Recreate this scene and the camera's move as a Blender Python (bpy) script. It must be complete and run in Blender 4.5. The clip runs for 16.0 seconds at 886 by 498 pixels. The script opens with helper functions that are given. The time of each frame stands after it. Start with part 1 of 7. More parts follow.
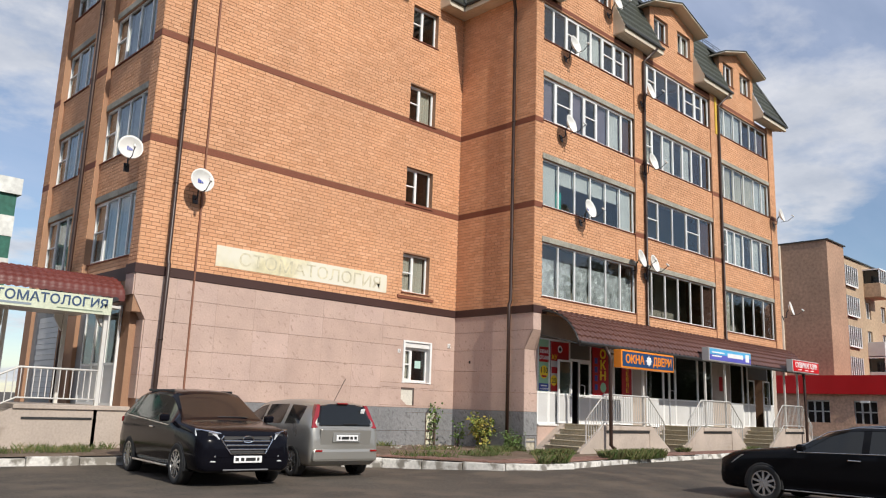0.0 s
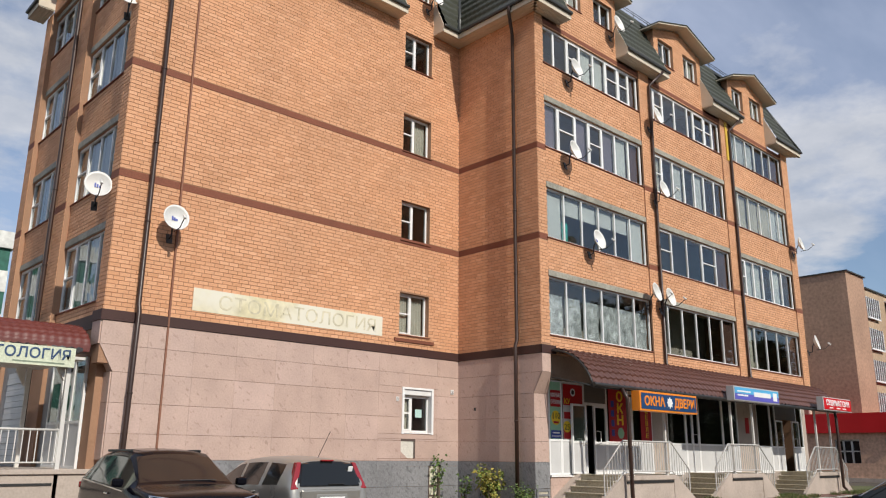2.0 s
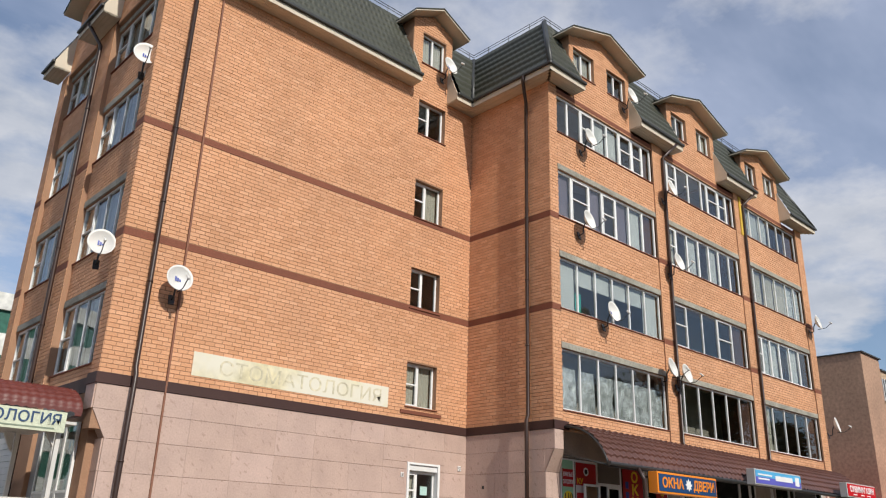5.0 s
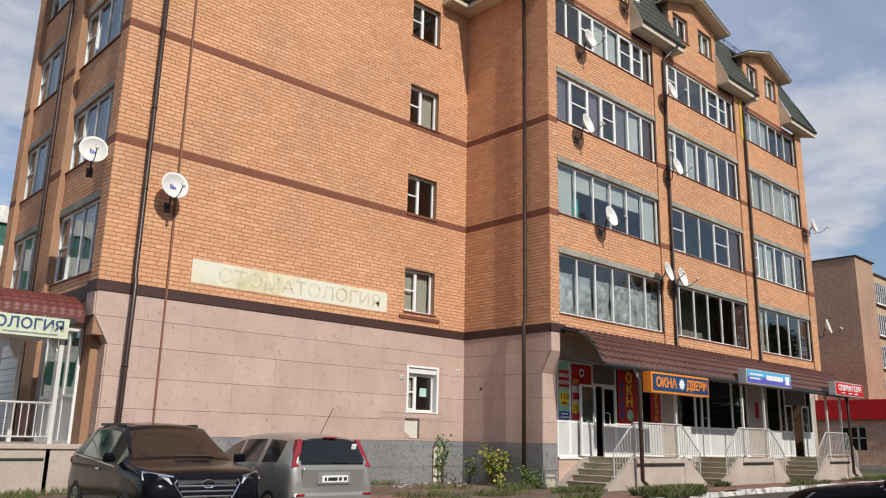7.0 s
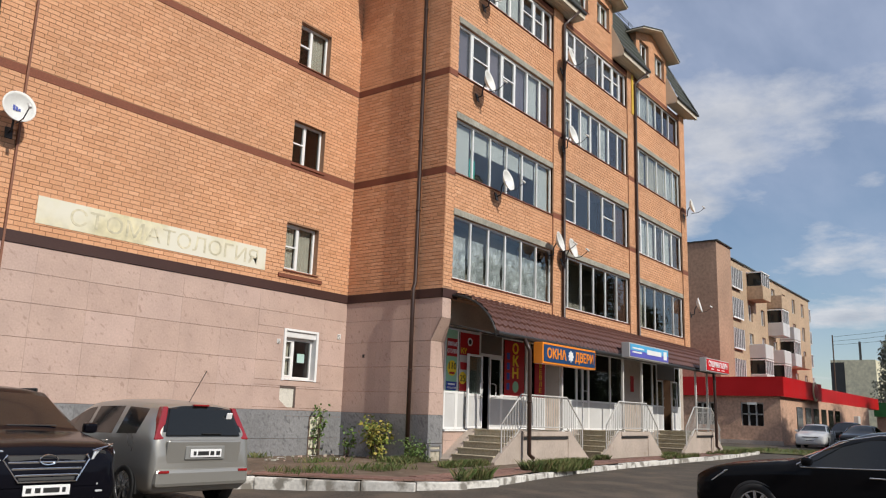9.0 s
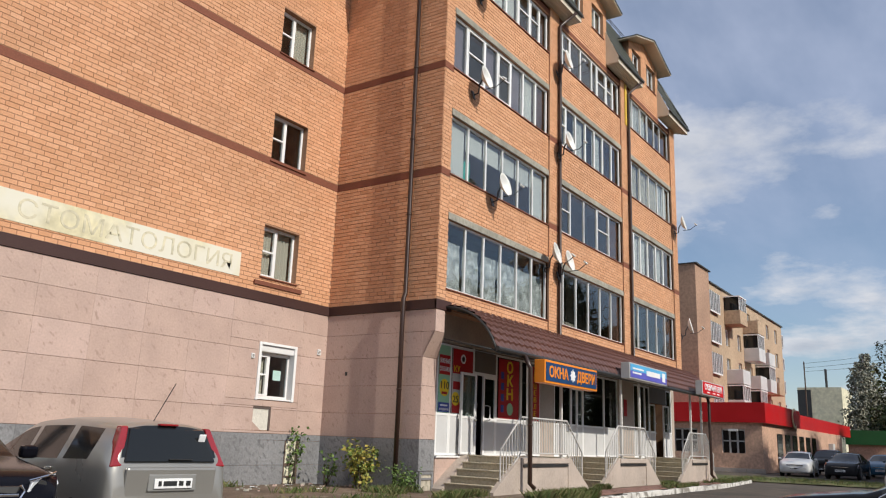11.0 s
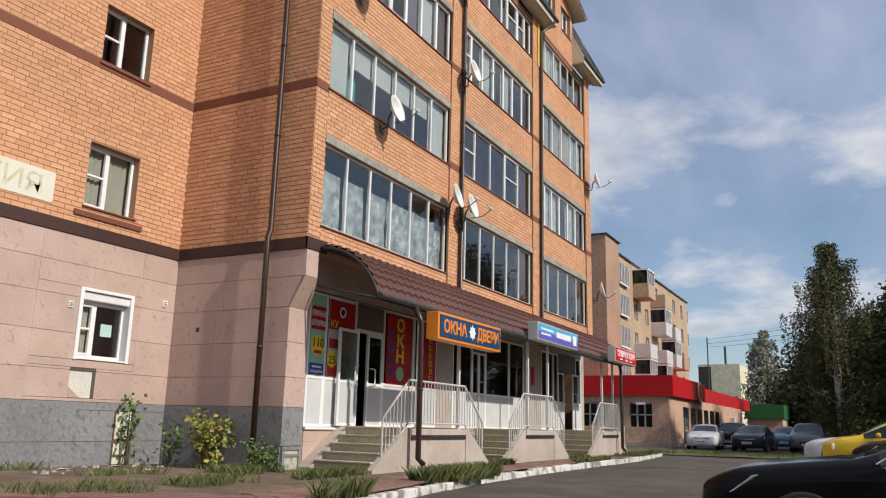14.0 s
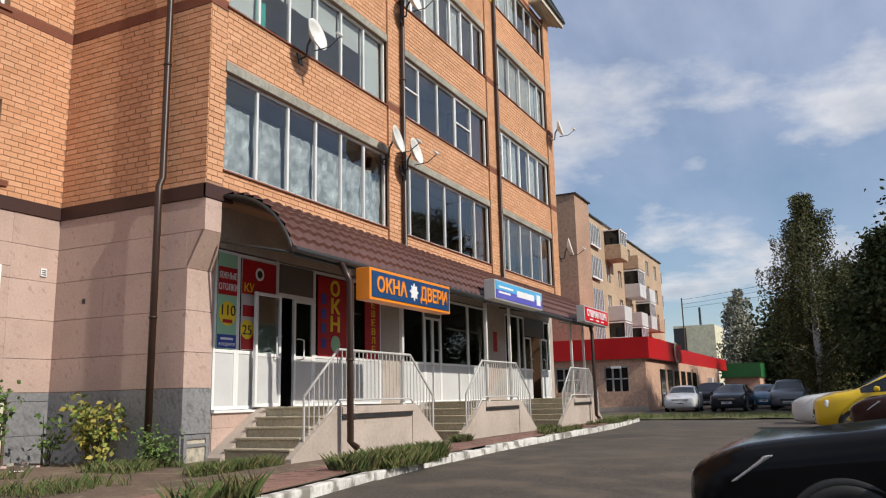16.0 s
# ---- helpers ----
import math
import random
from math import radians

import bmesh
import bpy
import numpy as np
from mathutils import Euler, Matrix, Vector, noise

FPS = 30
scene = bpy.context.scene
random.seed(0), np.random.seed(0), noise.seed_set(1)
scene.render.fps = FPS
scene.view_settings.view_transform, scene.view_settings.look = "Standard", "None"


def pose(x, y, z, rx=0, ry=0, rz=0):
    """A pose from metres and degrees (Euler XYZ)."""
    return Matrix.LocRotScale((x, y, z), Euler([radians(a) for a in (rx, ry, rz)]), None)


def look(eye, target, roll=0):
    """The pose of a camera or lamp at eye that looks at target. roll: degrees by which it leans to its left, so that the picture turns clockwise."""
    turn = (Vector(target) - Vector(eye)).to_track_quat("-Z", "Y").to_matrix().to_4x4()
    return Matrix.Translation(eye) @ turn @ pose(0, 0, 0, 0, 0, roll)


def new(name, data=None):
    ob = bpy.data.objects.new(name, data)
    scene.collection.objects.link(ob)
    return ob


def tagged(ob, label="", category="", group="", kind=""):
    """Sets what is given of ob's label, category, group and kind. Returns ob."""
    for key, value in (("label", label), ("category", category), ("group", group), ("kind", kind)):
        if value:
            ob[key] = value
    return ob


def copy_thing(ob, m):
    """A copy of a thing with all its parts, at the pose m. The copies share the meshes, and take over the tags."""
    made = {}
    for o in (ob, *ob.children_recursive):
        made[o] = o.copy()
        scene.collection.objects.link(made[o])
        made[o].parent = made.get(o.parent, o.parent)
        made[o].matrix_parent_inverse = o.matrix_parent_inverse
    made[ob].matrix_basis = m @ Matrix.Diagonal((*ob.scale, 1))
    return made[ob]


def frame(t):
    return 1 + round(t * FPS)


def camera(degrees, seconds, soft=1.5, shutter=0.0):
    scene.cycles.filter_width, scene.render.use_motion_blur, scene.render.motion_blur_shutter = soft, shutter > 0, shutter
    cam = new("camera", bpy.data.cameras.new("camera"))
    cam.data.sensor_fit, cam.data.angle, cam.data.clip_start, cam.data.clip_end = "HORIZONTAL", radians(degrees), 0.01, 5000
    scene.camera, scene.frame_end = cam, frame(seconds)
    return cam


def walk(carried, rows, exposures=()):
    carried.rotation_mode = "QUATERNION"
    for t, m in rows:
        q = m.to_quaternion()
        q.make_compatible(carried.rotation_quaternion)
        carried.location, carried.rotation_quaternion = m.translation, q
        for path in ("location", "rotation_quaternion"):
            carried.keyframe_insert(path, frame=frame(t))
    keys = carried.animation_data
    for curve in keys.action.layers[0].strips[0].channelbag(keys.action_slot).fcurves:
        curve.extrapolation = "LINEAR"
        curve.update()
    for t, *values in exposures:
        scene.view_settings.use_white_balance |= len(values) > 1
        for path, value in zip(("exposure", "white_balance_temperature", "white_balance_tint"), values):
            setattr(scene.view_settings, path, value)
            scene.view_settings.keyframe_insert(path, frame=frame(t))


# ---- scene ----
cam = camera(58.6, 16.0, soft=1.15)
PATH = [
    (0, (-0.298, 0.276, 1.655), (1.062, 1.689, 2.047), 2.0),
    (0.5, (0.148, 0.56, 1.729), (1.458, 2.014, 2.141), 2.2),
    (1, (0.563, 0.812, 1.751), (1.831, 2.304, 2.156), 3.7),
    (1.5, (0.918, 1.043, 1.648), (2.25, 2.453, 2.137), 1.8),
    (2, (1.17, 1.358, 1.749), (2.494, 2.769, 2.256), 0.5),
    (2.5, (1.428, 1.593, 1.748), (2.707, 3.019, 2.322), 2.5),
    (3, (1.484, 1.795, 1.791), (2.751, 3.218, 2.401), 1.2),
    (3.5, (1.518, 1.907, 1.744), (2.797, 3.283, 2.43), 0.3),
    (3.7, (1.471, 1.896, 1.759), (2.742, 3.271, 2.463), 1.8),
    (5.8, (1.539, 1.974, 1.759), (2.812, 3.38, 2.393), 1.8),
    (6, (1.544, 1.99, 1.756), (2.829, 3.399, 2.358), 1.2),
    (6.5, (1.566, 2.033, 1.729), (2.872, 3.45, 2.265), 1.9),
    (7, (1.581, 2.004, 1.672), (2.908, 3.425, 2.139), 1.2),
    (7.5, (1.694, 2.102, 1.597), (3.091, 3.489, 1.952), -0.3),
    (8, (1.929, 2.439, 1.511), (3.396, 3.755, 1.855), 1.3),
    (8.5, (2.082, 2.855, 1.59), (3.599, 4.115, 1.926), 2.0),
    (9, (2.36, 3.53, 1.654), (3.921, 4.713, 2.061), 1.9),
    (9.5, (2.552, 3.947, 1.58), (4.125, 5.121, 1.965), 2.3),
    (9.7, (2.594, 4.103, 1.58), (4.186, 5.237, 2.006), 2.0),
    (11.8, (4.282, 5.788, 1.584), (5.885, 6.869, 2.096), 2.0),
    (12, (4.462, 5.866, 1.589), (6.069, 6.892, 2.194), 0.0),
    (12.5, (4.837, 5.959, 1.605), (6.426, 6.96, 2.293), -0.3),
    (13, (5.436, 6.178, 1.538), (7.018, 7.21, 2.194), 0.4),
    (13.5, (5.981, 6.233, 1.422), (7.685, 7.146, 1.935), 1.1),
    (14, (6.741, 6.508, 1.346), (8.464, 7.427, 1.78), 1.4),
    (14.5, (7.367, 6.74, 1.384), (9.084, 7.64, 1.876), 1.3),
    (15, (8.02, 6.952, 1.423), (9.753, 7.838, 1.885), -0.8),
    (15.5, (8.64, 6.977, 1.376), (10.379, 7.892, 1.749), 0.1),
    (16, (9.35, 7.033, 1.36), (11.114, 7.9, 1.73), -1.3),
]
walk(cam, [(t, look(eye, target, roll)) for t, eye, target, roll in PATH],
     exposures=[(0.0, 0.10), (1.0, -0.02), (3.5, 0.0), (6.5, -0.03), (8.5, -0.08), (12.0, 0.03), (13.5, 0.0), (16.0, 0.04)])


# ---- world and sun ----
# light travels towards +y, a little towards +x, and falls at 36 degrees
SUN_EL, SUN_AZ = 36.0, 7.5
world = bpy.data.worlds.new("sky")
scene.world = world
world.use_nodes = True
wn, wl = world.node_tree.nodes, world.node_tree.links
bg = wn["Background"]
sky = wn.new("ShaderNodeTexSky")
sky.sky_type, sky.sun_disc = "NISHITA", False
sky.sun_elevation, sky.sun_rotation = radians(SUN_EL), radians(180 + SUN_AZ)
sky.air_density, sky.dust_density, sky.ozone_density = 1.0, 0.25, 2.6
coord = wn.new("ShaderNodeTexCoord")
# clouds lie on a flat layer: direction divided by its height
sep = wn.new("ShaderNodeSeparateXYZ")
wl.new(coord.outputs["Generated"], sep.inputs[0])
up = wn.new("ShaderNodeMath"); up.operation = "ADD"; up.inputs[1].default_value = 0.16
wl.new(sep.outputs["Z"], up.inputs[0])
upm = wn.new("ShaderNodeMath"); upm.operation = "MAXIMUM"; upm.inputs[1].default_value = 0.05
wl.new(up.outputs[0], upm.inputs[0])
flat = wn.new("ShaderNodeVectorMath"); flat.operation = "DIVIDE"
comb = wn.new("ShaderNodeCombineXYZ")
for k in range(3):
    wl.new(upm.outputs[0], comb.inputs[k])
wl.new(coord.outputs["Generated"], flat.inputs[0])
wl.new(comb.outputs[0], flat.inputs[1])


def sky_noise(scale, detail, low, high, offset, stretch=(1, 1, 0)):
    mp = wn.new("ShaderNodeMapping")
    mp.inputs["Location"].default_value = offset
    mp.inputs["Scale"].default_value = stretch
    wl.new(flat.outputs[0], mp.inputs[0])
    nz = wn.new("ShaderNodeTexNoise")
    nz.inputs["Scale"].default_value, nz.inputs["Detail"].default_value, nz.inputs["Roughness"].default_value = scale, detail, 0.58
    wl.new(mp.outputs[0], nz.inputs["Vector"])
    rp = wn.new("ShaderNodeMapRange")
    rp.inputs["From Min"].default_value, rp.inputs["From Max"].default_value = low, high
    wl.new(nz.outputs["Fac"], rp.inputs["Value"])
    return rp.outputs[0]


veil = sky_noise(0.7, 6, 0.25, 0.70, (3.1, 1.7, 0), (1.0, 2.2, 0))
puff = sky_noise(1.35, 9, 0.485, 0.60, (5.2, 3.1, 0))
shade = sky_noise(1.35, 9, 0.53, 0.70, (5.15, 3.16, 0))


def sky_mix(fac, a, b):
    m = wn.new("ShaderNodeMix"); m.data_type = "RGBA"
    for socket, value in ((m.inputs[0], fac), (m.inputs[6], a), (m.inputs[7], b)):
        if isinstance(value, tuple):
            socket.default_value = value
        elif isinstance(value, float):
            socket.default_value = value
        else:
            wl.new(value, socket)
    return m.outputs[2]


def sky_scaled(value, k):
    m = wn.new("ShaderNodeMath"); m.operation = "MULTIPLY"; m.inputs[1].default_value = k
    wl.new(value, m.inputs[0])
    return m.outputs[0]


high = wn.new("ShaderNodeMapRange")
high.inputs["From Min"].default_value, high.inputs["From Max"].default_value = 0.12, 0.55
high.inputs["To Min"].default_value, high.inputs["To Max"].default_value = 0.26, 0.98
wl.new(sep.outputs["Z"], high.inputs["Value"])
layer = wn.new("ShaderNodeMath"); layer.operation = "MULTIPLY"
wl.new(veil, layer.inputs[0])
wl.new(high.outputs[0], layer.inputs[1])
thin = sky_mix(layer.outputs[0], sky.outputs[0], (5.4, 6.0, 7.7, 1))
cloud = sky_mix(shade, (6.9, 7.0, 7.4, 1), (4.2, 4.6, 5.4, 1))
wl.new(sky_mix(sky_scaled(puff, 0.85), thin, cloud), bg.inputs[0])
bg.inputs[1].default_value = 0.104

sun = new("sun", bpy.data.lights.new("sun", "SUN"))
sun.data.energy, sun.data.angle, sun.data.color = 3.9, radians(0.6), (1.0, 0.94, 0.84)
ce = math.cos(radians(SUN_EL))
sun.matrix_world = look((0, 0, 60), (math.sin(radians(SUN_AZ)) * ce, math.cos(radians(SUN_AZ)) * ce, 60 - math.sin(radians(SUN_EL))))
scene.view_settings.exposure = 0.0


# ---- materials ----
def srgb(h):
    """Linear colour from a hex code."""
    v = [int(h[i:i + 2], 16) / 255 for i in (0, 2, 4)]
    return tuple(c / 12.92 if c <= 0.04045 else ((c + 0.055) / 1.055) ** 2.4 for c in v)


def surface(name, colour, rough=0.7, metal=0.0, vary=0.15, grain=40.0, bump=0.15, stain=0.12, stain_scale=0.9,
            tones=None, coat=0.0, spec=0.5, tint=None, streak=False):
    """A painted, stony or metal surface: two scales of noise in world metres, random tone for each piece, fine relief."""
    m = bpy.data.materials.new(name)
    m.use_nodes = True
    n, l = m.node_tree.nodes, m.node_tree.links
    b = n["Principled BSDF"]
    geo = n.new("ShaderNodeNewGeometry")
    info = n.new("ShaderNodeObjectInfo")
    fine, broad = n.new("ShaderNodeTexNoise"), n.new("ShaderNodeTexNoise")
    fine.inputs["Scale"].default_value, fine.inputs["Detail"].default_value = grain, 4
    broad.inputs["Scale"].default_value, broad.inputs["Detail"].default_value = stain_scale, 5
    for t in (fine, broad):
        l.new(geo.outputs["Position"], t.inputs["Vector"])
    base = n.new("ShaderNodeRGB")
    base.outputs[0].default_value = (*colour, 1)
    out = base.outputs[0]
    if tones:
        add = n.new("ShaderNodeMath"); add.operation = "ADD"
        l.new(geo.outputs["Random Per Island"], add.inputs[0])
        l.new(info.outputs["Random"], add.inputs[1])
        fr = n.new("ShaderNodeMath"); fr.operation = "FRACT"
        l.new(add.outputs[0], fr.inputs[0])
        ramp = n.new("ShaderNodeValToRGB")
        for k in range(len(tones) - 2):
            ramp.color_ramp.elements.new(0.5)
        for k, c in enumerate(tones):
            ramp.color_ramp.elements[k].position = k / (len(tones) - 1)
            ramp.color_ramp.elements[k].color = (*c, 1)
        l.new(fr.outputs[0], ramp.inputs[0])
        out = ramp.outputs[0]

    def scaled(source, low, high, colour_in):
        mr = n.new("ShaderNodeMapRange")
        mr.inputs["From Min"].default_value, mr.inputs["From Max"].default_value = 0.3, 0.7
        mr.inputs["To Min"].default_value, mr.inputs["To Max"].default_value = low, high
        l.new(source, mr.inputs["Value"])
        mul = n.new("ShaderNodeVectorMath"); mul.operation = "SCALE"
        l.new(colour_in, mul.inputs[0])
        l.new(mr.outputs[0], mul.inputs["Scale"])
        return mul.outputs[0]

    out = scaled(fine.outputs["Fac"], 1 - vary, 1 + vary, out)
    out = scaled(broad.outputs["Fac"], 1 - stain, 1 + stain, out)
    if tint:
        mx = n.new("ShaderNodeMix"); mx.data_type = "RGBA"
        patch = n.new("ShaderNodeTexNoise")
        patch.inputs["Scale"].default_value, patch.inputs["Detail"].default_value = tint[1], 6
        source = geo.outputs["Position"]
        if streak:
            lean, long = n.new("ShaderNodeMapping"), n.new("ShaderNodeMapping")
            lean.inputs["Rotation"].default_value = (0.6, 0.6, 0.0)
            long.inputs["Scale"].default_value = (1.0, 1.0, 0.22)
            l.new(source, lean.inputs[0])
            l.new(lean.outputs[0], long.inputs[0])
            source = long.outputs[0]
        l.new(source, patch.inputs["Vector"])
        mr = n.new("ShaderNodeMapRange")
        mr.inputs["From Min"].default_value, mr.inputs["From Max"].default_value = tint[2], tint[3]
        l.new(patch.outputs["Fac"], mr.inputs["Value"])
        l.new(mr.outputs[0], mx.inputs[0])
        l.new(out, mx.inputs[6])
        mx.inputs[7].default_value = (*tint[0], 1)
        out = mx.outputs[2]
    l.new(out, b.inputs["Base Color"])
    rr = n.new("ShaderNodeMapRange")
    rr.inputs["To Min"].default_value, rr.inputs["To Max"].default_value = max(0.02, rough - 0.1), min(1, rough + 0.1)
    l.new(broad.outputs["Fac"], rr.inputs["Value"])
    l.new(rr.outputs[0], b.inputs["Roughness"])
    b.inputs["Metallic"].default_value = metal
    b.inputs["Coat Weight"].default_value = coat
    b.inputs["Coat Roughness"].default_value = 0.05
    b.inputs["Specular IOR Level"].default_value = spec
    if bump:
        bp = n.new("ShaderNodeBump")
        bp.inputs["Strength"].default_value, bp.inputs["Distance"].default_value = bump, 0.01
        l.new(fine.outputs["Fac"], bp.inputs["Height"])
        l.new(bp.outputs[0], b.inputs["Normal"])
    return m


def glazing(name, tint=(0.78, 0.81, 0.80), base=0.09, rough=0.015):
    """Window glass: clear through, with a mirror that grows with the angle; slightly wavy."""
    m = bpy.data.materials.new(name)
    m.use_nodes = True
    n, l = m.node_tree.nodes, m.node_tree.links
    n.remove(n["Principled BSDF"])
    tr, gl, mx, fr = n.new("ShaderNodeBsdfTransparent"), n.new("ShaderNodeBsdfGlossy"), n.new("ShaderNodeMixShader"), n.new("ShaderNodeLayerWeight")
    tr.inputs[0].default_value = (*tint, 1)
    gl.inputs["Roughness"].default_value = rough
    fr.inputs["Blend"].default_value = 0.5
    nz, bp = n.new("ShaderNodeTexNoise"), n.new("ShaderNodeBump")
    geo = n.new("ShaderNodeNewGeometry")
    l.new(geo.outputs["Position"], nz.inputs["Vector"])
    nz.inputs["Scale"].default_value = 1.3
    bp.inputs["Strength"].default_value, bp.inputs["Distance"].default_value = 0.08, 0.05
    l.new(nz.outputs["Fac"], bp.inputs["Height"])
    l.new(bp.outputs[0], gl.inputs["Normal"])
    p5, ad = n.new("ShaderNodeMath"), n.new("ShaderNodeMath")
    p5.operation, ad.operation = "POWER", "MULTIPLY_ADD"
    p5.inputs[1].default_value, ad.inputs[1].default_value, ad.inputs[2].default_value = 4.0, 0.70, base
    l.new(fr.outputs["Facing"], p5.inputs[0])
    l.new(p5.outputs[0], ad.inputs[0])
    l.new(ad.outputs[0], mx.inputs[0])
    l.new(tr.outputs[0], mx.inputs[1])
    l.new(gl.outputs[0], mx.inputs[2])
    l.new(mx.outputs[0], n["Material Output"].inputs[0])
    return m


M = {}
M["brick"] = surface("orange_brick", (0.62, 0.27, 0.11), 0.82, vary=0.12, grain=60, bump=0.3, stain=0.09, stain_scale=0.5,
                     tones=[(0.56, 0.285, 0.148), (0.61, 0.32, 0.175), (0.65, 0.35, 0.197), (0.60, 0.31, 0.165), (0.68, 0.375, 0.218)])
M["mortar"] = surface("brick_mortar", (0.36, 0.205, 0.125), 0.95, vary=0.2, grain=50, bump=0.4)
M["band"] = surface("red_brown_brick_band", (0.20, 0.066, 0.036), 0.8, vary=0.15, bump=0.3)
M["plinth_band"] = surface("dark_brown_band", (0.050, 0.019, 0.015), 0.62, vary=0.1, bump=0.1)
M["granite"] = surface("pink_stone_slab", (0.50, 0.36, 0.30), 0.62, vary=0.07, grain=24, bump=0.12, stain=0.08, stain_scale=1.5,
                       tones=[(0.47, 0.335, 0.28), (0.51, 0.37, 0.31), (0.49, 0.355, 0.30), (0.53, 0.385, 0.33)], tint=((0.38, 0.265, 0.215), 13.0, 0.60, 0.72), streak=True)
M["grey_stone"] = surface("grey_stone_slab", (0.22, 0.22, 0.225), 0.6, vary=0.18, grain=25, bump=0.12,
                          tones=[(0.20, 0.20, 0.205), (0.235, 0.235, 0.24), (0.215, 0.215, 0.22)], tint=((0.145, 0.145, 0.15), 15.0, 0.54, 0.66), streak=True)
M["joint"] = surface("dark_joint", (0.10, 0.075, 0.065), 0.95)
M["concrete"] = surface("grey_concrete", (0.30, 0.285, 0.24), 0.9, vary=0.22, grain=14, bump=0.4, stain=0.25, stain_scale=1.2)
M["beige"] = surface("beige_plaster", (0.44, 0.37, 0.315), 0.88, vary=0.09, grain=20, bump=0.2, stain=0.12, stain_scale=1.1, tint=((0.33, 0.27, 0.22), 2.1, 0.60, 0.74))
M["step"] = surface("worn_concrete_step", (0.42, 0.37, 0.27), 0.92, vary=0.15, grain=18, bump=0.35, stain=0.2)
M["pvc"] = surface("white_plastic", (0.80, 0.80, 0.79), 0.35, vary=0.03, bump=0.02, stain=0.04)
M["alu"] = surface("pale_aluminium", (0.74, 0.74, 0.73), 0.4, metal=0.1, vary=0.05, bump=0.03)
M["white_panel"] = surface("white_sandwich_panel", (0.58, 0.58, 0.575), 0.45, vary=0.04, bump=0.02, stain=0.10)
M["glass"] = glazing("window_glass")
M["shop_glass"] = glazing("shop_glass", (0.62, 0.68, 0.66))
# room plaster kept dark: the dimness indoors is put into the colour
M["room"] = surface("darkened_room_plaster", (0.22, 0.20, 0.18), 0.9, stain=0.3)
M["loggia"] = surface("loggia_paint", (0.34, 0.31, 0.27), 0.9, stain=0.2)
# house brick darkened: the loggias' inner shade is put into its colour
M["loggia_brick"] = surface("shaded_side_brick", (0.20, 0.085, 0.045), 0.9, stain=0.2)
M["roof"] = surface("dark_green_metal_tile", (0.050, 0.053, 0.037), 0.50, vary=0.15, grain=12, bump=0.12, stain=0.15, metal=0.1)
M["roof_trim"] = surface("dark_trim_metal", (0.03, 0.032, 0.03), 0.45, vary=0.1, bump=0.05)
M["soffit"] = surface("cream_soffit_siding", (0.60, 0.53, 0.42), 0.6, vary=0.06, bump=0.1)
M["pipe"] = surface("dark_brown_painted_metal", (0.042, 0.022, 0.016), 0.35, vary=0.12, bump=0.05)
M["awning"] = surface("brown_awning_tile", (0.105, 0.045, 0.035), 0.5, vary=0.12, grain=20, bump=0.1, stain=0.15)
M["clinic_roof"] = surface("wine_red_metal_tile", (0.13, 0.030, 0.022), 0.4, vary=0.12, bump=0.08)
M["steel_dark"] = surface("dark_steel", (0.03, 0.03, 0.03), 0.45, vary=0.15, bump=0.05)
M["rail"] = surface("grey_painted_rail", (0.50, 0.49, 0.47), 0.5, vary=0.1, bump=0.08, tint=((0.20, 0.13, 0.09), 9.0, 0.66, 0.76))
M["post"] = surface("off_white_post", (0.66, 0.64, 0.60), 0.5, vary=0.08, bump=0.08)
M["dish"] = surface("pale_dish_enamel", (0.70, 0.69, 0.66), 0.4, vary=0.06, bump=0.03)
M["asphalt"] = surface("worn_asphalt", (0.070, 0.057, 0.044), 0.92, vary=0.42, grain=22, bump=0.6, stain=0.28, stain_scale=0.35, tint=((0.110, 0.086, 0.064), 1.1, 0.46, 0.66))
M["paver"] = surface("red_paver", (0.23, 0.125, 0.095), 0.9, vary=0.2, grain=30, bump=0.4, stain=0.2,
                     tones=[(0.21, 0.115, 0.09), (0.25, 0.14, 0.11), (0.23, 0.125, 0.10)])
M["soil"] = surface("dry_soil", (0.135, 0.095, 0.065), 0.98, vary=0.35, grain=25, bump=0.7, stain=0.3, tint=((0.21, 0.165, 0.12), 2.4, 0.54, 0.66))
M["kerb"] = surface("whitewashed_kerb", (0.62, 0.60, 0.56), 0.9, vary=0.15, grain=16, bump=0.4, stain=0.2, tint=((0.24, 0.22, 0.19), 3.0, 0.50, 0.60))
M["curtain"] = surface("pale_curtain", (0.55, 0.52, 0.45), 0.9, vary=0.08)
M["blind"] = surface("light_blind", (0.62, 0.64, 0.64), 0.8, vary=0.05)
M["film"] = surface("crumpled_film", (0.50, 0.53, 0.55), 0.25, vary=0.30, grain=6, bump=1.0, stain=0.4, stain_scale=4)
M["violet"] = surface("violet_grey_panel", (0.21, 0.18, 0.24), 0.5, vary=0.05)
M["shaded_end"] = surface("shaded_loggia_end", (0.10, 0.045, 0.032), 0.6)
M["teal"] = surface("teal_cloth", (0.03, 0.42, 0.36), 0.9)


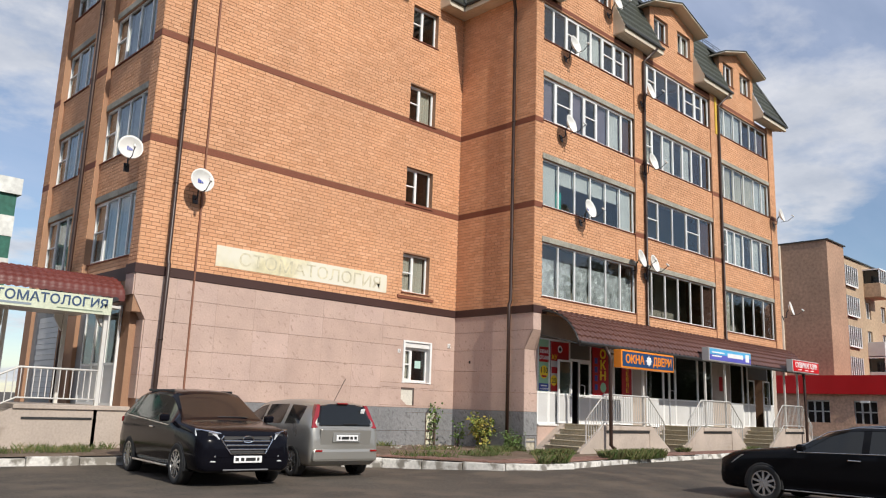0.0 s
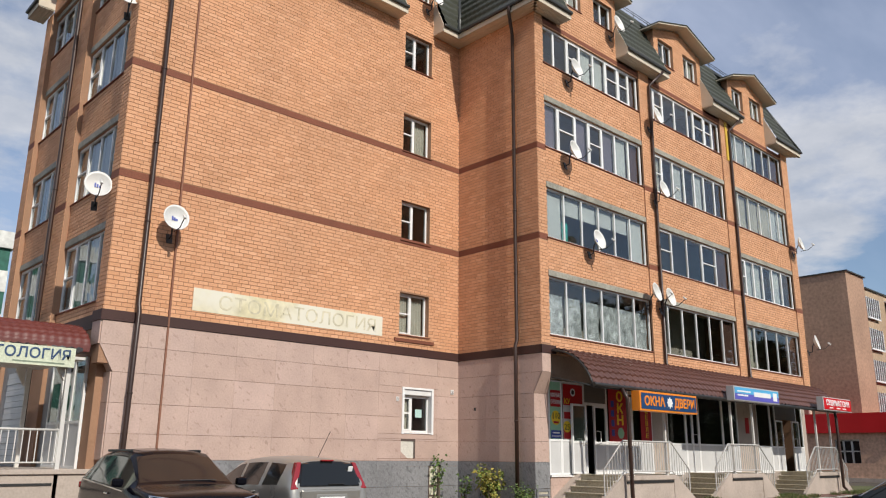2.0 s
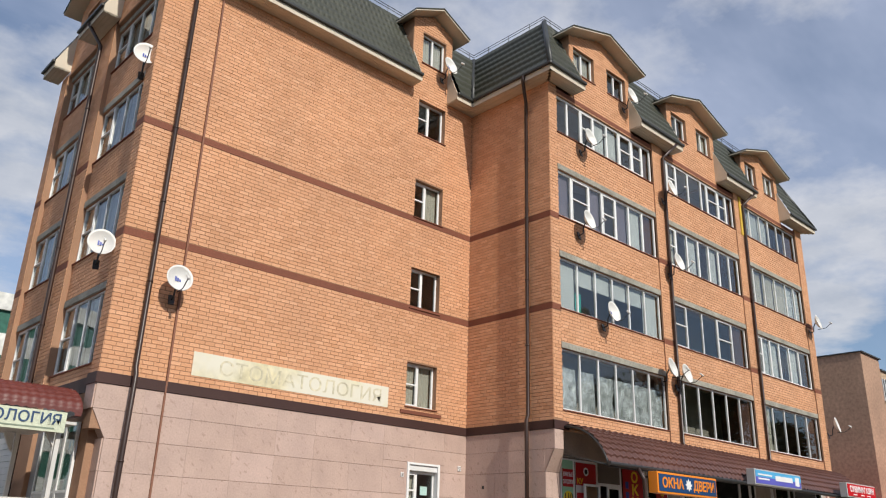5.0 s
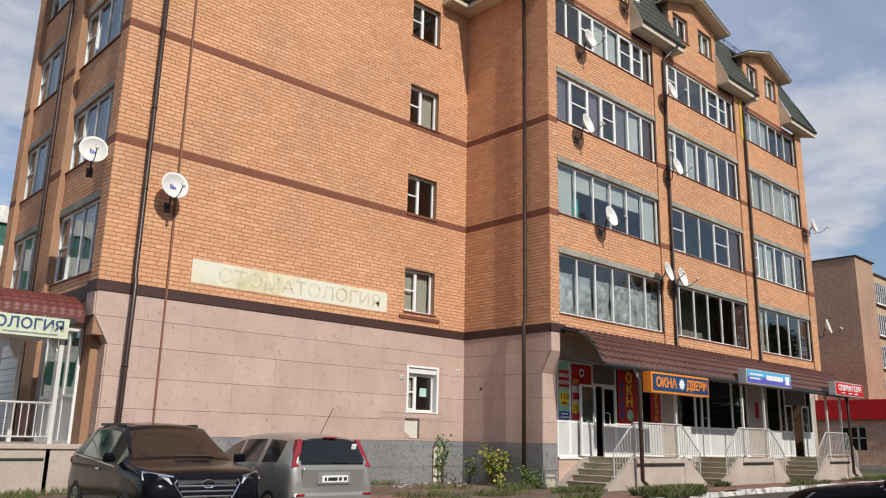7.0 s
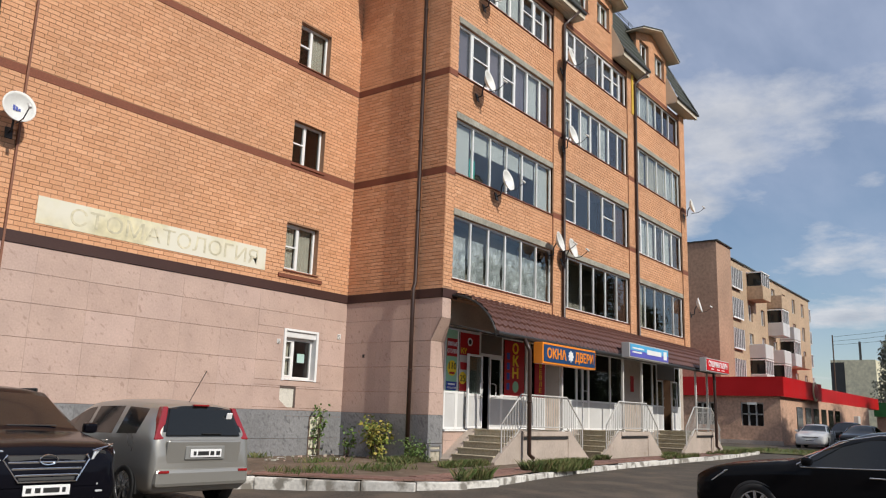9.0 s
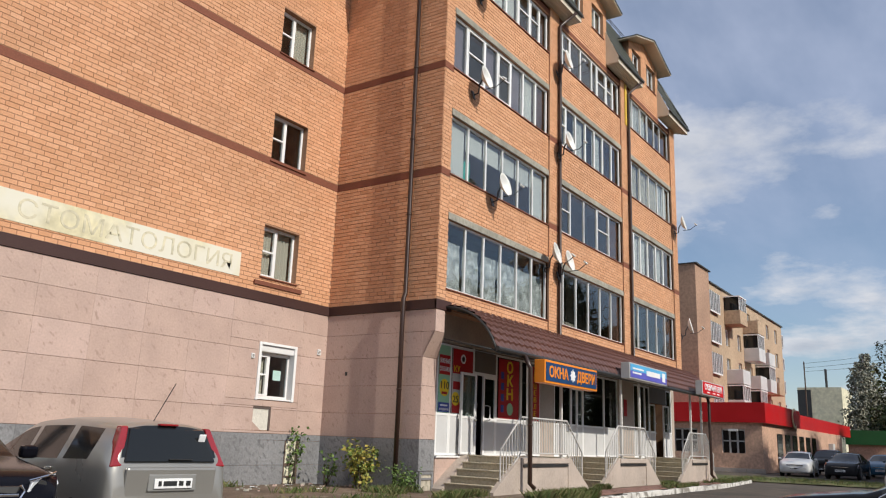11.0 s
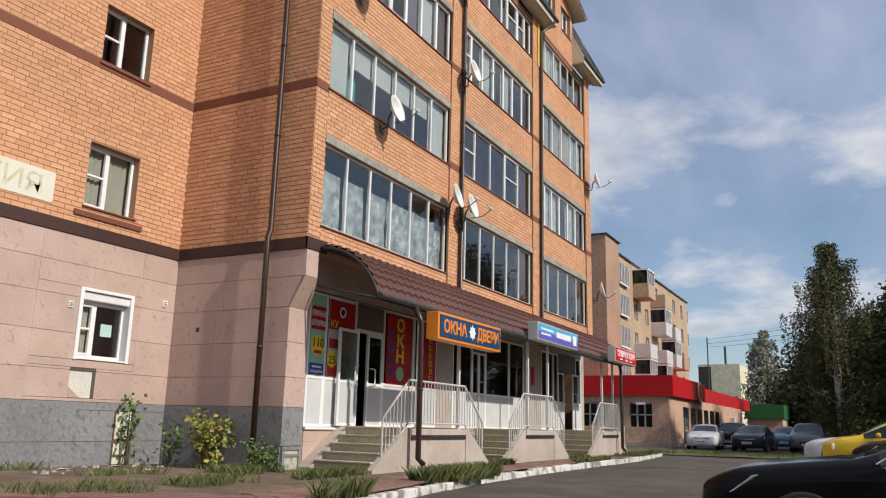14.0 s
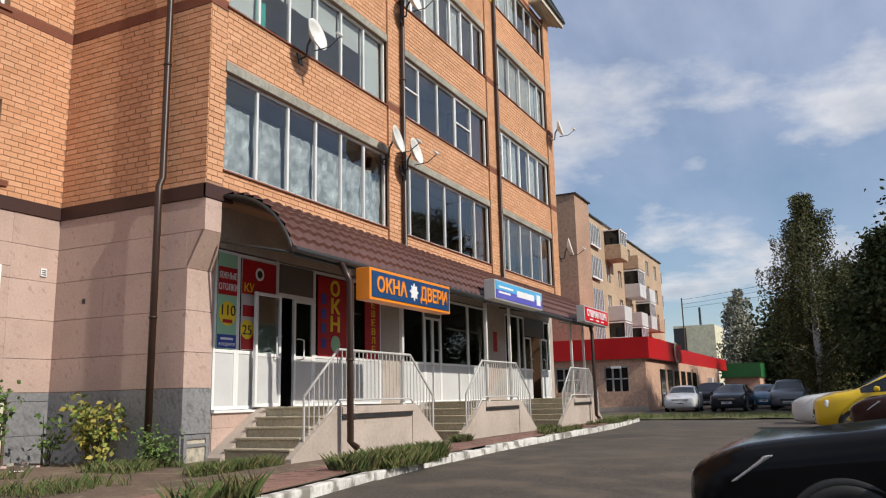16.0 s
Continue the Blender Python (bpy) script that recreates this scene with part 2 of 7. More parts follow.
# ---- building helpers ----
class Geo:
    """Vertices and faces of one mesh."""

    def __init__(self):
        self.v, self.f = [], []

    def add(self, verts, faces):
        k = len(self.v)
        self.v.extend(tuple(p) for p in verts)
        self.f.extend(tuple(i + k for i in f) for f in faces)
        return self

    def box(self, x0, x1, y0, y1, z0, z1, m=None):
        pts = [Vector((x, y, z)) for z in (z0, z1) for x, y in ((x0, y0), (x1, y0), (x1, y1), (x0, y1))]
        if m is not None:
            pts = [m @ p for p in pts]
        return self.add(pts, [(0, 3, 2, 1), (4, 5, 6, 7), (0, 1, 5, 4), (1, 2, 6, 5), (2, 3, 7, 6), (3, 0, 4, 7)])

    def tube(self, path, r, n=10, caps=True):
        path = [Vector(p) for p in path]
        start = len(self.v)
        side = None
        for i, p in enumerate(path):
            d = (path[min(i + 1, len(path) - 1)] - path[max(i - 1, 0)]).normalized()
            if side is None:
                side = d.orthogonal().normalized()
            side = (side - d * side.dot(d)).normalized()
            other = d.cross(side)
            rr = r[i] if isinstance(r, (list, tuple)) else r
            for k in range(n):
                a = 2 * math.pi * k / n
                self.v.append(tuple(p + (side * math.cos(a) + other * math.sin(a)) * rr))
        for i in range(len(path) - 1):
            for k in range(n):
                a, b = start + i * n + k, start + i * n + (k + 1) % n
                self.f.append((a, b, b + n, a + n))
        if caps:
            self.f.append(tuple(start + k for k in reversed(range(n))))
            self.f.append(tuple(start + (len(path) - 1) * n + k for k in range(n)))
        return self

    def prism(self, outline, a, b, axis="x"):
        """An outline in the two other axes, drawn out from a to b along an axis."""
        def put(u, w, t):
            return {"x": (t, u, w), "y": (u, t, w), "z": (u, w, t)}[axis]
        k = len(outline)
        pts = [put(u, w, a) for u, w in outline] + [put(u, w, b) for u, w in outline]
        faces = [(i, (i + 1) % k, (i + 1) % k + k, i + k) for i in range(k)]
        return self.add(pts, faces + [tuple(reversed(range(k))), tuple(range(k, 2 * k))])

    def sheet(self, grid):
        """A grid of points, row by row."""
        rows, cols = len(grid), len(grid[0])
        return self.add([p for row in grid for p in row],
                        [(i * cols + j, i * cols + j + 1, (i + 1) * cols + j + 1, (i + 1) * cols + j) for i in range(rows - 1) for j in range(cols - 1)])


def mesh_of(name, geo, material, smooth=False, fix=True):
    me = bpy.data.meshes.new(name)
    me.from_pydata(geo.v, [], geo.f)
    if fix:
        bm = bmesh.new()
        bm.from_mesh(me)
        bmesh.ops.recalc_face_normals(bm, faces=bm.faces)
        bm.to_mesh(me)
        bm.free()
    me.materials.append(material)
    if smooth:
        me.polygons.foreach_set("use_smooth", [True] * len(me.polygons))
    return me


def part(name, geo, material, parent=None, label="", smooth=False, bevel=0.0, fix=True):
    """Links a mesh as one object, under a thing or a part where one is given."""
    ob = new(name, mesh_of(name, geo, material, smooth, fix))
    if parent is not None:
        ob.parent = parent
    if bevel:
        md = ob.modifiers.new("bevel", "BEVEL")
        md.width, md.segments, md.limit_method, md.angle_limit = bevel, 2, "ANGLE", radians(40)
    if label:
        ob["label"] = label
    return ob


def thing(name, label, category, group="", kind=""):
    """An empty at the world's origin that holds a thing's parts."""
    return tagged(new(name), label, category, group, kind)


def structure(name, geo, material, label, category, smooth=False, bevel=0.0):
    return tagged(part(name, geo, material, smooth=smooth, bevel=bevel), label, category, kind="structure")


class Face:
    """A wall's plane: u runs along it, d stands out of it, z is up."""

    def __init__(self, origin, u, d):
        self.o, self.u, self.d = Vector((*origin, 0)), Vector((*u, 0)), Vector((*d, 0))

    def p(self, u, d, z):
        q = self.o + self.u * u + self.d * d
        return (q.x, q.y, z)

    def box(self, g, u0, u1, d0, d1, z0, z1):
        pts = [self.p(u, d, z) for z in (z0, z1) for u, d in ((u0, d0), (u1, d0), (u1, d1), (u0, d1))]
        return g.add(pts, [(0, 3, 2, 1), (4, 5, 6, 7), (0, 1, 5, 4), (1, 2, 6, 5), (2, 3, 7, 6), (3, 0, 4, 7)])


def cells(u0, u1, z0, z1, holes):
    """Rectangles that cover a wall around its openings."""
    us = sorted({u0, u1, *[min(max(h[k], u0), u1) for h in holes for k in (0, 1)]})
    zs = sorted({z0, z1, *[min(max(h[k], z0), z1) for h in holes for k in (2, 3)]})
    out = []
    for a, b in zip(zs, zs[1:]):
        run = None
        for c, d in zip(us, us[1:]):
            mu, mz = (c + d) / 2, (a + b) / 2
            solid = not any(h[0] < mu < h[1] and h[2] < mz < h[3] for h in holes)
            if solid:
                run = (run[0], d) if run else (c, d)
            elif run:
                out.append((*run, a, b)); run = None
        if run:
            out.append((*run, a, b))
    return out


BRICK, COURSE, PROUD = 0.25, 0.10, 0.011


def brick_rects(u0, u1, z0, z1, holes, shift=0.0):
    """Rectangles of single bricks in running bond, cut at the openings and ends."""
    rects = []
    rows = int(round((z1 - z0) / COURSE))
    h = (z1 - z0) / rows
    for r in range(rows):
        a, b = z0 + r * h + 0.006, z0 + (r + 1) * h - 0.006
        spans = [(u0, u1)]
        for hole in holes:
            if hole[2] < b - 0.03 and hole[3] > a + 0.03:
                spans = [q for s in spans for q in ((s[0], min(s[1], hole[0])), (max(s[0], hole[1]), s[1])) if q[1] - q[0] > 0.03]
        off = shift + (0.13 if r % 2 else 0.0) + (0.065 if r % 6 == 5 else 0)
        for s in spans:
            k = math.floor((s[0] - off) / 0.26)
            while off + k * 0.26 < s[1]:
                c, d = max(s[0], off + k * 0.26 + 0.005), min(s[1], off + (k + 1) * 0.26 - 0.005)
                if d - c > 0.035:
                    rects.append((c, d, a, b))
                k += 1
    return rects


def brick_wall(name, face, u0, u1, z0, z1, holes, parent, near=None, shift=0.0, material="brick", bands=()):
    """Bricks on a wall's face: those in the near stretch are pieces of their own, the rest one mesh."""
    rng = random.Random(len(name) * 7 + int(z0 * 10))
    geo, meshes, count = Geo(), {}, 0
    for c, d, a, b in brick_rects(u0, u1, z0, z1, list(holes) + [(u0 - 1, u1 + 1, p, q) for p, q in bands], shift):
        out = PROUD + rng.uniform(-0.002, 0.002)
        e = 0.003
        if near and near[0] < c and d < near[1] and near[2] < a and b < near[3] and count < 290:
            count += 1
            key = (round(d - c, 3), round(b - a, 3))
            if key not in meshes:
                g, w, h = Geo(), (d - c) / 2, (b - a) / 2
                loc = [(-w, 0, -h), (w, 0, -h), (w, 0, h), (-w, 0, h), (-w + e, PROUD, -h + e), (w - e, PROUD, -h + e), (w - e, PROUD, h - e), (-w + e, PROUD, h - e)]
                pts = [face.u * p[0] + face.d * p[1] + Vector((0, 0, p[2])) for p in loc]
                g.add(pts, [(4, 5, 6, 7), (0, 1, 5, 4), (1, 2, 6, 5), (2, 3, 7, 6), (3, 0, 4, 7)])
                meshes[key] = mesh_of("brick", g, M[material])
            ob = new("brick", meshes[key])
            ob.location = face.p((c + d) / 2, rng.uniform(-0.002, 0.002), (a + b) / 2)
            ob.parent = parent
            continue
        geo.add([face.p(c, 0, a), face.p(d, 0, a), face.p(d, 0, b), face.p(c, 0, b),
                 face.p(c + e, out, a + e), face.p(d - e, out, a + e), face.p(d - e, out, b - e), face.p(c + e, out, b - e)],
                [(4, 5, 6, 7), (0, 1, 5, 4), (1, 2, 6, 5), (2, 3, 7, 6), (3, 0, 4, 7)])
    if face.u.cross(Vector((0, 0, 1))).dot(face.d) < 0:
        geo.f = [tuple(reversed(f)) for f in geo.f]
    ob = part("bricks", geo, M[material], parent, fix=False)
    ob["kind"] = "stuff"
    return ob


def slab_wall(face, u0, u1, zs, widths, holes, parent, material, name, seed, stagger=0.35):
    """Facing slabs with open joints, each a piece of its own."""
    rng = random.Random(seed)
    for r, (a, b) in enumerate(zip(zs, zs[1:])):
        u = u0 - widths * stagger - 0.001
        while u < u1 - 0.02:
            v = u + widths
            c, d = max(u, u0), min(v, u1)
            u = v
            for p, q, e, f in cells(c, d, a, b, [h for h in holes if h[0] < d and h[1] > c and h[2] < b and h[3] > a]):
                if q - p < 0.03 or f - e < 0.03:
                    continue
                g = Geo()
                out = 0.03 + rng.uniform(0, 0.003)
                face.box(g, p + 0.0012, q - 0.0012, 0.0, out, e + 0.004, f - 0.004)
                part(name, g, M[material], parent)


# ---- large structure: ground ----
XL, YG, XC, YS, XR, YE, YB = 7.64, 19.45, 18.86, 16.0, 37.25, 27.6, 33.0
ROAD, PAVE = 0.28, 0.44
rng = random.Random(5)


def dip(x, y):
    """The yard lies lower before the side block and where the black car stands."""
    a, b = min(1, max(0, (14.2 - x) / 2.0)), min(1, max(0, (17.3 - y) / 0.9))
    c, d = min(1, max(0, (x - 10.5) / 3.0)), min(1, max(0, (11.5 - y) / 3.0)) * min(1, max(0, (26.0 - x) / 6.0))
    return 0.11 * a * a * (3 - 2 * a) * b * b * (3 - 2 * b) + 0.15 * c * c * (3 - 2 * c) * d * d * (3 - 2 * d) * (1 - a)


g = Geo()
g.sheet([[(x, y, ROAD - dip(x, y) + (0.012 * noise.noise(Vector((x * 0.4, y * 0.4, 0))) if -10 < x < 60 and -10 < y < 40 else 0.0))
          for x in [-3000, -300, -40] + [-12 + 0.8 * i for i in range(96)] + [90, 300, 3000]]
         for y in [-3000, -300, -40] + [-12 + 0.8 * i for i in range(66)] + [60, 300, 3000]])
structure("ground", g, M["asphalt"], "worn grey-brown asphalt of the yard and road", "ground", smooth=True)

# the kerb's line runs before the side block, bends at the corner and follows the shops
KERB = [(-12.0, 17.6), (2.0, 17.45), (6.1, 17.25), (9.4, 17.1), (11.2, 16.5), (12.4, 15.35), (13.1, 14.1), (13.75, 13.0), (14.5, 12.5), (15.3, 12.38), (16.6, 12.5), (18.3, 12.8), (21.0, 13.1),
        (24.8, 13.35), (28.0, 13.45), (34.0, 13.6), (40.5, 14.2)]


def along(path, step):
    """Evenly spaced points and directions along a line."""
    pts = [Vector((*p, 0)) for p in path]
    out, left = [], 0.0
    for a, b in zip(pts, pts[1:]):
        n = (b - a).length
        t = left
        while t < n:
            out.append((a + (b - a) * t / n, (b - a).normalized()))
            t += step
        left = t - n
    return out


g = Geo()
line = [(p.x, p.y) for p, d in along(KERB, 0.5)]
grid = []
for x, y in line:
    inner = YG + 0.2 if XL < x < XC else (YS + 0.3 if x >= XC else 40.0)
    grid.append([(x, y + 0.09 + (inner - y - 0.09) * k / 8, PAVE - 0.02 + 0.02 * k / 8 + 0.008 * noise.noise(Vector((x, k, 3)))) for k in range(9)])
g.sheet(grid)
structure("pavement", g, M["soil"], "bare soil and thin grass between kerb and house", "pavement", smooth=True)

kerb = thing("kerb", "whitewashed concrete kerb stones with flaking paint", "kerb", kind="structure")
for i, (p, d) in enumerate(along(KERB, 1.0)):
    if p.x < -9:
        continue
    g = Geo()
    m = Matrix.Translation((p.x, p.y, 0)) @ Matrix.Rotation(math.atan2(d.y, d.x) + rng.uniform(-0.012, 0.012), 4, "Z")
    top = PAVE - 0.03 + rng.uniform(-0.02, 0.02)
    g.box(0.006, 0.994, -0.075, 0.075, ROAD - 0.25, top, m)
    part("kerb_stone", g, M["kerb"], kerb, bevel=0.02)

# red pavers along the shops and round the corner
paving = thing("paving", "worn red concrete pavers of the footpath", "paving", kind="structure")
g, count, shared = Geo(), 0, None
for p, d in along(KERB, 0.21):
    if p.x < 8 or p.x > 39:
        continue
    nrm = Vector((-d.y, d.x, 0))
    for k in range(9 if p.x > 14.5 else 6):
        if p.x > 18 and 0.16 + k * 0.105 > 0.86:
            continue
        q = p + nrm * (0.16 + k * 0.105 + 0.05)
        m = Matrix.Translation((q.x, q.y, PAVE - 0.012 + rng.uniform(0, 0.006))) @ Matrix.Rotation(math.atan2(d.y, d.x), 4, "Z")
        if 17 < p.x < 24 and count < 280:
            if shared is None:
                s = Geo().box(-0.1, 0.1, -0.049, 0.049, -0.03, 0.012)
                shared = mesh_of("paver", s, M["paver"])
            ob = new("paver", shared)
            ob.matrix_world = m
            ob.parent = paving
            count += 1
        else:
            g.box(-0.1, 0.1, -0.049, 0.049, -0.03, 0.012, m)
part("pavers", g, M["paver"], paving, fix=False)["kind"] = "stuff"

# ---- large structure: the house ----
GABLE = Face((XL, YG), (1, 0), (0, -1))
SIDE = Face((XC, YG), (0, -1), (-1, 0))
SHOP = Face((XC, YS), (1, 0), (0, -1))
LEFT = Face((XL, YE), (0, -1), (-1, 0))
LG, LS, LF, LL = XC - XL, YG - YS, XR - XC, YE - YG
Z0, ZG, ZP, ZB = 0.25, 1.60, 4.66, 4.90
EAVE = 15.70
BANDS = [(8.10, 8.29), (11.01, 11.19)]
BAYS = [(19.26, 24.73), (25.40, 30.83), (31.52, 36.63)]
ROWS_Z = [(5.23, 6.99), (8.21, 9.80), (11.15, 12.71), (14.05, 15.40)]


RECESS = 0.34


def core(name, face, u0, u1, z0, z1, holes, label, thick=0.38, material="mortar", out=0.0):
    g = Geo()
    for a, b, c, d in cells(u0, u1, z0, z1, holes):
        face.box(g, a, b, -thick, out, c, d)
    return structure(name, g, M[material], label, "wall")


# side block: openings of its front
G_WIN = [(16.36 - XL, 17.55 - XL, 5.28 + 2.95 * k, 6.57 + 2.95 * k) for k in range(4)]
G_DORM = (16.42 - XL, 17.49 - XL, 16.85, 18.05)
G_LOW = (16.57 - XL, 17.70 - XL, 2.41, 3.66)
wall_gable = core("wall_gable", GABLE, 0, LG, Z0, EAVE + 0.3, G_WIN + [G_LOW, (-1.0, RECESS, -1.0, 3.70)], "orange brick wall over pink stone slabs and a grey stone base")
brick_wall("gable", GABLE, 0, LG, ZB, EAVE + 0.3, G_WIN, wall_gable, near=(7.6, LG, ZB, 8.1), bands=BANDS)
wall_side = core("wall_wing_side", SIDE, 0, LS - 0.39, Z0, EAVE + 0.3, [], "narrow orange brick flank of the projecting wing")
brick_wall("flank", SIDE, 0, LS, ZB, EAVE + 0.3, [], wall_side, near=(1.4, LS, ZB, 7.2), bands=BANDS, shift=0.07)
# wing front: bays between pilasters
HOLES = [(a - XC, b - XC, c, d) for a, b in BAYS for c, d in ROWS_Z]
wall_shop = core("wall_shop", SHOP, 0, LF, 4.70, EAVE - 0.1, HOLES, "orange brick front with glazed loggias in three bays")
for k, (a, b) in enumerate(BAYS):
    brick_wall("spandrel", SHOP, a - XC - 0.02, b - XC + 0.02, 4.72, 15.60, [h for h in HOLES if abs(h[0] - (a - XC)) < 0.01], wall_shop,
               near=(0, 3.2, 4.72, 8.3) if k == 0 else None, shift=0.03 * k)
PILASTERS = [(0.0, 19.26 - XC), (24.73 - XC, 25.40 - XC), (30.83 - XC, 31.52 - XC), (36.63 - XC, LF)]
for k, (a, b) in enumerate(PILASTERS):
    f = Face((XC, YS - 0.05), (1, 0), (0, -1)) if k else SHOP
    g = Geo()
    if k:
        SHOP.box(g, a, b, -0.05, 0.05, 4.70, EAVE)
        part("pilaster_core", g, M["mortar"], wall_shop)
    brick_wall("pilaster", f, a, b, 4.96 if k == 0 else 4.74, EAVE, [], wall_shop, bands=BANDS, shift=0.11)
    for c, d in BANDS:
        g = Geo()
        f.box(g, a - (0.014 if k else -0.002), b + 0.0, 0.0, PROUD + 0.003, c + 0.004, d - 0.004)
        part("brick_band", g, M["band"], wall_shop)
# upper red-brown course under the dormers
g = Geo()
for a, b in BAYS:
    SHOP.box(g, a - XC, b - XC, 0.0, 0.02, 15.45, 15.60)
part("brick_band", g, M["band"], wall_shop)
for face, u1, owner in ((GABLE, LG, wall_gable), (SIDE, LS + 0.0, wall_side)):
    for c, d in BANDS:
        g = Geo()
        face.box(g, 0, u1, 0.0, PROUD + 0.003, c + 0.004, d - 0.004)
        part("brick_band", g, M["band"], owner)
    g = Geo()
    face.box(g, -0.05 if face is GABLE else 0.0, u1 + (0.0 if face is GABLE else 0.05), 0.0, 0.06, ZP, ZB)
    part("dark_band", g, M["plinth_band"], owner, bevel=0.006)
g = Geo()
SHOP.box(g, -0.06, 0.60, 0.0, 0.055, ZP, ZB)
part("dark_band", g, M["plinth_band"], wall_shop, bevel=0.006)
# stone facing
PINK = [ZG, 2.17, 2.84, 3.52, 4.12, ZP]
low_hole = [(G_LOW[0] - 0.06, G_LOW[1] + 0.06, G_LOW[2] - 0.05, G_LOW[3] + 0.06), (16.50 - XL, 17.06 - XL, 1.66, 2.22), (17.60 - XL, 18.05 - XL, 0.3, 1.45)]
LOW, TOP = PINK[:4], PINK[4:]
slab_wall(GABLE, RECESS, LG, LOW, 1.15, low_hole, wall_gable, "granite", "stone_slab", 1)
slab_wall(GABLE, RECESS, LG, PINK[3:5], 1.15, low_hole, wall_gable, "granite", "stone_slab", 5)
slab_wall(GABLE, 0, LG, TOP, 1.15, low_hole, wall_gable, "granite", "stone_slab", 6, 0.35 - RECESS / 1.15)
slab_wall(GABLE, RECESS, LG, [Z0, 0.88, ZG], 1.15, low_hole, wall_gable, "grey_stone", "grey_stone_slab", 2)
slab_wall(SIDE, 0, LS - RECESS, LOW, 1.9, [], wall_side, "granite", "stone_slab", 3)
slab_wall(SIDE, 0, LS - RECESS, PINK[3:5], 1.9, [], wall_side, "granite", "stone_slab", 8)
slab_wall(SIDE, 0, LS, TOP, 1.9, [], wall_side, "granite", "stone_slab", 9)
slab_wall(SIDE, 0, LS - RECESS, [Z0, 0.88, ZG], 1.9, [], wall_side, "grey_stone", "grey_stone_slab", 4)


def corbel(face, edge, sign, owner):
    """The slab beside a corner that leans outwards to the wider course above it."""
    z0, z1 = PINK[3] + 0.004, PINK[4] - 0.004
    low, high, inner = edge - sign * RECESS, edge, edge - sign * RECESS
    g = Geo()
    g.add([face.p(u, d, z) for d in (-0.30, 0.03) for u, z in ((low - sign * 0.004, z0), (high, z1), (inner - sign * 0.004, z1))],
          [(0, 2, 1), (3, 4, 5), (0, 1, 4, 3), (1, 2, 5, 4), (2, 0, 3, 5)])
    return part("corbel_slab", g, M["granite"], owner)


corbel(GABLE, 0.0, -1, wall_gable)
corbel(SIDE, LS, 1, wall_side)
# corner pier of the wing: set back below, it leans out to the band
g = Geo()
SHOP.box(g, 0.01, 0.33, -0.60, -RECESS, Z0, 4.12)
SHOP.box(g, 0.01, 0.33, -0.60, 0, 4.12, 4.70)
wall_pier = structure("wall_pier", g, M["joint"], "corner pier faced with pink stone that leans out below the band", "wall")


def pier_front(z):
    """How far back the pier's face lies, and how wide it is."""
    t = min(1, max(0, (z - PINK[3]) / (PINK[4] - PINK[3])))
    return RECESS * (1 - t), 0.60 - 0.25 * t


for a, b in zip([Z0, 0.88] + PINK, [0.88] + PINK):
    a, b = a + 0.004, b - 0.004
    if a < 0.8:
        continue
    (r0, w0), (r1, w1) = pier_front(a), pier_front(b)
    g = Geo()
    g.add([SHOP.p(u, d, z) for z, r, w in ((a, r0, w0), (b, r1, w1)) for u, d in ((-0.03, -r - 0.02), (-0.03, 0.03 - r), (w, 0.03 - r), (w, -r - 0.45))],
          [(0, 1, 5, 4), (1, 2, 6, 5), (2, 3, 7, 6), (3, 0, 4, 7), (4, 5, 6, 7), (3, 2, 1, 0)])
    part("stone_slab" if b > ZG + 0.1 else "grey_stone_slab", g, M["granite" if b > ZG + 0.1 else "grey_stone"], wall_pier)

# left front, partly seen: recessed loggias between lit piers
LBAYS = [(YE - 27.0, YE - 24.45), (YE - 23.1, YE - 19.95)]
LH = [(a, b, c, d) for a, b in LBAYS for c, d in ROWS_Z]
f_in = Face((XL + 0.14, YE), (0, -1), (-1, 0))
wall_left = core("wall_left", f_in, 0, LL - 0.385, Z0, EAVE, LH + [(YE - 22.6, YE - 20.3, 1.4, 3.9)], "orange brick front with recessed glazed loggias", thick=0.3)
for a, b in LBAYS:
    brick_wall("left_spandrel", f_in, a, b, ZB, EAVE, [h for h in LH if h[0] == a], wall_left)
for a, b in ((0.0, LBAYS[0][0]), (LBAYS[0][1], LBAYS[1][0]), (LBAYS[1][1], LL)):
    g = Geo()
    LEFT.box(g, a, b - (0.0 if b < LL else 0.39), -0.14, 0, Z0 if b < LL else 4.12, EAVE)
    part("pier_core", g, M["mortar"], wall_left)
    brick_wall("left_pier", LEFT, a, b, ZB, EAVE, [], wall_left, bands=BANDS)
    g = Geo()
    for c, d in BANDS:
        LEFT.box(g, a, b, 0, PROUD + 0.003, c + 0.004, d - 0.004)
    part("brick_band", g, M["band"], wall_left)
    g = Geo()
    LEFT.box(g, a, b + 0.05 * (b > LL - 0.1), 0, 0.055, ZP, ZB)
    part("dark_band", g, M["plinth_band"], wall_left)
g = Geo()
f_in.box(g, 0, LL - 0.385, 0.0, 0.03, ZP - 0.1, ZB)
part("dark_band", g, M["plinth_band"], wall_left)
slab_wall(LEFT, LBAYS[1][1], LL, TOP, 1.0, [], wall_left, "granite", "stone_slab", 7)
slab_wall(Face((XL + RECESS, YE), (0, -1), (-1, 0)), LBAYS[1][1], LL, LOW, 1.0, [], wall_left, "granite", "stone_slab", 10)

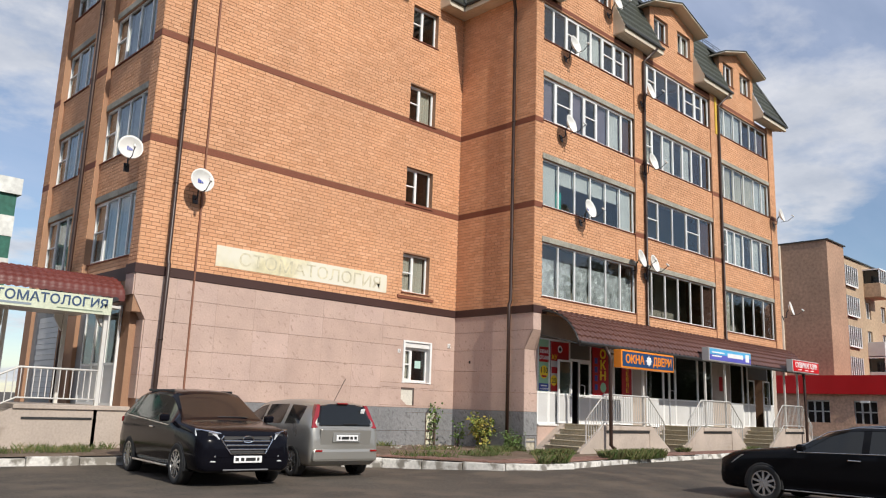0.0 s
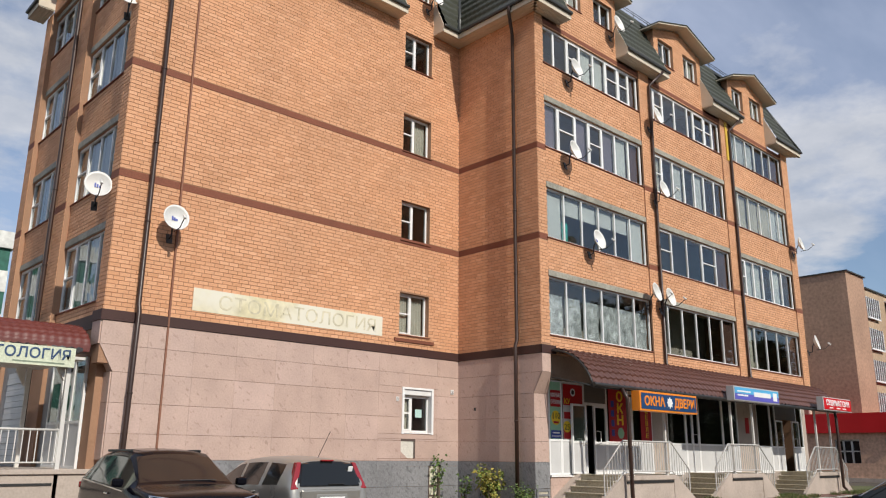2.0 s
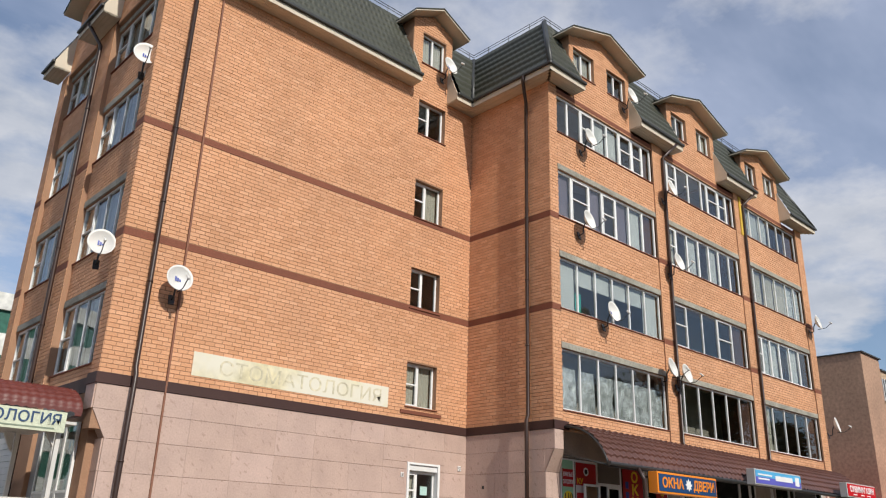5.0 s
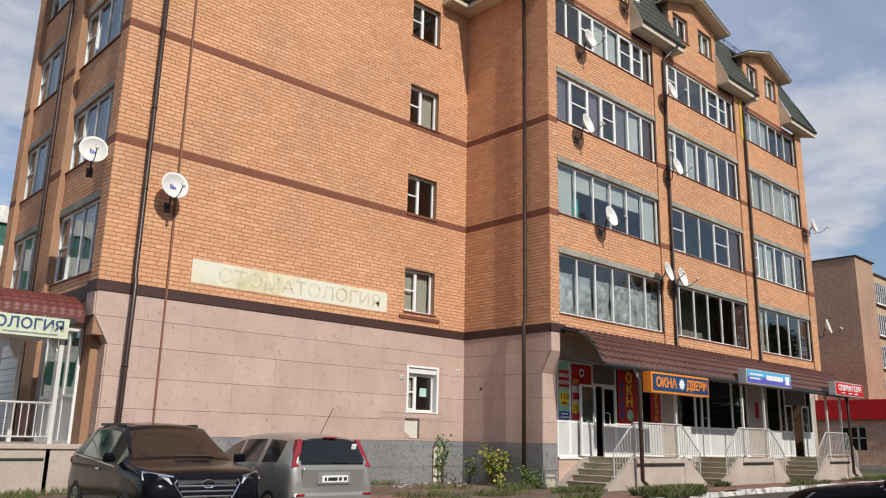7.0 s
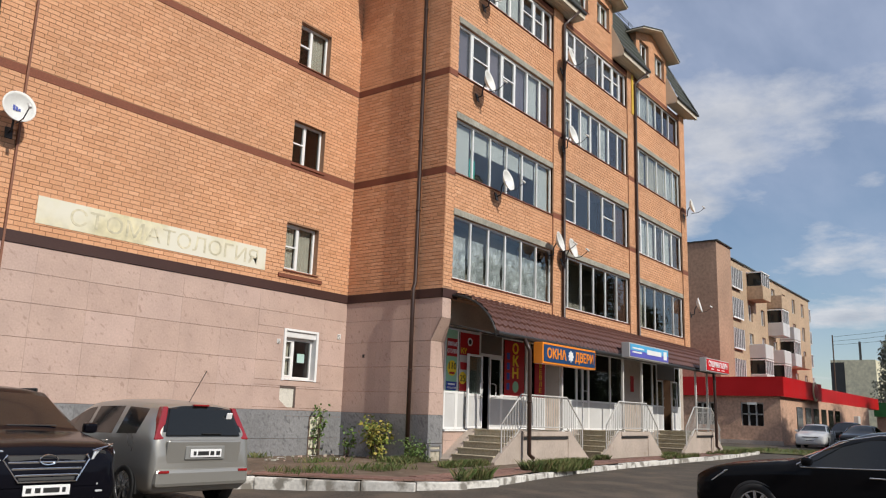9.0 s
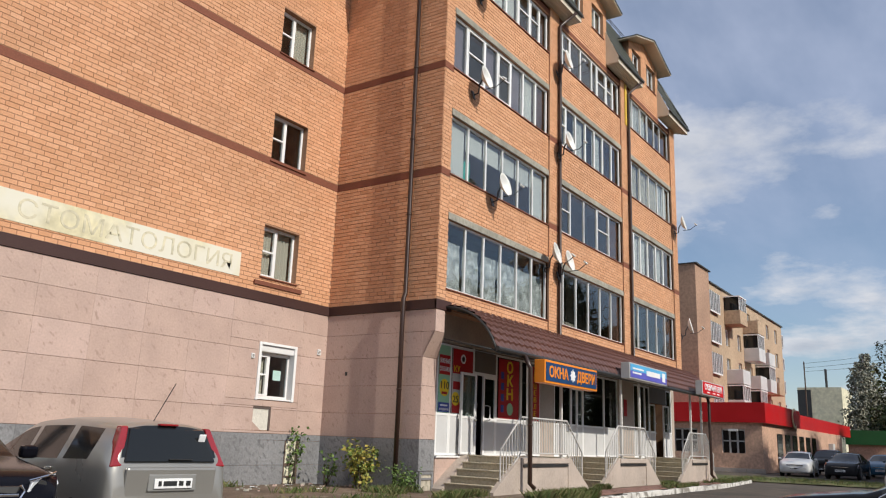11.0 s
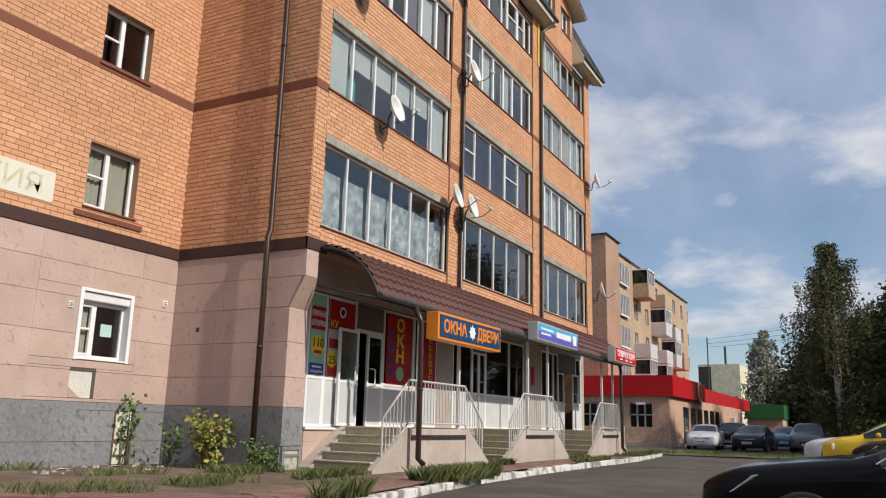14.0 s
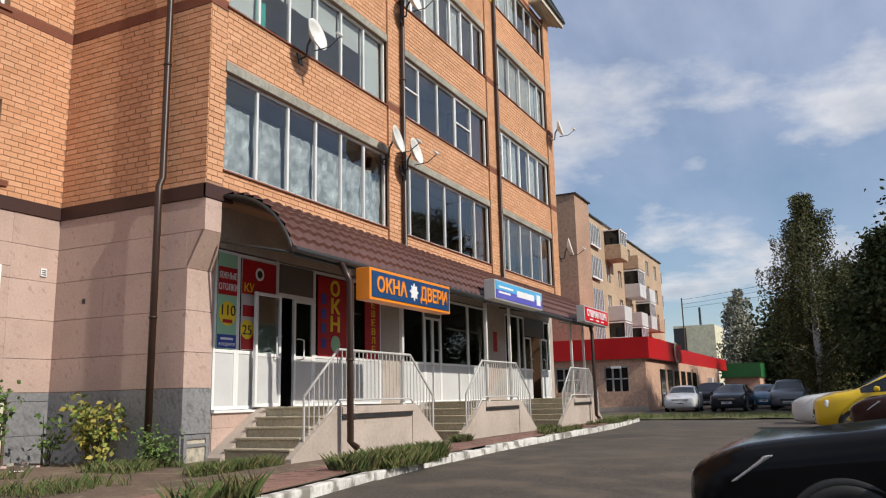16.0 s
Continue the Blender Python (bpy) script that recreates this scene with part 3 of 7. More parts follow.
# closing walls, floors and rooms
g = Geo()
g.box(XC, XR, YB - 0.3, YB, Z0, 19.0)
g.box(XL + 0.44, XC, YE - 0.3, YE, Z0, EAVE + 2.0)
g.box(XC, XC + 0.3, YE, YB - 0.3, Z0, 19.0)
g.box(XR - 0.38, XR, YS + 0.39, YB - 0.3, Z0, EAVE)
structure("wall_back", g, M["mortar"], "plain brick walls at the back and far end of the house", "wall")
brick_wall("end", Face((XR, YS), (0, 1), (1, 0)), 0.0, 3.0, 4.74, EAVE, [], wall_shop)
g = Geo()
for z in (4.30, 7.32, 10.30, 13.28, 15.70):
    g.box(XC + 0.4, XR - 0.4, YS + 0.385, YB - 0.4, z, z + 0.2)
    g.box(XL + 0.65, XC + 0.39, YG + 0.385, YE - 0.31, z, z + 0.2)
structure("ceiling", g, M["loggia"], "concrete floor slabs between the storeys", "ceiling")
g = Geo()
g.box(XC + 0.39, XR - 0.39, YS + 1.5, YS + 1.62, 4.5, 15.7)
structure("loggia_back_wall", g, M["loggia"], "plain painted back wall of the loggias", "wall")
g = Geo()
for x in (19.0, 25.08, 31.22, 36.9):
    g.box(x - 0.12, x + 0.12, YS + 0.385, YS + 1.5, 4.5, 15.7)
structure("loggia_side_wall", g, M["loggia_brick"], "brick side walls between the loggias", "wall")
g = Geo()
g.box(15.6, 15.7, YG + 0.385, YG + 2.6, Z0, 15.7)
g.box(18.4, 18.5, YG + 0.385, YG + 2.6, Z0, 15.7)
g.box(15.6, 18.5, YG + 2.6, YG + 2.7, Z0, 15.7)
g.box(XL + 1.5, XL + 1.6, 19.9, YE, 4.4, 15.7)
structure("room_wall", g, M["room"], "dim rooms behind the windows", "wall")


# ---- windows ----
window_count = 0


def window(face, u0, u1, z0, z1, back, bars, sashes=(), frame_mat="pvc", w=0.055, label="white plastic window with plain panes", backing=None, sill=True, glass="glass", trim=0.0):
    """A glazed opening: frame, mullions at the given shares of its width, cross bars, a pane for each field."""
    global window_count
    window_count += 1
    win = thing("window_%d" % window_count, label, "window", kind="structure")
    g = Geo()
    for a, b, c, d in ((u0, u0 + w, z0, z1), (u1 - w, u1, z0, z1), (u0 + w, u1 - w, z0, z0 + w), (u0 + w, u1 - w, z1 - w, z1)):
        face.box(g, a, b, -back - 0.06, -back, c, d)
    part("window_frame", g, M[frame_mat], win)
    edges = [0.0, *bars, 1.0]
    span = u1 - u0
    for s in bars:
        g = Geo()
        face.box(g, u0 + s * span - w * 0.55, u0 + s * span + w * 0.55, -back - 0.058, -back + 0.004, z0 + w, z1 - w)
        part("mullion", g, M[frame_mat], win)
    for k, (a, b) in enumerate(zip(edges, edges[1:])):
        c, d = u0 + a * span + w * 0.6, u0 + b * span - w * 0.6
        if k in sashes:
            g = Geo()
            zc = z0 + (z1 - z0) * 0.52
            e = w * 0.55
            face.box(g, c, d, -back - 0.05, -back + 0.010, zc - 0.02, zc + 0.02)
            for p, q, r, s in ((c, c + e, z0 + w, z1 - w), (d - e, d, z0 + w, z1 - w), (c + e, d - e, z0 + w, z0 + w + e), (c + e, d - e, z1 - w - e, z1 - w)):
                face.box(g, p, q, -back - 0.05, -back + 0.012, r, s)
            part("sash", g, M[frame_mat], win)
        g = Geo()
        face.box(g, c, d, -back - 0.034, -back - 0.030, z0 + w, z1 - w)
        pane = part("pane", g, M[glass], win)
        pane.visible_shadow = False
        if backing and k < len(backing) and backing[k]:
            kind, low, high = backing[k]
            folds = 14
            g = Geo()
            amp = {"curtain": 0.03, "film": 0.03}.get(kind, 0.0)
            g.sheet([[face.p(c + (d - c) * i / folds, -back - 0.13 + amp * math.sin(i * 2.1 + k) + (amp * rng.uniform(-1, 1) if kind == "film" else 0), zz)
                      for i in range(folds + 1)] for zz in [z0 + (z1 - z0) * (low + (high - low) * j / 6) for j in range(7)]])
            part({"curtain": "curtain", "film": "plastic_film", "blind": "blind"}.get(kind, "panel"), g, M[kind], win, smooth=kind != "blind")
    if sill:
        g = Geo()
        face.box(g, u0 - 0.04 - trim, u1 + 0.04 + trim, -back - 0.02, 0.05, z0 - 0.035, z0 - 0.004)
        part("window_sill", g, M["pvc"] if z0 < 3 else M["band"], win, bevel=0.004)
    return win


def lintel(face, u0, u1, z, label):
    g = Geo()
    face.box(g, u0 - 0.03, u1 + 0.06, -0.05, 0.035, z + 0.006, z + 0.19)
    return tagged(part("lintel", g, M["concrete"], bevel=0.01), label, "lintel", "lintels over the loggias", "structure")


def even(n):
    return [k / n for k in range(1, n)]


# D is an added dark sheet for the shaded side wall behind end panes
C, F, B_, V, D = ("curtain", 0.02, 0.98), ("film", 0.02, 0.72), ("blind", 0.60, 0.98), ("violet", 0.03, 0.97), ("shaded_end", 0.03, 0.97)
P = ("blind", 0.03, 0.97)
BAY_SPECS = {
    (0, 0): (even(6), (), "alu", [F, F, F, F, F, F], "aluminium loggia glazing with crumpled plastic film behind"),
    (0, 1): (even(6), (), "alu", [P, B_, B_, B_, B_, P], "aluminium loggia glazing with half-drawn light blinds"),
    (0, 2): ([0.13, 0.30, 0.43, 0.57, 0.71, 0.86], (1, 3), "pvc", [V, None, V, None, V, P, D], "white plastic loggia glazing with violet-grey panels"),
    (0, 3): ([0.11, 0.24, 0.37, 0.51, 0.64, 0.78, 0.90], (2, 5, 6), "pvc", [None, None, None, P, P, None, None, D], "white plastic loggia glazing with two pale panes"),
    (1, 0): ([0.10, 0.28, 0.46, 0.64, 0.82], (), "alu", [None, None, None, None, None, D], "aluminium loggia glazing with one pane slid open"),
    (1, 1): ([0.2, 0.4, 0.6, 0.8], (0, 3), "alu", [None, None, None, None, D], "aluminium loggia glazing with clear panes"),
    (1, 2): ([0.14, 0.28, 0.43, 0.57, 0.71, 0.86], (0,), "pvc", [C, None, P, None, P, None, None], "white plastic loggia glazing with curtains"),
    (1, 3): ([0.08, 0.2, 0.36, 0.54, 0.62, 0.78, 0.9], (1, 5, 6), "pvc", [None, None, None, None, None, None, None, D], "white plastic loggia glazing with a tilted sash"),
    (2, 0): (even(5), (), "alu", [C, None, None, None, D], "aluminium loggia glazing with clear panes"),
    (2, 1): ([0.14, 0.28, 0.44, 0.62, 0.8], (0,), "pvc", [None, P, P, None, P, None], "white plastic loggia glazing with pale curtains"),
    (2, 2): ([0.12, 0.3, 0.5, 0.7, 0.86], (), "alu", [C, C, C, C, P, P], "aluminium loggia glazing with drawn pale blinds"),
    (2, 3): ([0.16, 0.34, 0.5, 0.66, 0.8], (), "alu", [P, P, P, None, None, D], "aluminium loggia glazing with an open pane"),
}
for (k, r), (bars, sashes, fm, backing, label) in BAY_SPECS.items():
    a, b = BAYS[k]
    c, d = ROWS_Z[r]
    window(SHOP, a - XC, b - XC, c, d, 0.06, bars, sashes, fm, 0.05 if fm == "alu" else 0.07, label, backing)
    if r < 3:
        lintel(SHOP, a - XC, b - XC, d, "grey concrete lintel above a loggia")
for k, h in enumerate(G_WIN):
    window(GABLE, *h, 0.16, [0.47], (0,), "pvc", 0.06, "white plastic window with one ventilated sash in a brick opening", [C if k == 0 else None, ("curtain", 0.02, 0.98) if k in (0, 2) else None], sill=True)
g = Geo()
GABLE.box(g, G_WIN[0][0] - 0.2, G_WIN[0][1] + 0.2, 0.0, 0.05, 5.06, 5.16)
part("brick_band", g, M["band"], wall_gable)
w = window(GABLE, G_LOW[0], G_LOW[1], G_LOW[2], G_LOW[3] - 0.17, 0.13, [0.38], (0,), "pvc", 0.065, "white plastic ground-floor window with a roller shutter box", [C, None], trim=0.03)
g = Geo()
for a, b, c, d in ((G_LOW[0] - 0.06, G_LOW[0] + 0.02, G_LOW[2] - 0.05, G_LOW[3] + 0.06), (G_LOW[1] - 0.02, G_LOW[1] + 0.06, G_LOW[2] - 0.05, G_LOW[3] + 0.06), (G_LOW[0] + 0.02, G_LOW[1] - 0.02, G_LOW[3], G_LOW[3] + 0.06)):
    GABLE.box(g, a, b, -0.12, 0.06, c, d)
part("window_trim", g, M["pvc"], w, bevel=0.006)
g = Geo()
GABLE.box(g, G_LOW[0] + 0.003, G_LOW[1] - 0.003, -0.16, 0.01, G_LOW[3] - 0.165, G_LOW[3] - 0.003)
part("shutter_box", g, M["alu"], w, bevel=0.02)
g = Geo()
GABLE.box(g, G_LOW[0] + 0.62, G_LOW[0] + 0.88, -0.150, -0.146, 2.86, 3.10)
part("paper_notice", g, surface("pale_green_paper", (0.42, 0.60, 0.55), 0.8), w, "pale green paper notice")
for a, b in LBAYS:
    for r, (c, d) in enumerate(ROWS_Z):
        window(f_in, a, b, c, d, 0.05, [0.25, 0.5, 0.75] if b - a > 2.6 else [0.3, 0.62], (0,), "alu", 0.05, "aluminium loggia glazing on the side street front", [P, P, P, P])
        lintel(f_in, a + 0.05, b - 0.08, d, "grey concrete lintel above a loggia")


# ---- mansard roof with dormers ----
OUT, RISE, IN = 0.52, 2.75, 0.75
ZT = EAVE + 0.30 + RISE


def tile_slope(face, u0, u1, parent, ends=(0.0, 0.0), d0=OUT, d1=-IN, z0=EAVE + 0.27, z1=ZT, pitch=0.36, wave=0.21):
    """Stepped and waved metal tile on a steep slope; ends: how far each end leans inwards at the top."""
    g = Geo()
    n = max(2, int((u1 - u0) / 0.07))
    rows = int(round(math.hypot(d1 - d0, z1 - z0) / pitch))
    slope = Vector((d1 - d0, z1 - z0)).normalized()
    nd, nz = slope.y, -slope.x
    grid = []
    for r in range(rows):
        for t, lift in ((0.02, 0.032), (0.55, 0.016), (0.98, 0.002)):
            s = (r + t) / rows
            a, b = u0 + ends[0] * s, u1 - ends[1] * s
            row = []
            for i in range(n + 1):
                u = a + (b - a) * i / n
                h = lift + 0.017 * math.sin(2 * math.pi * u / wave)
                row.append(face.p(u, d0 + (d1 - d0) * s + nd * h, z0 + (z1 - z0) * s - nz * h * -1))
            grid.append(row)
    g.sheet(grid)
    return part("metal_tile", g, M["roof"], parent, smooth=True)


roof = thing("roof", "dark green metal-tiled mansard roof with cream boxed eaves", "roof", kind="structure")


def eave(face, u0, u1, left=0.0, right=0.0, caps=(False, False)):
    """Boxed eaves with siding below, a dark edge and a gutter."""
    g = Geo()
    boards = 4
    for k in range(boards):
        d0 = 0.02 + (OUT - 0.02) * k / boards
        d1 = 0.02 + (OUT - 0.02) * (k + 1) / boards - 0.012
        e0, e1 = left * d1, right * d1
        face.box(g, u0 - e0, u1 + e1, d0, d1, EAVE + 0.0, EAVE + 0.03)
    face.box(g, u0 - left * OUT, u1 + right * OUT, OUT - 0.03, OUT, EAVE, EAVE + 0.24)
    for c, u in zip(caps, (u0, u1)):
        if c:
            pts = [(0.0, EAVE + 0.03), (OUT, EAVE + 0.03), (OUT, EAVE + 0.25), (0.0, EAVE + 1.45)]
            s = 0.012 if u == u0 else -0.012
            g.add([face.p(u, d, z) for d, z in pts] + [face.p(u - s * 2, d, z) for d, z in pts], [(0, 1, 2, 3), (7, 6, 5, 4), (0, 4, 5, 1), (1, 5, 6, 2), (2, 6, 7, 3), (3, 7, 4, 0)])
    part("boxed_eave", g, M["soffit"], roof)
    g = Geo()
    face.box(g, u0 - left * (OUT + 0.05) - 0.02, u1 + right * (OUT + 0.05) + 0.02, OUT, OUT + 0.09, EAVE + 0.17, EAVE + 0.27)
    part("gutter", g, M["roof_trim"], roof, bevel=0.02)


def dormer(face, u0, u1, peak, zw, windows, label, clip=0.0):
    """A brick dormer flush with the wall: gabled metal roof with a deep cream verge."""
    g = Geo()
    um, side = (u0 + u1) / 2, zw
    outline = [(u0, EAVE - 0.14), (u1, EAVE - 0.14), (u1, side), (um, peak), (u0, side)]
    holes = [(a, b, c, d) for a, b, c, d in windows]
    dm = thing("dormer", label, "dormer", "dormers of the mansard roof", "structure")
    for a, b, c, d in cells(u0, u1, EAVE - 0.14, side, holes):
        face.box(g, a, b, -0.3, 0.0, c, d)
    g.add([face.p(u, dd, z) for dd in (0.0, -0.3) for u, z in ((u0, side), (u1, side), (um, peak))], [(0, 1, 2), (5, 4, 3), (0, 3, 4, 1), (1, 4, 5, 2), (2, 5, 3, 0)])
    for u in (u0, u1):
        face.box(g, u - 0.02, u + 0.02, -2.0, -0.0, EAVE - 0.1, side)
    part("dormer_wall", g, M["mortar"], dm)
    top = [(u0 - 1, um - (um - u0) * max(0, (peak - z)) / (peak - side), z - 0.05, z + 0.05) for z in [side + 0.1 * k for k in range(int((peak - side) / 0.1) + 1)]]
    top += [(um + (u1 - um) * max(0, (peak - z)) / (peak - side), u1 + 1, z - 0.05, z + 0.05) for z in [side + 0.1 * k for k in range(int((peak - side) / 0.1) + 1)]]
    brick_wall("dormer", face, u0, u1, EAVE - 0.1, peak - 0.02, holes + top, dm)
    g, t, s = Geo(), Geo(), Geo()
    for a, b in ((u0 - 0.38, um), (u1 + 0.38, um)):
        drop = (peak - side) * 0.38 / (um - u0)
        za, zb = side - drop + 0.02, peak + 0.02
        for geo, h0, h1, d0, d1 in ((s, 0.0, 0.05, 0.5, -2.2), (t, 0.055, 0.09, 0.53, -2.3)):
            geo.add([face.p(u, d, z) for u, z in ((a, za), (b, zb)) for d in (d0, d1) for z in (z + h0, z + h1)],
                    [(0, 1, 3, 2), (4, 6, 7, 5), (0, 4, 5, 1), (2, 3, 7, 6), (0, 2, 6, 4), (1, 5, 7, 3)])
    part("verge_soffit", s, M["soffit"], dm)
    part("dormer_roof", t, M["roof"], dm)
    for a, b, c, d in windows:
        window(face, a, b, c, d, 0.12, [0.5], (), "pvc", 0.06, "small white plastic dormer window", [C, C] if a * 7 % 2 > 1 else None)
    return dm


def u_of(x):
    return x - XC


# wing: corner, then pieces between three dormers
for a, b, capL, capR in ((18.86, 20.12, False, True), (23.42, 26.15, True, True), (29.52, 32.05, True, True), (35.25, 37.3, True, False)):
    eave(SHOP, u_of(a), u_of(b), 1.0 if not capL else 0.0, 1.0 if not capR else 0.0, (capL, capR))
tile_slope(SHOP, -OUT, u_of(20.05), roof, (OUT + IN, 0.0))
tile_slope(SHOP, u_of(23.45), u_of(26.1), roof)
tile_slope(SHOP, u_of(29.55), u_of(32.0), roof)
tile_slope(SHOP, u_of(35.3), LF + OUT, roof, (0.0, OUT + IN))
for a, b, peak, panes in ((20.0, 23.5, 18.60, (20.22, 21.38, 22.14, 23.27)), (26.05, 29.6, 18.55, (26.36, 27.45, 28.22, 29.30)), (31.95, 35.35, 18.45, (32.30, 33.30, 33.98, 35.06))):
    dormer(SHOP, u_of(a), u_of(b), peak, peak - 0.57, [(u_of(panes[0]), u_of(panes[1]), 16.70, 17.72), (u_of(panes[2]), u_of(panes[3]), 16.70, 17.72)], "brick dormer with two windows and a cream verge")
# flank
eave(SIDE, 0.0, LS, 0.0, 1.0)
tile_slope(SIDE, OUT, LS + OUT, roof, (-OUT - IN, OUT + IN))
# side block front
eave(GABLE, 0.0, 16.0 - XL, 1.0, 0.0, (False, True))
eave(GABLE, 17.62 - XL, LG - OUT, 0.0, 0.0, (True, False))
tile_slope(GABLE, -OUT, 15.9 - XL, roof, (OUT + IN, 0.0))
tile_slope(GABLE, 17.75 - XL, LG - OUT, roof, (0.0, -OUT - IN))
dormer(GABLE, 16.0 - XL, 17.78 - XL, 18.90, 18.45, [G_DORM], "narrow brick dormer with one window")
# left front
eave(LEFT, LL - 0.9, LL, 0.0, 1.0, (True, False))
eave(LEFT, YE - 24.75, YE - 22.8, 0.0, 0.0, (True, True))
eave(LEFT, -0.4, YE - 26.9, 0.0, 0.0, (False, True))
tile_slope(LEFT, LL - 0.7, LL + OUT, roof, (0.0, OUT + IN))
tile_slope(LEFT, YE - 24.75, YE - 22.8, roof)
tile_slope(LEFT, -0.4, YE - 26.9, roof)
dormer(LEFT, YE - 22.9, YE - 20.1, 18.6, 18.05, [(YE - 22.0, YE - 20.6, 16.7, 17.7)], "brick dormer with a cream verge")
dormer(LEFT, YE - 26.9, YE - 24.6, 18.6, 18.05, [(YE - 26.3, YE - 25.2, 16.7, 17.7)], "brick dormer with a cream verge")
g = Geo()
g.box(XL + IN, XC + IN, YG + IN, YE, ZT - 0.12, ZT)
g.box(XC + IN, XR - IN, YS + IN, YB, ZT - 0.12, ZT)
part("flat_top", g, M["roof_trim"], roof)
g = Geo()
for a, b in (((XC - OUT, YS - OUT, EAVE + 0.27), (XC + IN, YS + IN, ZT)), ((XL - OUT, YG - OUT, EAVE + 0.27), (XL + IN, YG + IN, ZT)), ((XC - OUT, YG - OUT, EAVE + 0.3), (XC + IN, YG + IN, ZT)), ((XR + OUT, YS - OUT, EAVE + 0.27), (XR - IN, YS + IN, ZT))):
    g.tube([a, b], 0.09, 8)
part("hip_cap", g, M["roof_trim"], roof, smooth=True)
# snow guard along the top edge
g = Geo()
run = [(XL + IN, YG + IN), (XC + IN, YG + IN), (XC + IN, YS + IN), (XR - IN, YS + IN)]
for h in (0.14, 0.24):
    g.tube([(x, y, ZT + h) for x, y in run], 0.013, 6)
for p, d in along(run, 1.0):
    g.tube([(p.x, p.y, ZT - 0.02), (p.x, p.y, ZT + 0.26)], 0.012, 6)
part("snow_guard", g, M["roof_trim"], roof)
g = Geo()
g.box(13.6 - 0.45, 13.6 + 0.45, 0, 0.06, 0, 0.8, Matrix.Translation((0, YG + 0.28, 17.6)) @ Matrix.Rotation(radians(-22), 4, "X"))
part("skylight", g, M["roof_trim"], roof, "dark skylight in the tiled slope")


# ---- lettering ----
def text(body, size, material, m, parent, name="lettering", depth=0.006, bold=0.0, spacing=1.0, width=None):
    """Raised letters in the built-in font; m puts their baseline's middle, x along the line and y up."""
    cu = bpy.data.curves.new("letters", "FONT")
    cu.body, cu.size, cu.align_x, cu.extrude, cu.offset, cu.space_character, cu.resolution_u = body, size, "CENTER", depth, bold, spacing, 3
    tmp = bpy.data.objects.new("letters", cu)
    scene.collection.objects.link(tmp)
    bpy.context.view_layer.update()
    me = bpy.data.meshes.new_from_object(tmp.evaluated_get(bpy.context.evaluated_depsgraph_get()))
    bpy.data.objects.remove(tmp)
    if width:
        xs = [v.co.x for v in me.vertices]
        k = width / max(1e-6, max(xs) - min(xs))
        for v in me.vertices:
            v.co.x *= k
    me.materials.clear()
    me.materials.append(material)
    ob = new(name, me)
    ob.matrix_world = m
    ob.parent = parent
    return ob


def on_front(x, y, z):
    """The pose of writing on a wall that looks towards -y."""
    return pose(x, y, z, 90, 0, 0)


def paint(name, c, rough=0.5, **k):
    return surface(name, c, rough, vary=0.05, bump=0.03, stain=0.06, **k)


ORANGE, NAVY, YELLOW, RED, WHITE = paint("orange_sign_plastic", (0.85, 0.26, 0.02), 0.35), paint("navy_sign_face", (0.012, 0.055, 0.16), 0.35), paint("yellow_print", (0.85, 0.60, 0.03)), paint("red_print", (0.42, 0.008, 0.012), 0.4), paint("white_print", (0.8, 0.8, 0.8))
SKYBLUE, BLUE, GREEN, GREY, BLACK = paint("sky_blue_sign_face", (0.10, 0.42, 0.72), 0.35), paint("deep_blue_print", (0.03, 0.06, 0.32)), paint("pale_green_print", (0.30, 0.55, 0.36)), paint("grey_brown_panel", (0.13, 0.11, 0.095)), paint("black_print", (0.02, 0.02, 0.02))

# ---- shop front ----
YF = YS + RECESS
SF = Face((0, YF), (1, 0), (0, -1))
g = Geo()
for a, b, c, d in ((19.50, XR, 3.98, 4.72), (24.96, 25.90, 1.22, 3.98), (31.01, 32.59, 1.22, 3.98), (36.91, XR, 1.22, 3.98), (19.50, XR, Z0, 1.22)):
    SF.box(g, a, b, -0.3, 0.0, c, d)
wall_front = structure("wall_shop_front", g, M["beige"], "beige plastered piers and base wall of the shop front", "wall")
g = Geo()
g.box(19.51, XR - 0.4, YF + 0.3, YF + 6.0, 1.0, 1.20)
structure("floor", g, paint("shop_floor_tile", (0.25, 0.23, 0.20), 0.4), "tiled floor inside the shops", "floor")
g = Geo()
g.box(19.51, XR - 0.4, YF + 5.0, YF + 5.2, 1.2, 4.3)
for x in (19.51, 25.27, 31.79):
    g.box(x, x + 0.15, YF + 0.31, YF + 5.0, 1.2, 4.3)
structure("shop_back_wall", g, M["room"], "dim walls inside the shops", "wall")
SLABS = [(19.51, 20.71), (20.71, 21.97), (23.76, 24.83), (24.83, 25.62)]
for a, b in SLABS:
    for c, d in ((0.3, 0.95), (0.95, 1.2)):
        g = Geo()
        SF.box(g, a + 0.003, b - 0.003, 0, 0.02, c, d - 0.005)
        part("stone_slab", g, M["granite"], wall_front)


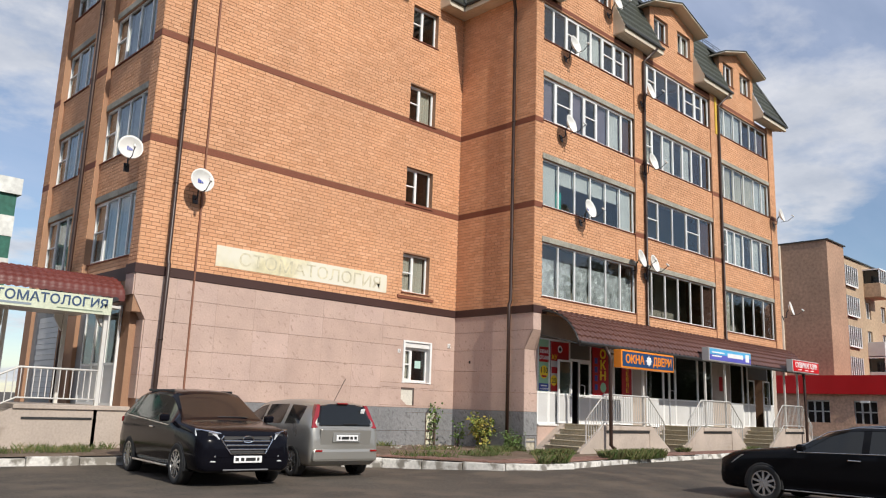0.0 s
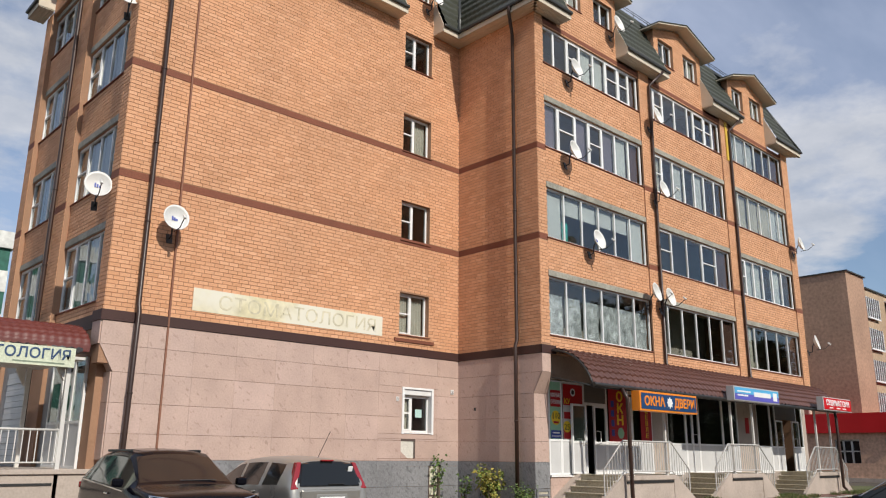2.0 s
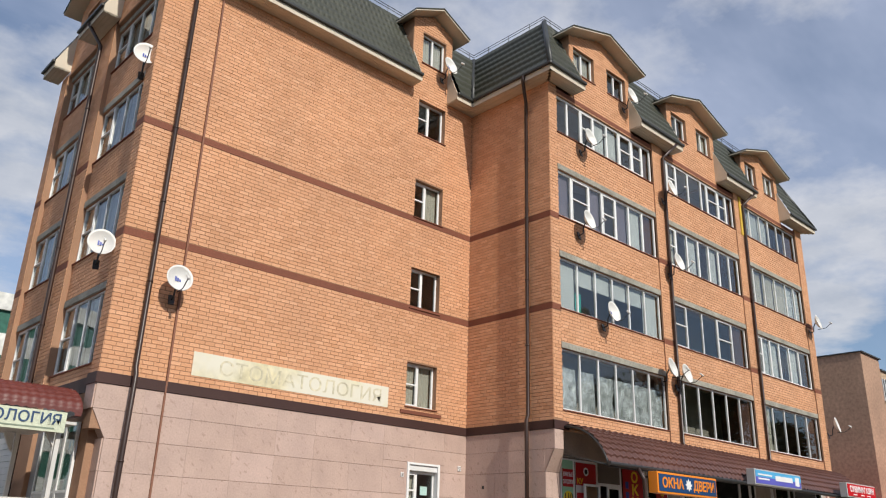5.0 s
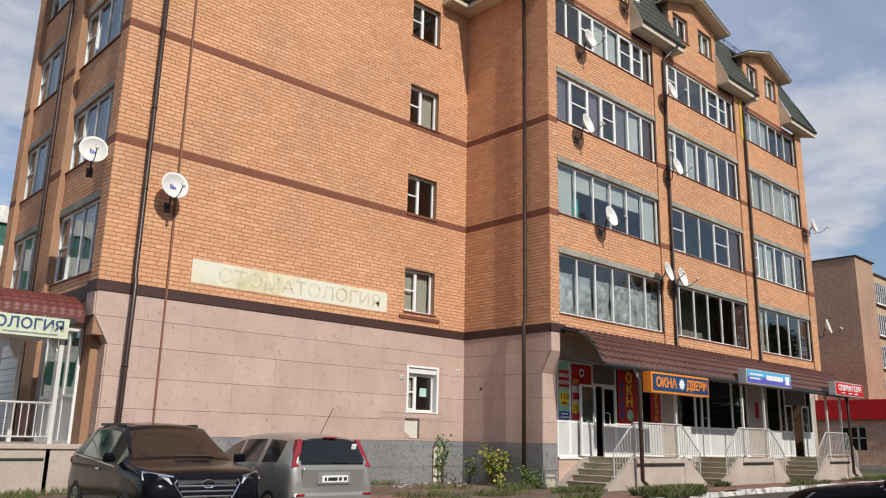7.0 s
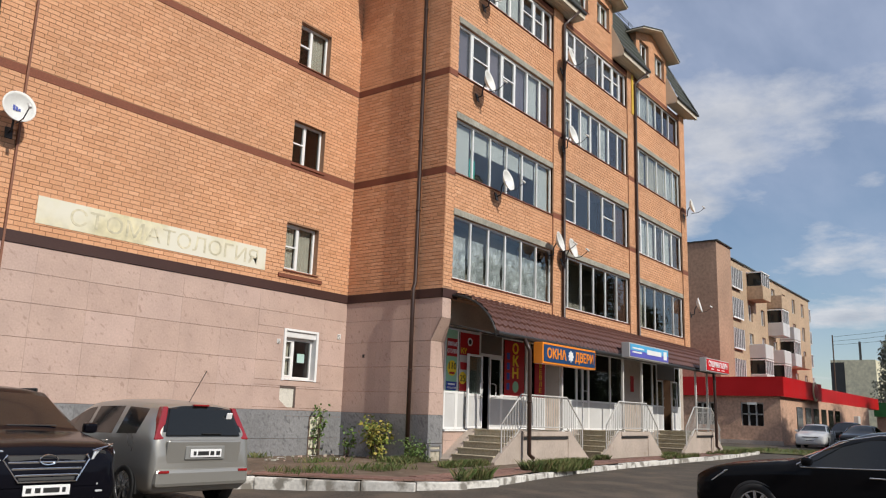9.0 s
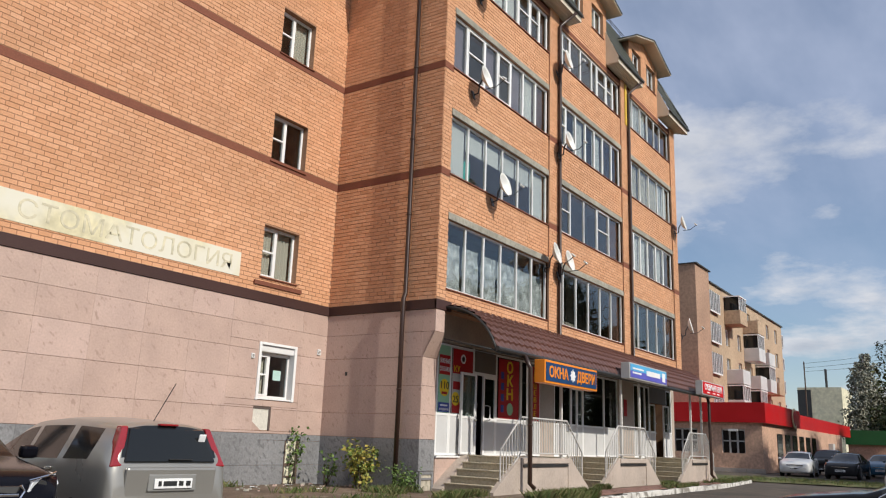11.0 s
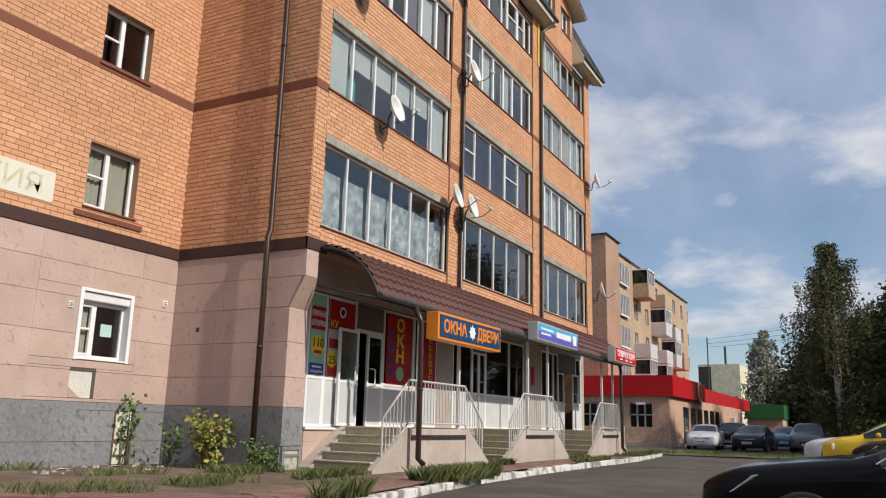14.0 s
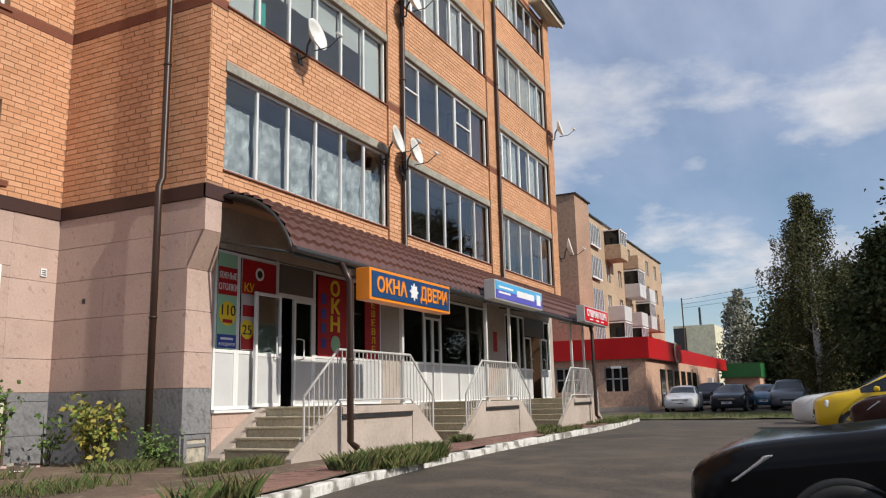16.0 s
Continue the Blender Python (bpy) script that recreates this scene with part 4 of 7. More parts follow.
def glazed(x0, x1, z0, z1, base, name, label, category, d=0.0, handle=0, material="pvc", glass="shop_glass", parent=None):
    """A shop window or door leaf: white frame, glass above, white panel below."""
    own = parent or thing(name, label, category, "shop doors" if handle else "shop windows")
    w = 0.06
    g = Geo()
    for a, b, c, e in ((x0, x0 + w, z0, z1), (x1 - w, x1, z0, z1), (x0 + w, x1 - w, z1 - w, z1), (x0 + w, x1 - w, z0, z0 + w), (x0 + w, x1 - w, base - w / 2, base + w / 2)):
        SF.box(g, a, b, d - 0.06, d, c, e)
    part("frame", g, M[material], own, bevel=0.004)
    g = Geo()
    SF.box(g, x0 + w, x1 - w, d - 0.045, d - 0.015, z0 + w, base - w / 2)
    part("lower_panel", g, M["white_panel"], own)
    g = Geo()
    SF.box(g, x0 + w, x1 - w, d - 0.034, d - 0.028, base + w / 2, z1 - w)
    pane = part("pane", g, M[glass], own)
    pane.visible_shadow = False
    if handle:
        u = x1 - 0.09 if handle > 0 else x0 + 0.09
        v = u - 0.13 * handle
        g = Geo()
        g.tube([SF.p(u, d, base + 0.35), SF.p(u, d + 0.07, base + 0.35), SF.p(v, d + 0.07, base + 0.33), SF.p(v, d + 0.07, base - 0.02), SF.p(u, d + 0.07, base - 0.05), SF.p(u, d, base - 0.05)], 0.014, 8)
        part("handle", g, M["pvc"], own, "white bow handle", smooth=True)
    return own


ZW, ZD = 1.24, 2.22
glazed(19.51, 20.09, ZW, 3.95, ZD, "shop_window", "white-framed shop window covered by a printed poster", "shop window")
glazed(20.09, 21.20, ZW, 3.95, ZD, "shop_window", "white-framed shop window covered by a red poster", "shop window")
glazed(20.43, 21.15, ZW + 0.03, 3.30, 2.18, "shop_door", "white glazed shop door leaf standing open", "door", d=0.14, handle=1)
glazed(21.72, 22.36, ZW, 3.30, 2.18, "shop_door", "white glazed shop door leaf, closed", "door", handle=-1)
g = Geo()
SF.box(g, 21.22, 22.36, -0.05, -0.01, 3.36, 3.95)
SF.box(g, 21.18, 21.23, -0.06, 0.0, ZW, 3.98)
SF.box(g, 21.23, 22.40, -0.06, 0.0, 3.30, 3.36)
tr = tagged(part("door_transom", g, M["pvc"]), "white door frame with a grey-brown panel above", "door frame", kind="structure")
g = Geo()
SF.box(g, 21.25, 22.33, -0.01, 0.0, 3.38, 3.93)
part("panel", g, GREY, tr)
glazed(22.36, 23.78, ZW, 3.95, ZD, "shop_window", "white-framed shop window behind a red lettered banner", "shop window")
glazed(23.78, 24.96, ZW, 3.95, ZD, "shop_window", "white-framed shop window behind a red lettered banner", "shop window")
for a, b, hd in ((25.90, 27.13, 0), (27.13, 27.58, 1), (27.58, 28.03, -1), (28.03, 29.79, 0), (29.79, 31.01, 0), (32.59, 33.80, 0), (33.80, 34.30, 0)):
    glazed(a, b, ZW, 3.95 if not hd else 3.4, ZD, "shop_door" if hd else "shop_window", "white glazed shop door leaf, closed" if hd else "white-framed shop window with a dim room behind", "door" if hd else "shop window", handle=hd)
glazed(34.30, 34.95, ZW, 3.3, ZD, "shop_door", "white glazed shop door leaf beside an open gap", "door", handle=1)
glazed(35.60, 36.25, ZW + 0.02, 3.3, ZD, "shop_door", "white glazed shop door leaf standing open", "door", d=0.12, handle=-1)
glazed(36.25, 36.91, ZW, 3.95, ZD, "shop_window", "white-framed shop window with a dim room behind", "shop window")
g = Geo()
SF.box(g, 34.30, 36.25, -0.06, 0.0, 3.34, 3.95)
SF.box(g, 27.13, 28.03, -0.06, 0.0, 3.42, 3.95)
tagged(part("door_transom", g, GREY), "grey-brown panel above the shop doors", "door frame", kind="structure")


def poster(label, x0, x1, z0, z1, material, d=0.012):
    g = Geo()
    SF.box(g, x0, x1, d - 0.008, d, z0, z1)
    return tagged(part("poster", g, material), label, "poster", "posters on the shop front")


def disc(x, z, r, d, n=28):
    g = Geo()
    pts = [SF.p(x + r * math.cos(2 * math.pi * k / n), e, z + r * math.sin(2 * math.pi * k / n)) for e in (d - 0.004, d) for k in range(n)]
    return g.add(pts, [tuple(range(n, 2 * n)), tuple(reversed(range(n)))] + [(k, (k + 1) % n, (k + 1) % n + n, k + n) for k in range(n)])


def strip(x0, x1, z0, z1, d):
    g = Geo()
    return SF.box(g, x0, x1, d - 0.004, d, z0, z1)


YP = YF - 0.02
p = poster("green, red and white printed poster with a yellow price spot", 19.57, 20.05, 2.26, 3.9, GREEN)
part("red_field", strip(19.58, 20.05, 3.18, 3.66, 0.017), RED, p)
text("ЯЖНЫЕ", 0.16, WHITE, on_front(19.82, YP - 0.0, 3.46), p, width=0.44)
text("ОТОЛКИ", 0.16, WHITE, on_front(19.82, YP - 0.0, 3.26), p, width=0.46)
part("price_spot", disc(19.82, 2.86, 0.21, 0.018), YELLOW, p)
text("110", 0.26, BLACK, on_front(19.82, YP, 2.83), p, width=0.34)
part("small_print", strip(19.70, 19.94, 2.70, 2.76, 0.022), RED, p)
part("blue_field", strip(19.58, 20.05, 2.27, 2.50, 0.018), BLUE, p)
text("В ПОДАРОК", 0.07, WHITE, on_front(19.82, YP - 0.002, 2.31), p, width=0.4)
part("small_print", strip(19.66, 19.97, 2.41, 2.45, 0.022), WHITE, p)
p = poster("red poster with yellow letters and a round price spot", 20.17, 21.13, 2.26, 3.88, paint("pale_print", (0.55, 0.52, 0.50)))
part("red_field", strip(20.18, 21.12, 3.25, 3.87, 0.017), RED, p)
part("badge", disc(20.65, 3.64, 0.12, 0.019), WHITE, p)
part("badge_core", disc(20.65, 3.64, 0.07, 0.022), BLACK, p)
text("КУ", 0.22, YELLOW, on_front(20.36, YP, 3.29), p, width=0.26)
part("red_field", strip(20.18, 20.53, 2.27, 2.55, 0.017), RED, p)
part("red_field", strip(20.21, 20.59, 2.85, 3.05, 0.017), RED, p)
part("price_spot", disc(20.33, 2.62, 0.17, 0.02), YELLOW, p)
text("25", 0.24, BLACK, on_front(20.33, YP - 0.002, 2.53), p, width=0.24)
p = poster("tall red banner with yellow letters one below another", 22.48, 23.62, 2.24, 3.86, RED)
for k, ch in enumerate("ОКН"):
    text(ch, 0.42, YELLOW, on_front(23.08, YP, 3.50 - 0.37 * k), p, bold=0.012, width=0.34)
part("round_face", disc(23.10, 2.50, 0.17, 0.02), GREEN, p)
for k in range(4):
    part("small_print", strip(22.60, 22.76, 2.4 + 0.3 * k, 2.6 + 0.3 * k, 0.018), BLUE, p)
p = poster("tall red banner with pale yellow letters one below another", 24.26, 24.90, 2.24, 3.86, RED)
for k, ch in enumerate("ДЕШЕВЛЕ"):
    text(ch, 0.21, YELLOW, on_front(24.60, YP, 3.58 - 0.2 * k), p, width=0.15)
p = poster("small red notice on a beige pier", 31.59, 31.89, 2.7, 3.3, RED)

# ---- stairs, landings and rails before the shops ----
YA, YZ = 14.60, YF
FLOOR = 1.24
LANDINGS = [(20.74, 23.24), (26.85, 29.05), (33.85, 35.85)]


def stairs(x0, x1, up, label):
    """Five steps that climb along the front; up: towards +x or -x."""
    st = thing("stairs", label, "stairs", "stairs to the shops")
    n = 5
    h = (FLOOR - PAVE) / n
    for k in range(n):
        a = x0 + (x1 - x0) * k / n if up > 0 else x1 - (x1 - x0) * k / n
        b = x1 if up > 0 else x0
        g = Geo()
        g.box(min(a, b), max(a, b), YA + 0.12, YZ - 0.35, PAVE - 0.15 if k == 0 else PAVE + h * k, PAVE + h * (k + 1))
        part("step", g, M["step"], st, bevel=0.012)
        g = Geo()
        c = a - 0.03 * up
        g.box(min(c, a + 0.22 * up), max(c, a + 0.22 * up), YA + 0.10, YZ - 0.33, PAVE + h * (k + 1) - 0.004, PAVE + h * (k + 1) + 0.03)
        part("tread_nosing", g, M["step"], st, bevel=0.008)
    for y0, y1 in ((YA, YA + 0.12), (YZ - 0.35, YZ - 0.02)):
        g = Geo()
        lo, hi = (x0 - 0.12, x1) if up > 0 else (x1 + 0.12, x0)
        g.prism([(lo, PAVE - 0.15), (hi, PAVE - 0.15), (hi, FLOOR + 0.02), (hi - 0.12 * up, FLOOR + 0.02), (lo, PAVE + 0.05)], y0, y1, "y")
        part("cheek_wall", g, M["beige"], st)
    return st


def railing(x0, x1, label):
    """Level rail along a landing with sloping rails down both stairs."""
    rl = thing("railing", label, "railing", "railings of the shop landings")
    y = YA + 0.06
    foot = 0.98
    path = [(x0 - foot, y, PAVE + 0.98), (x0 - 0.02, y, FLOOR + 0.97), (x1 + 0.02, y, FLOOR + 0.97), (x1 + foot, y, PAVE + 0.98), (x1 + foot + 0.05, y, PAVE + 0.86)]
    part("handrail", Geo().tube(path, 0.024, 8), M["rail"], rl, smooth=True)
    low = [(x0 - foot, y, PAVE + 0.18), (x0 - 0.02, y, FLOOR + 0.12), (x1 + 0.02, y, FLOOR + 0.12), (x1 + foot, y, PAVE + 0.18)]
    part("lower_rail", Geo().tube(low, 0.018, 8), M["rail"], rl, smooth=True)

    def height(path, x):
        for a, b in zip(path, path[1:]):
            if a[0] <= x <= b[0]:
                return a[2] + (b[2] - a[2]) * (x - a[0]) / max(1e-6, b[0] - a[0])
        return path[-1][2]
    n = int((x1 - x0 + 2 * foot) / 0.135)
    for k in range(n + 1):
        x = x0 - foot + (x1 - x0 + 2 * foot) * k / n
        post = k in (0, n)
        g = Geo()
        lo = PAVE - 0.02 if post else height(low, x)
        g.tube([(x, y, lo), (x, y, height(path[:4], x))], 0.02 if post else 0.010, 6)
        part("rail_post" if post else "baluster", g, M["rail"], rl)
    return rl


for k, (a, b) in enumerate(LANDINGS):
    stairs(a - 1.25, a, 1, "worn concrete steps with beige cheek walls")
    stairs(b, b + 1.15, -1, "worn concrete steps going down between cheek walls")
    g = Geo()
    g.box(a, b, YA + 0.02, YZ - 0.005, PAVE - 0.15, FLOOR - 0.12)
    ld = tagged(part("landing", g, M["beige"]), "plastered landing before a shop door with a stained front", "landing", "landings of the shops")
    g = Geo()
    g.box(a, b, YA - 0.03, YZ - 0.003, FLOOR - 0.12, FLOOR + 0.006)
    part("landing_slab", g, M["beige"], ld, bevel=0.01)
    g = Geo()
    g.box(a + 0.02, b - 0.02, YA - 0.012, YA + 0.022, FLOOR - 0.20, FLOOR - 0.145)
    part("drip_edge", g, M["steel_dark"], ld, "dark steel drip edge")
    railing(a, b, "grey painted steel railing with thin balusters")
    for x in (a + 0.5, b - 0.13):
        g = Geo()
        g.box(x - 0.035, x + 0.035, YA + 0.12, YA + 0.19, FLOOR, 3.72)
        g.box(x - 0.07, x + 0.07, YA + 0.09, YA + 0.22, FLOOR, FLOOR + 0.02)
        tagged(part("awning_post", g, M["post"], bevel=0.005), "off-white square steel post under the awning", "post", "posts of the awning")
# shallow ledge before the shop windows
g = Geo()
g.box(19.5, XR, YF - 0.07, YF - 0.004, 1.19, 1.235)
tagged(part("shop_sill", g, M["pvc"]), "white metal sill below the shop windows", "sill", kind="structure")

# ---- awning ----
AX0, AX1, AY, AZ, AH = 19.24, 35.85, 14.52, 3.68, 4.76
awning = thing("awning", "long brown tiled awning with a rounded open end", "awning")


def awn(t, lift=0.0):
    a = t * radians(74)
    s = math.sin(a) / math.sin(radians(74))
    c = (math.cos(a) - math.cos(radians(74))) / (1 - math.cos(radians(74)))
    return (YS - 0.02 - (YS - 0.02 - AY) * s - lift * 0.5, AZ + (AH - AZ) * c + lift)


grid = []
rows = 9
for r in range(rows):
    for t, lift in ((0.02, 0.0), (0.97, 0.042)):
        y, z = awn((r + t) / rows, 0.02 + lift)
        end = AX1 + 1.3 * (1 - (r + t) / rows)
        grid.append([(AX0 + (end - AX0) * i / 360, y, z + 0.018 * math.sin(i * 2 * math.pi / 6.0)) for i in range(361)])
part("awning_tile", Geo().sheet(grid), M["awning"], awning, smooth=False)
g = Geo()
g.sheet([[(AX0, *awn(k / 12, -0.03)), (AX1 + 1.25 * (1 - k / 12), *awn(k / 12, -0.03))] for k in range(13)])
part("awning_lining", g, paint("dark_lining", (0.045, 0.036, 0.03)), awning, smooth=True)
for x in (AX0, 25.2, 31.3, AX1 - 0.05):
    g = Geo()
    lean = 1.25 if x > 35 else 0.0
    g.tube([(x + lean * (1 - k / 12), *awn(k / 12, -0.01)) for k in range(13)], 0.03, 8)
    g.tube([(x + lean, YS - 0.02, 3.98), (x, AY + 0.02, AZ - 0.02)], 0.022, 8)
    part("awning_rib", g, M["steel_dark"], awning, smooth=True)
g = Geo()
g.tube([(AX0 - 0.05, AY - 0.06, AZ + 0.02), (AX1 + 0.05, AY - 0.06, AZ - 0.04)], 0.055, 10)
g.box(AX0, AX1, AY - 0.02, AY + 0.03, AZ - 0.07, AZ + 0.01)
part("awning_gutter", g, M["steel_dark"], awning, smooth=False)

# ---- signs on the awning ----
sg = thing("shop_sign", "navy lightbox sign in an orange case with orange letters", "sign")
g = Geo()
g.box(20.78, 23.91, 14.06, 14.34, 3.040, 3.600)
part("sign_case", g, ORANGE, sg, bevel=0.01)
g = Geo()
g.box(20.84, 23.85, 14.045, 14.07, 3.095, 3.545)
part("sign_face", g, NAVY, sg)
text("ОКНА", 0.36, ORANGE, on_front(21.52, 14.04, 3.200), sg, bold=0.010, width=1.08)
text("ДВЕРИ", 0.36, ORANGE, on_front(23.16, 14.04, 3.200), sg, bold=0.010, width=1.14)
g = Geo()
star = [(22.33 + r * math.cos(a), 3.320 + r * math.sin(a)) for k in range(16) for a, r in ((2 * math.pi * k / 16, 0.17 if k % 2 == 0 else 0.11),)]
g.prism(star, 14.032, 14.046, "y")
part("emblem", g, WHITE, sg, "white star-shaped emblem")
for x in (20.96, 23.36):
    part("sign_bracket", Geo().box(x - 0.02, x + 0.02, 14.34, 14.6, 3.44, 3.50), M["steel_dark"], sg)
sg = thing("shop_sign", "sky blue and violet lightbox sign above the awning edge", "sign")
part("sign_case", Geo().box(26.50, 29.85, 14.12, 14.40, 3.630, 4.110), paint("grey_case", (0.45, 0.45, 0.45)), sg, bevel=0.01)
part("sign_face", Geo().box(26.55, 29.80, 14.105, 14.13, 3.870, 4.070), SKYBLUE, sg)
part("sign_face", Geo().box(26.55, 29.80, 14.105, 14.13, 3.670, 3.868), paint("violet_blue_face", (0.12, 0.12, 0.50), 0.35), sg)
for a, b, c, d in ((26.70, 27.65, 3.920, 3.970), (26.70, 27.45, 3.790, 3.840), (27.90, 29.15, 3.810, 3.970), (29.35, 29.65, 3.730, 4.010)):
    part("lettering", Geo().box(a, b, 14.098, 14.106, c, d), WHITE, sg)
part("sign_bracket", Geo().box(27.15, 27.21, 14.40, 14.7, 3.630, 3.690), M["steel_dark"], sg)
part("sign_bracket", Geo().box(29.15, 29.21, 14.40, 14.7, 3.630, 3.690), M["steel_dark"], sg)
sg = thing("shop_sign", "red lightbox sign with white letters at the awning's end", "sign")
part("sign_case", Geo().box(33.48, 36.28, 14.0, 14.26, 3.610, 4.130), paint("grey_case", (0.45, 0.45, 0.45)), sg, bevel=0.01)
part("sign_face", Geo().box(33.53, 36.23, 13.985, 14.01, 3.650, 4.090), paint("bright_red_face", (0.60, 0.012, 0.02), 0.35), sg)
text("СУШИМАГАЗИН", 0.30, WHITE, on_front(34.88, 13.98, 3.810), sg, bold=0.006, width=2.3)
for x in (34.18, 34.88, 35.48):
    part("lettering", Geo().box(x - 0.18, x + 0.18, 13.978, 13.986, 3.700, 3.740), WHITE, sg)
part("sign_bracket", Geo().box(33.98, 34.04, 14.26, 14.55, 3.630, 3.690), M["steel_dark"], sg)
part("sign_bracket", Geo().box(35.38, 35.44, 14.26, 14.55, 3.630, 3.690), M["steel_dark"], sg)

# ---- faded painted sign on the side block ----
FADE = surface("faded_yellow_paint", (0.66, 0.60, 0.40), 0.9, vary=0.14, grain=6, bump=0.1, stain=0.12, stain_scale=2, tint=((0.72, 0.69, 0.58), 0.7, 0.36, 0.56))
g = Geo()
GABLE.box(g, 9.74 - XL, 15.70 - XL, 0.012, 0.022, 5.14, 5.71)
old = tagged(part("faded_sign", g, FADE), "faded cream and yellow sign board with ghost letters", "sign")
text("СТОМАТОЛОГИЯ", 0.50, surface("ghost_letter_paint", (0.60, 0.55, 0.40), 0.9, vary=0.2, grain=8), on_front(12.95, YG - 0.024, 5.25), old, depth=0.003, width=5.0)

# ---- downpipes ----
def downpipe(path, label, r=0.058):
    ob = thing("downpipe", label, "downpipe", "downpipes")
    part("pipe", Geo().tube(path, r, 12), M["pipe"], ob, smooth=True)
    for a, b in zip(path, path[1:]):
        a, b = Vector(a), Vector(b)
        n = int((b - a).length / 2.2)
        for k in range(1, n + 1):
            q = a + (b - a) * (k / (n + 1))
            part("pipe_clip", Geo().tube([q - Vector((0, 0, 0.02)), q + Vector((0, 0, 0.02))], r + 0.012, 12), M["pipe"], ob, smooth=True)
    return ob


xs = XC - 0.13
downpipe([(XC - OUT - 0.04, 16.55, EAVE + 0.18), (XC - OUT - 0.04, 16.6, EAVE + 0.02), (xs, 16.84, EAVE - 0.55), (xs, 16.84, 5.08), (xs - 0.07, 16.84, 4.92), (xs - 0.07, 16.84, 0.55)], "dark brown metal downpipe on the wing's flank")
yp = YG - 0.12
downpipe([(8.44, YG - OUT - 0.04, EAVE + 0.1), (8.40, yp, EAVE - 0.6), (8.38, yp, 5.1), (8.38, yp - 0.07, 4.92), (8.34, yp - 0.07, 1.2), (8.34, yp - 0.07, 0.5)], "dark brown metal downpipe near the corner of the side block")
downpipe([(XL - OUT - 0.04, 23.85, EAVE + 0.1), (XL - 0.12, 23.8, EAVE - 0.5), (XL - 0.12, 23.8, 4.5), (XL - 0.12, 23.8, 0.6)], "dark brown metal downpipe on a pier of the side street front")
for x in (25.30, 31.42):
    downpipe([(x + 0.35, YS - OUT - 0.04, EAVE + 0.1), (x, YS - 0.14, EAVE - 0.45), (x, YS - 0.14, 4.86), (x + 0.02, YS - 0.24, 4.76)], "dark brown metal downpipe beside a pilaster")
downpipe([(20.50, AY - 0.06, AZ - 0.02), (20.62, 14.36, AZ - 0.32), (20.64, 14.36, 0.68), (20.76, 14.30, 0.57)], "dark brown downpipe of the awning")
downpipe([(35.7, AY - 0.06, AZ - 0.06), (35.62, 14.40, AZ - 0.30), (35.62, 14.40, 0.68), (35.74, 14.33, 0.57)], "dark brown downpipe at the awning's end")
g = Geo()
GABLE.box(g, 9.17 - XL - 0.022, 9.17 - XL + 0.022, 0.012, 0.066, 1.0, EAVE)
tagged(part("cable_duct", g, surface("brown_cable_duct", (0.23, 0.10, 0.06), 0.7)), "thin brown cable duct running up the side block", "cable duct")
g = Geo()
SHOP.box(g, u_of(31.20), u_of(31.36), 0.05, 0.10, 13.9, 15.6)
tagged(part("foam_strip", g, surface("yellow_foam", (0.62, 0.42, 0.06), 0.9, vary=0.2, bump=0.8)), "yellow insulation foam smeared on a pilaster", "foam")


# ---- satellite dishes ----
def dish_model():
    ob = thing("satellite_dish", "pale round satellite dish on a wall bracket", "satellite dish", "satellite dishes on the house")
    R = 0.31
    g = Geo()
    grid = []
    for k in range(8):
        r = R * k / 7
        grid.append([(r * math.cos(a), -0.16 * (r / R) ** 2 + 0.10, r * math.sin(a) * 1.08) for a in [2 * math.pi * j / 28 for j in range(29)]])
    grid.append([(p[0] * 1.01, p[1] + 0.015, p[2] * 1.01) for p in grid[-1]])
    g.sheet(grid)
    part("reflector", g, M["dish"], ob, smooth=True)
    g = Geo()
    for a in range(3):
        g.box(-0.02 + 0.05 * a - 0.05, 0.02 + 0.05 * a - 0.05, 0.075, 0.081, -0.03, 0.09 - 0.03 * a)
    part("mark", g, BLUE, ob, "small blue mark")
    part("feed_arm", Geo().tube([(0, 0.10, -0.31), (0.02, -0.22, -0.36), (0.03, -0.50, -0.24)], 0.012, 6), M["steel_dark"], ob)
    part("feed_horn", Geo().tube([(0.03, -0.52, -0.26), (0.03, -0.44, -0.14)], [0.035, 0.025], 10), M["dish"], ob, smooth=True)
    part("bracket", Geo().tube([(0, 0.10, 0), (0, 0.22, -0.12), (0, 0.30, -0.34), (0, 0.46, -0.34)], 0.022, 8).box(-0.07, 0.07, 0.44, 0.47, -0.46, -0.22), M["steel_dark"], ob)
    return ob


first = dish_model()
DISHES = [(20.43, 15.58, 14.1, 6), (20.2, 15.58, 11.14, 8), (21.24, 15.55, 8.40, 4), (24.42, 15.55, 7.18, 10), (25.2, 15.5, 7.1, 6), (25.25, 15.5, 11.04, 4), (25.15, 15.5, 13.85, 9),
          (36.75, 15.5, 11.2, 8), (37.55, 15.6, 6.8, 12), (23.0, 15.55, 16.75, 5), (17.3, 19.0, 16.9, 8), (8.92, 19.0, 7.22, -6), (7.35, 19.95, 7.92, -14), (7.5, 19.75, 13.0, -14)]
for k, (x, y, z, yaw) in enumerate(DISHES):
    m = pose(x, y, z, -14, 0, yaw)
    if k == 0:
        first.matrix_world = m
    else:
        copy_thing(first, m)

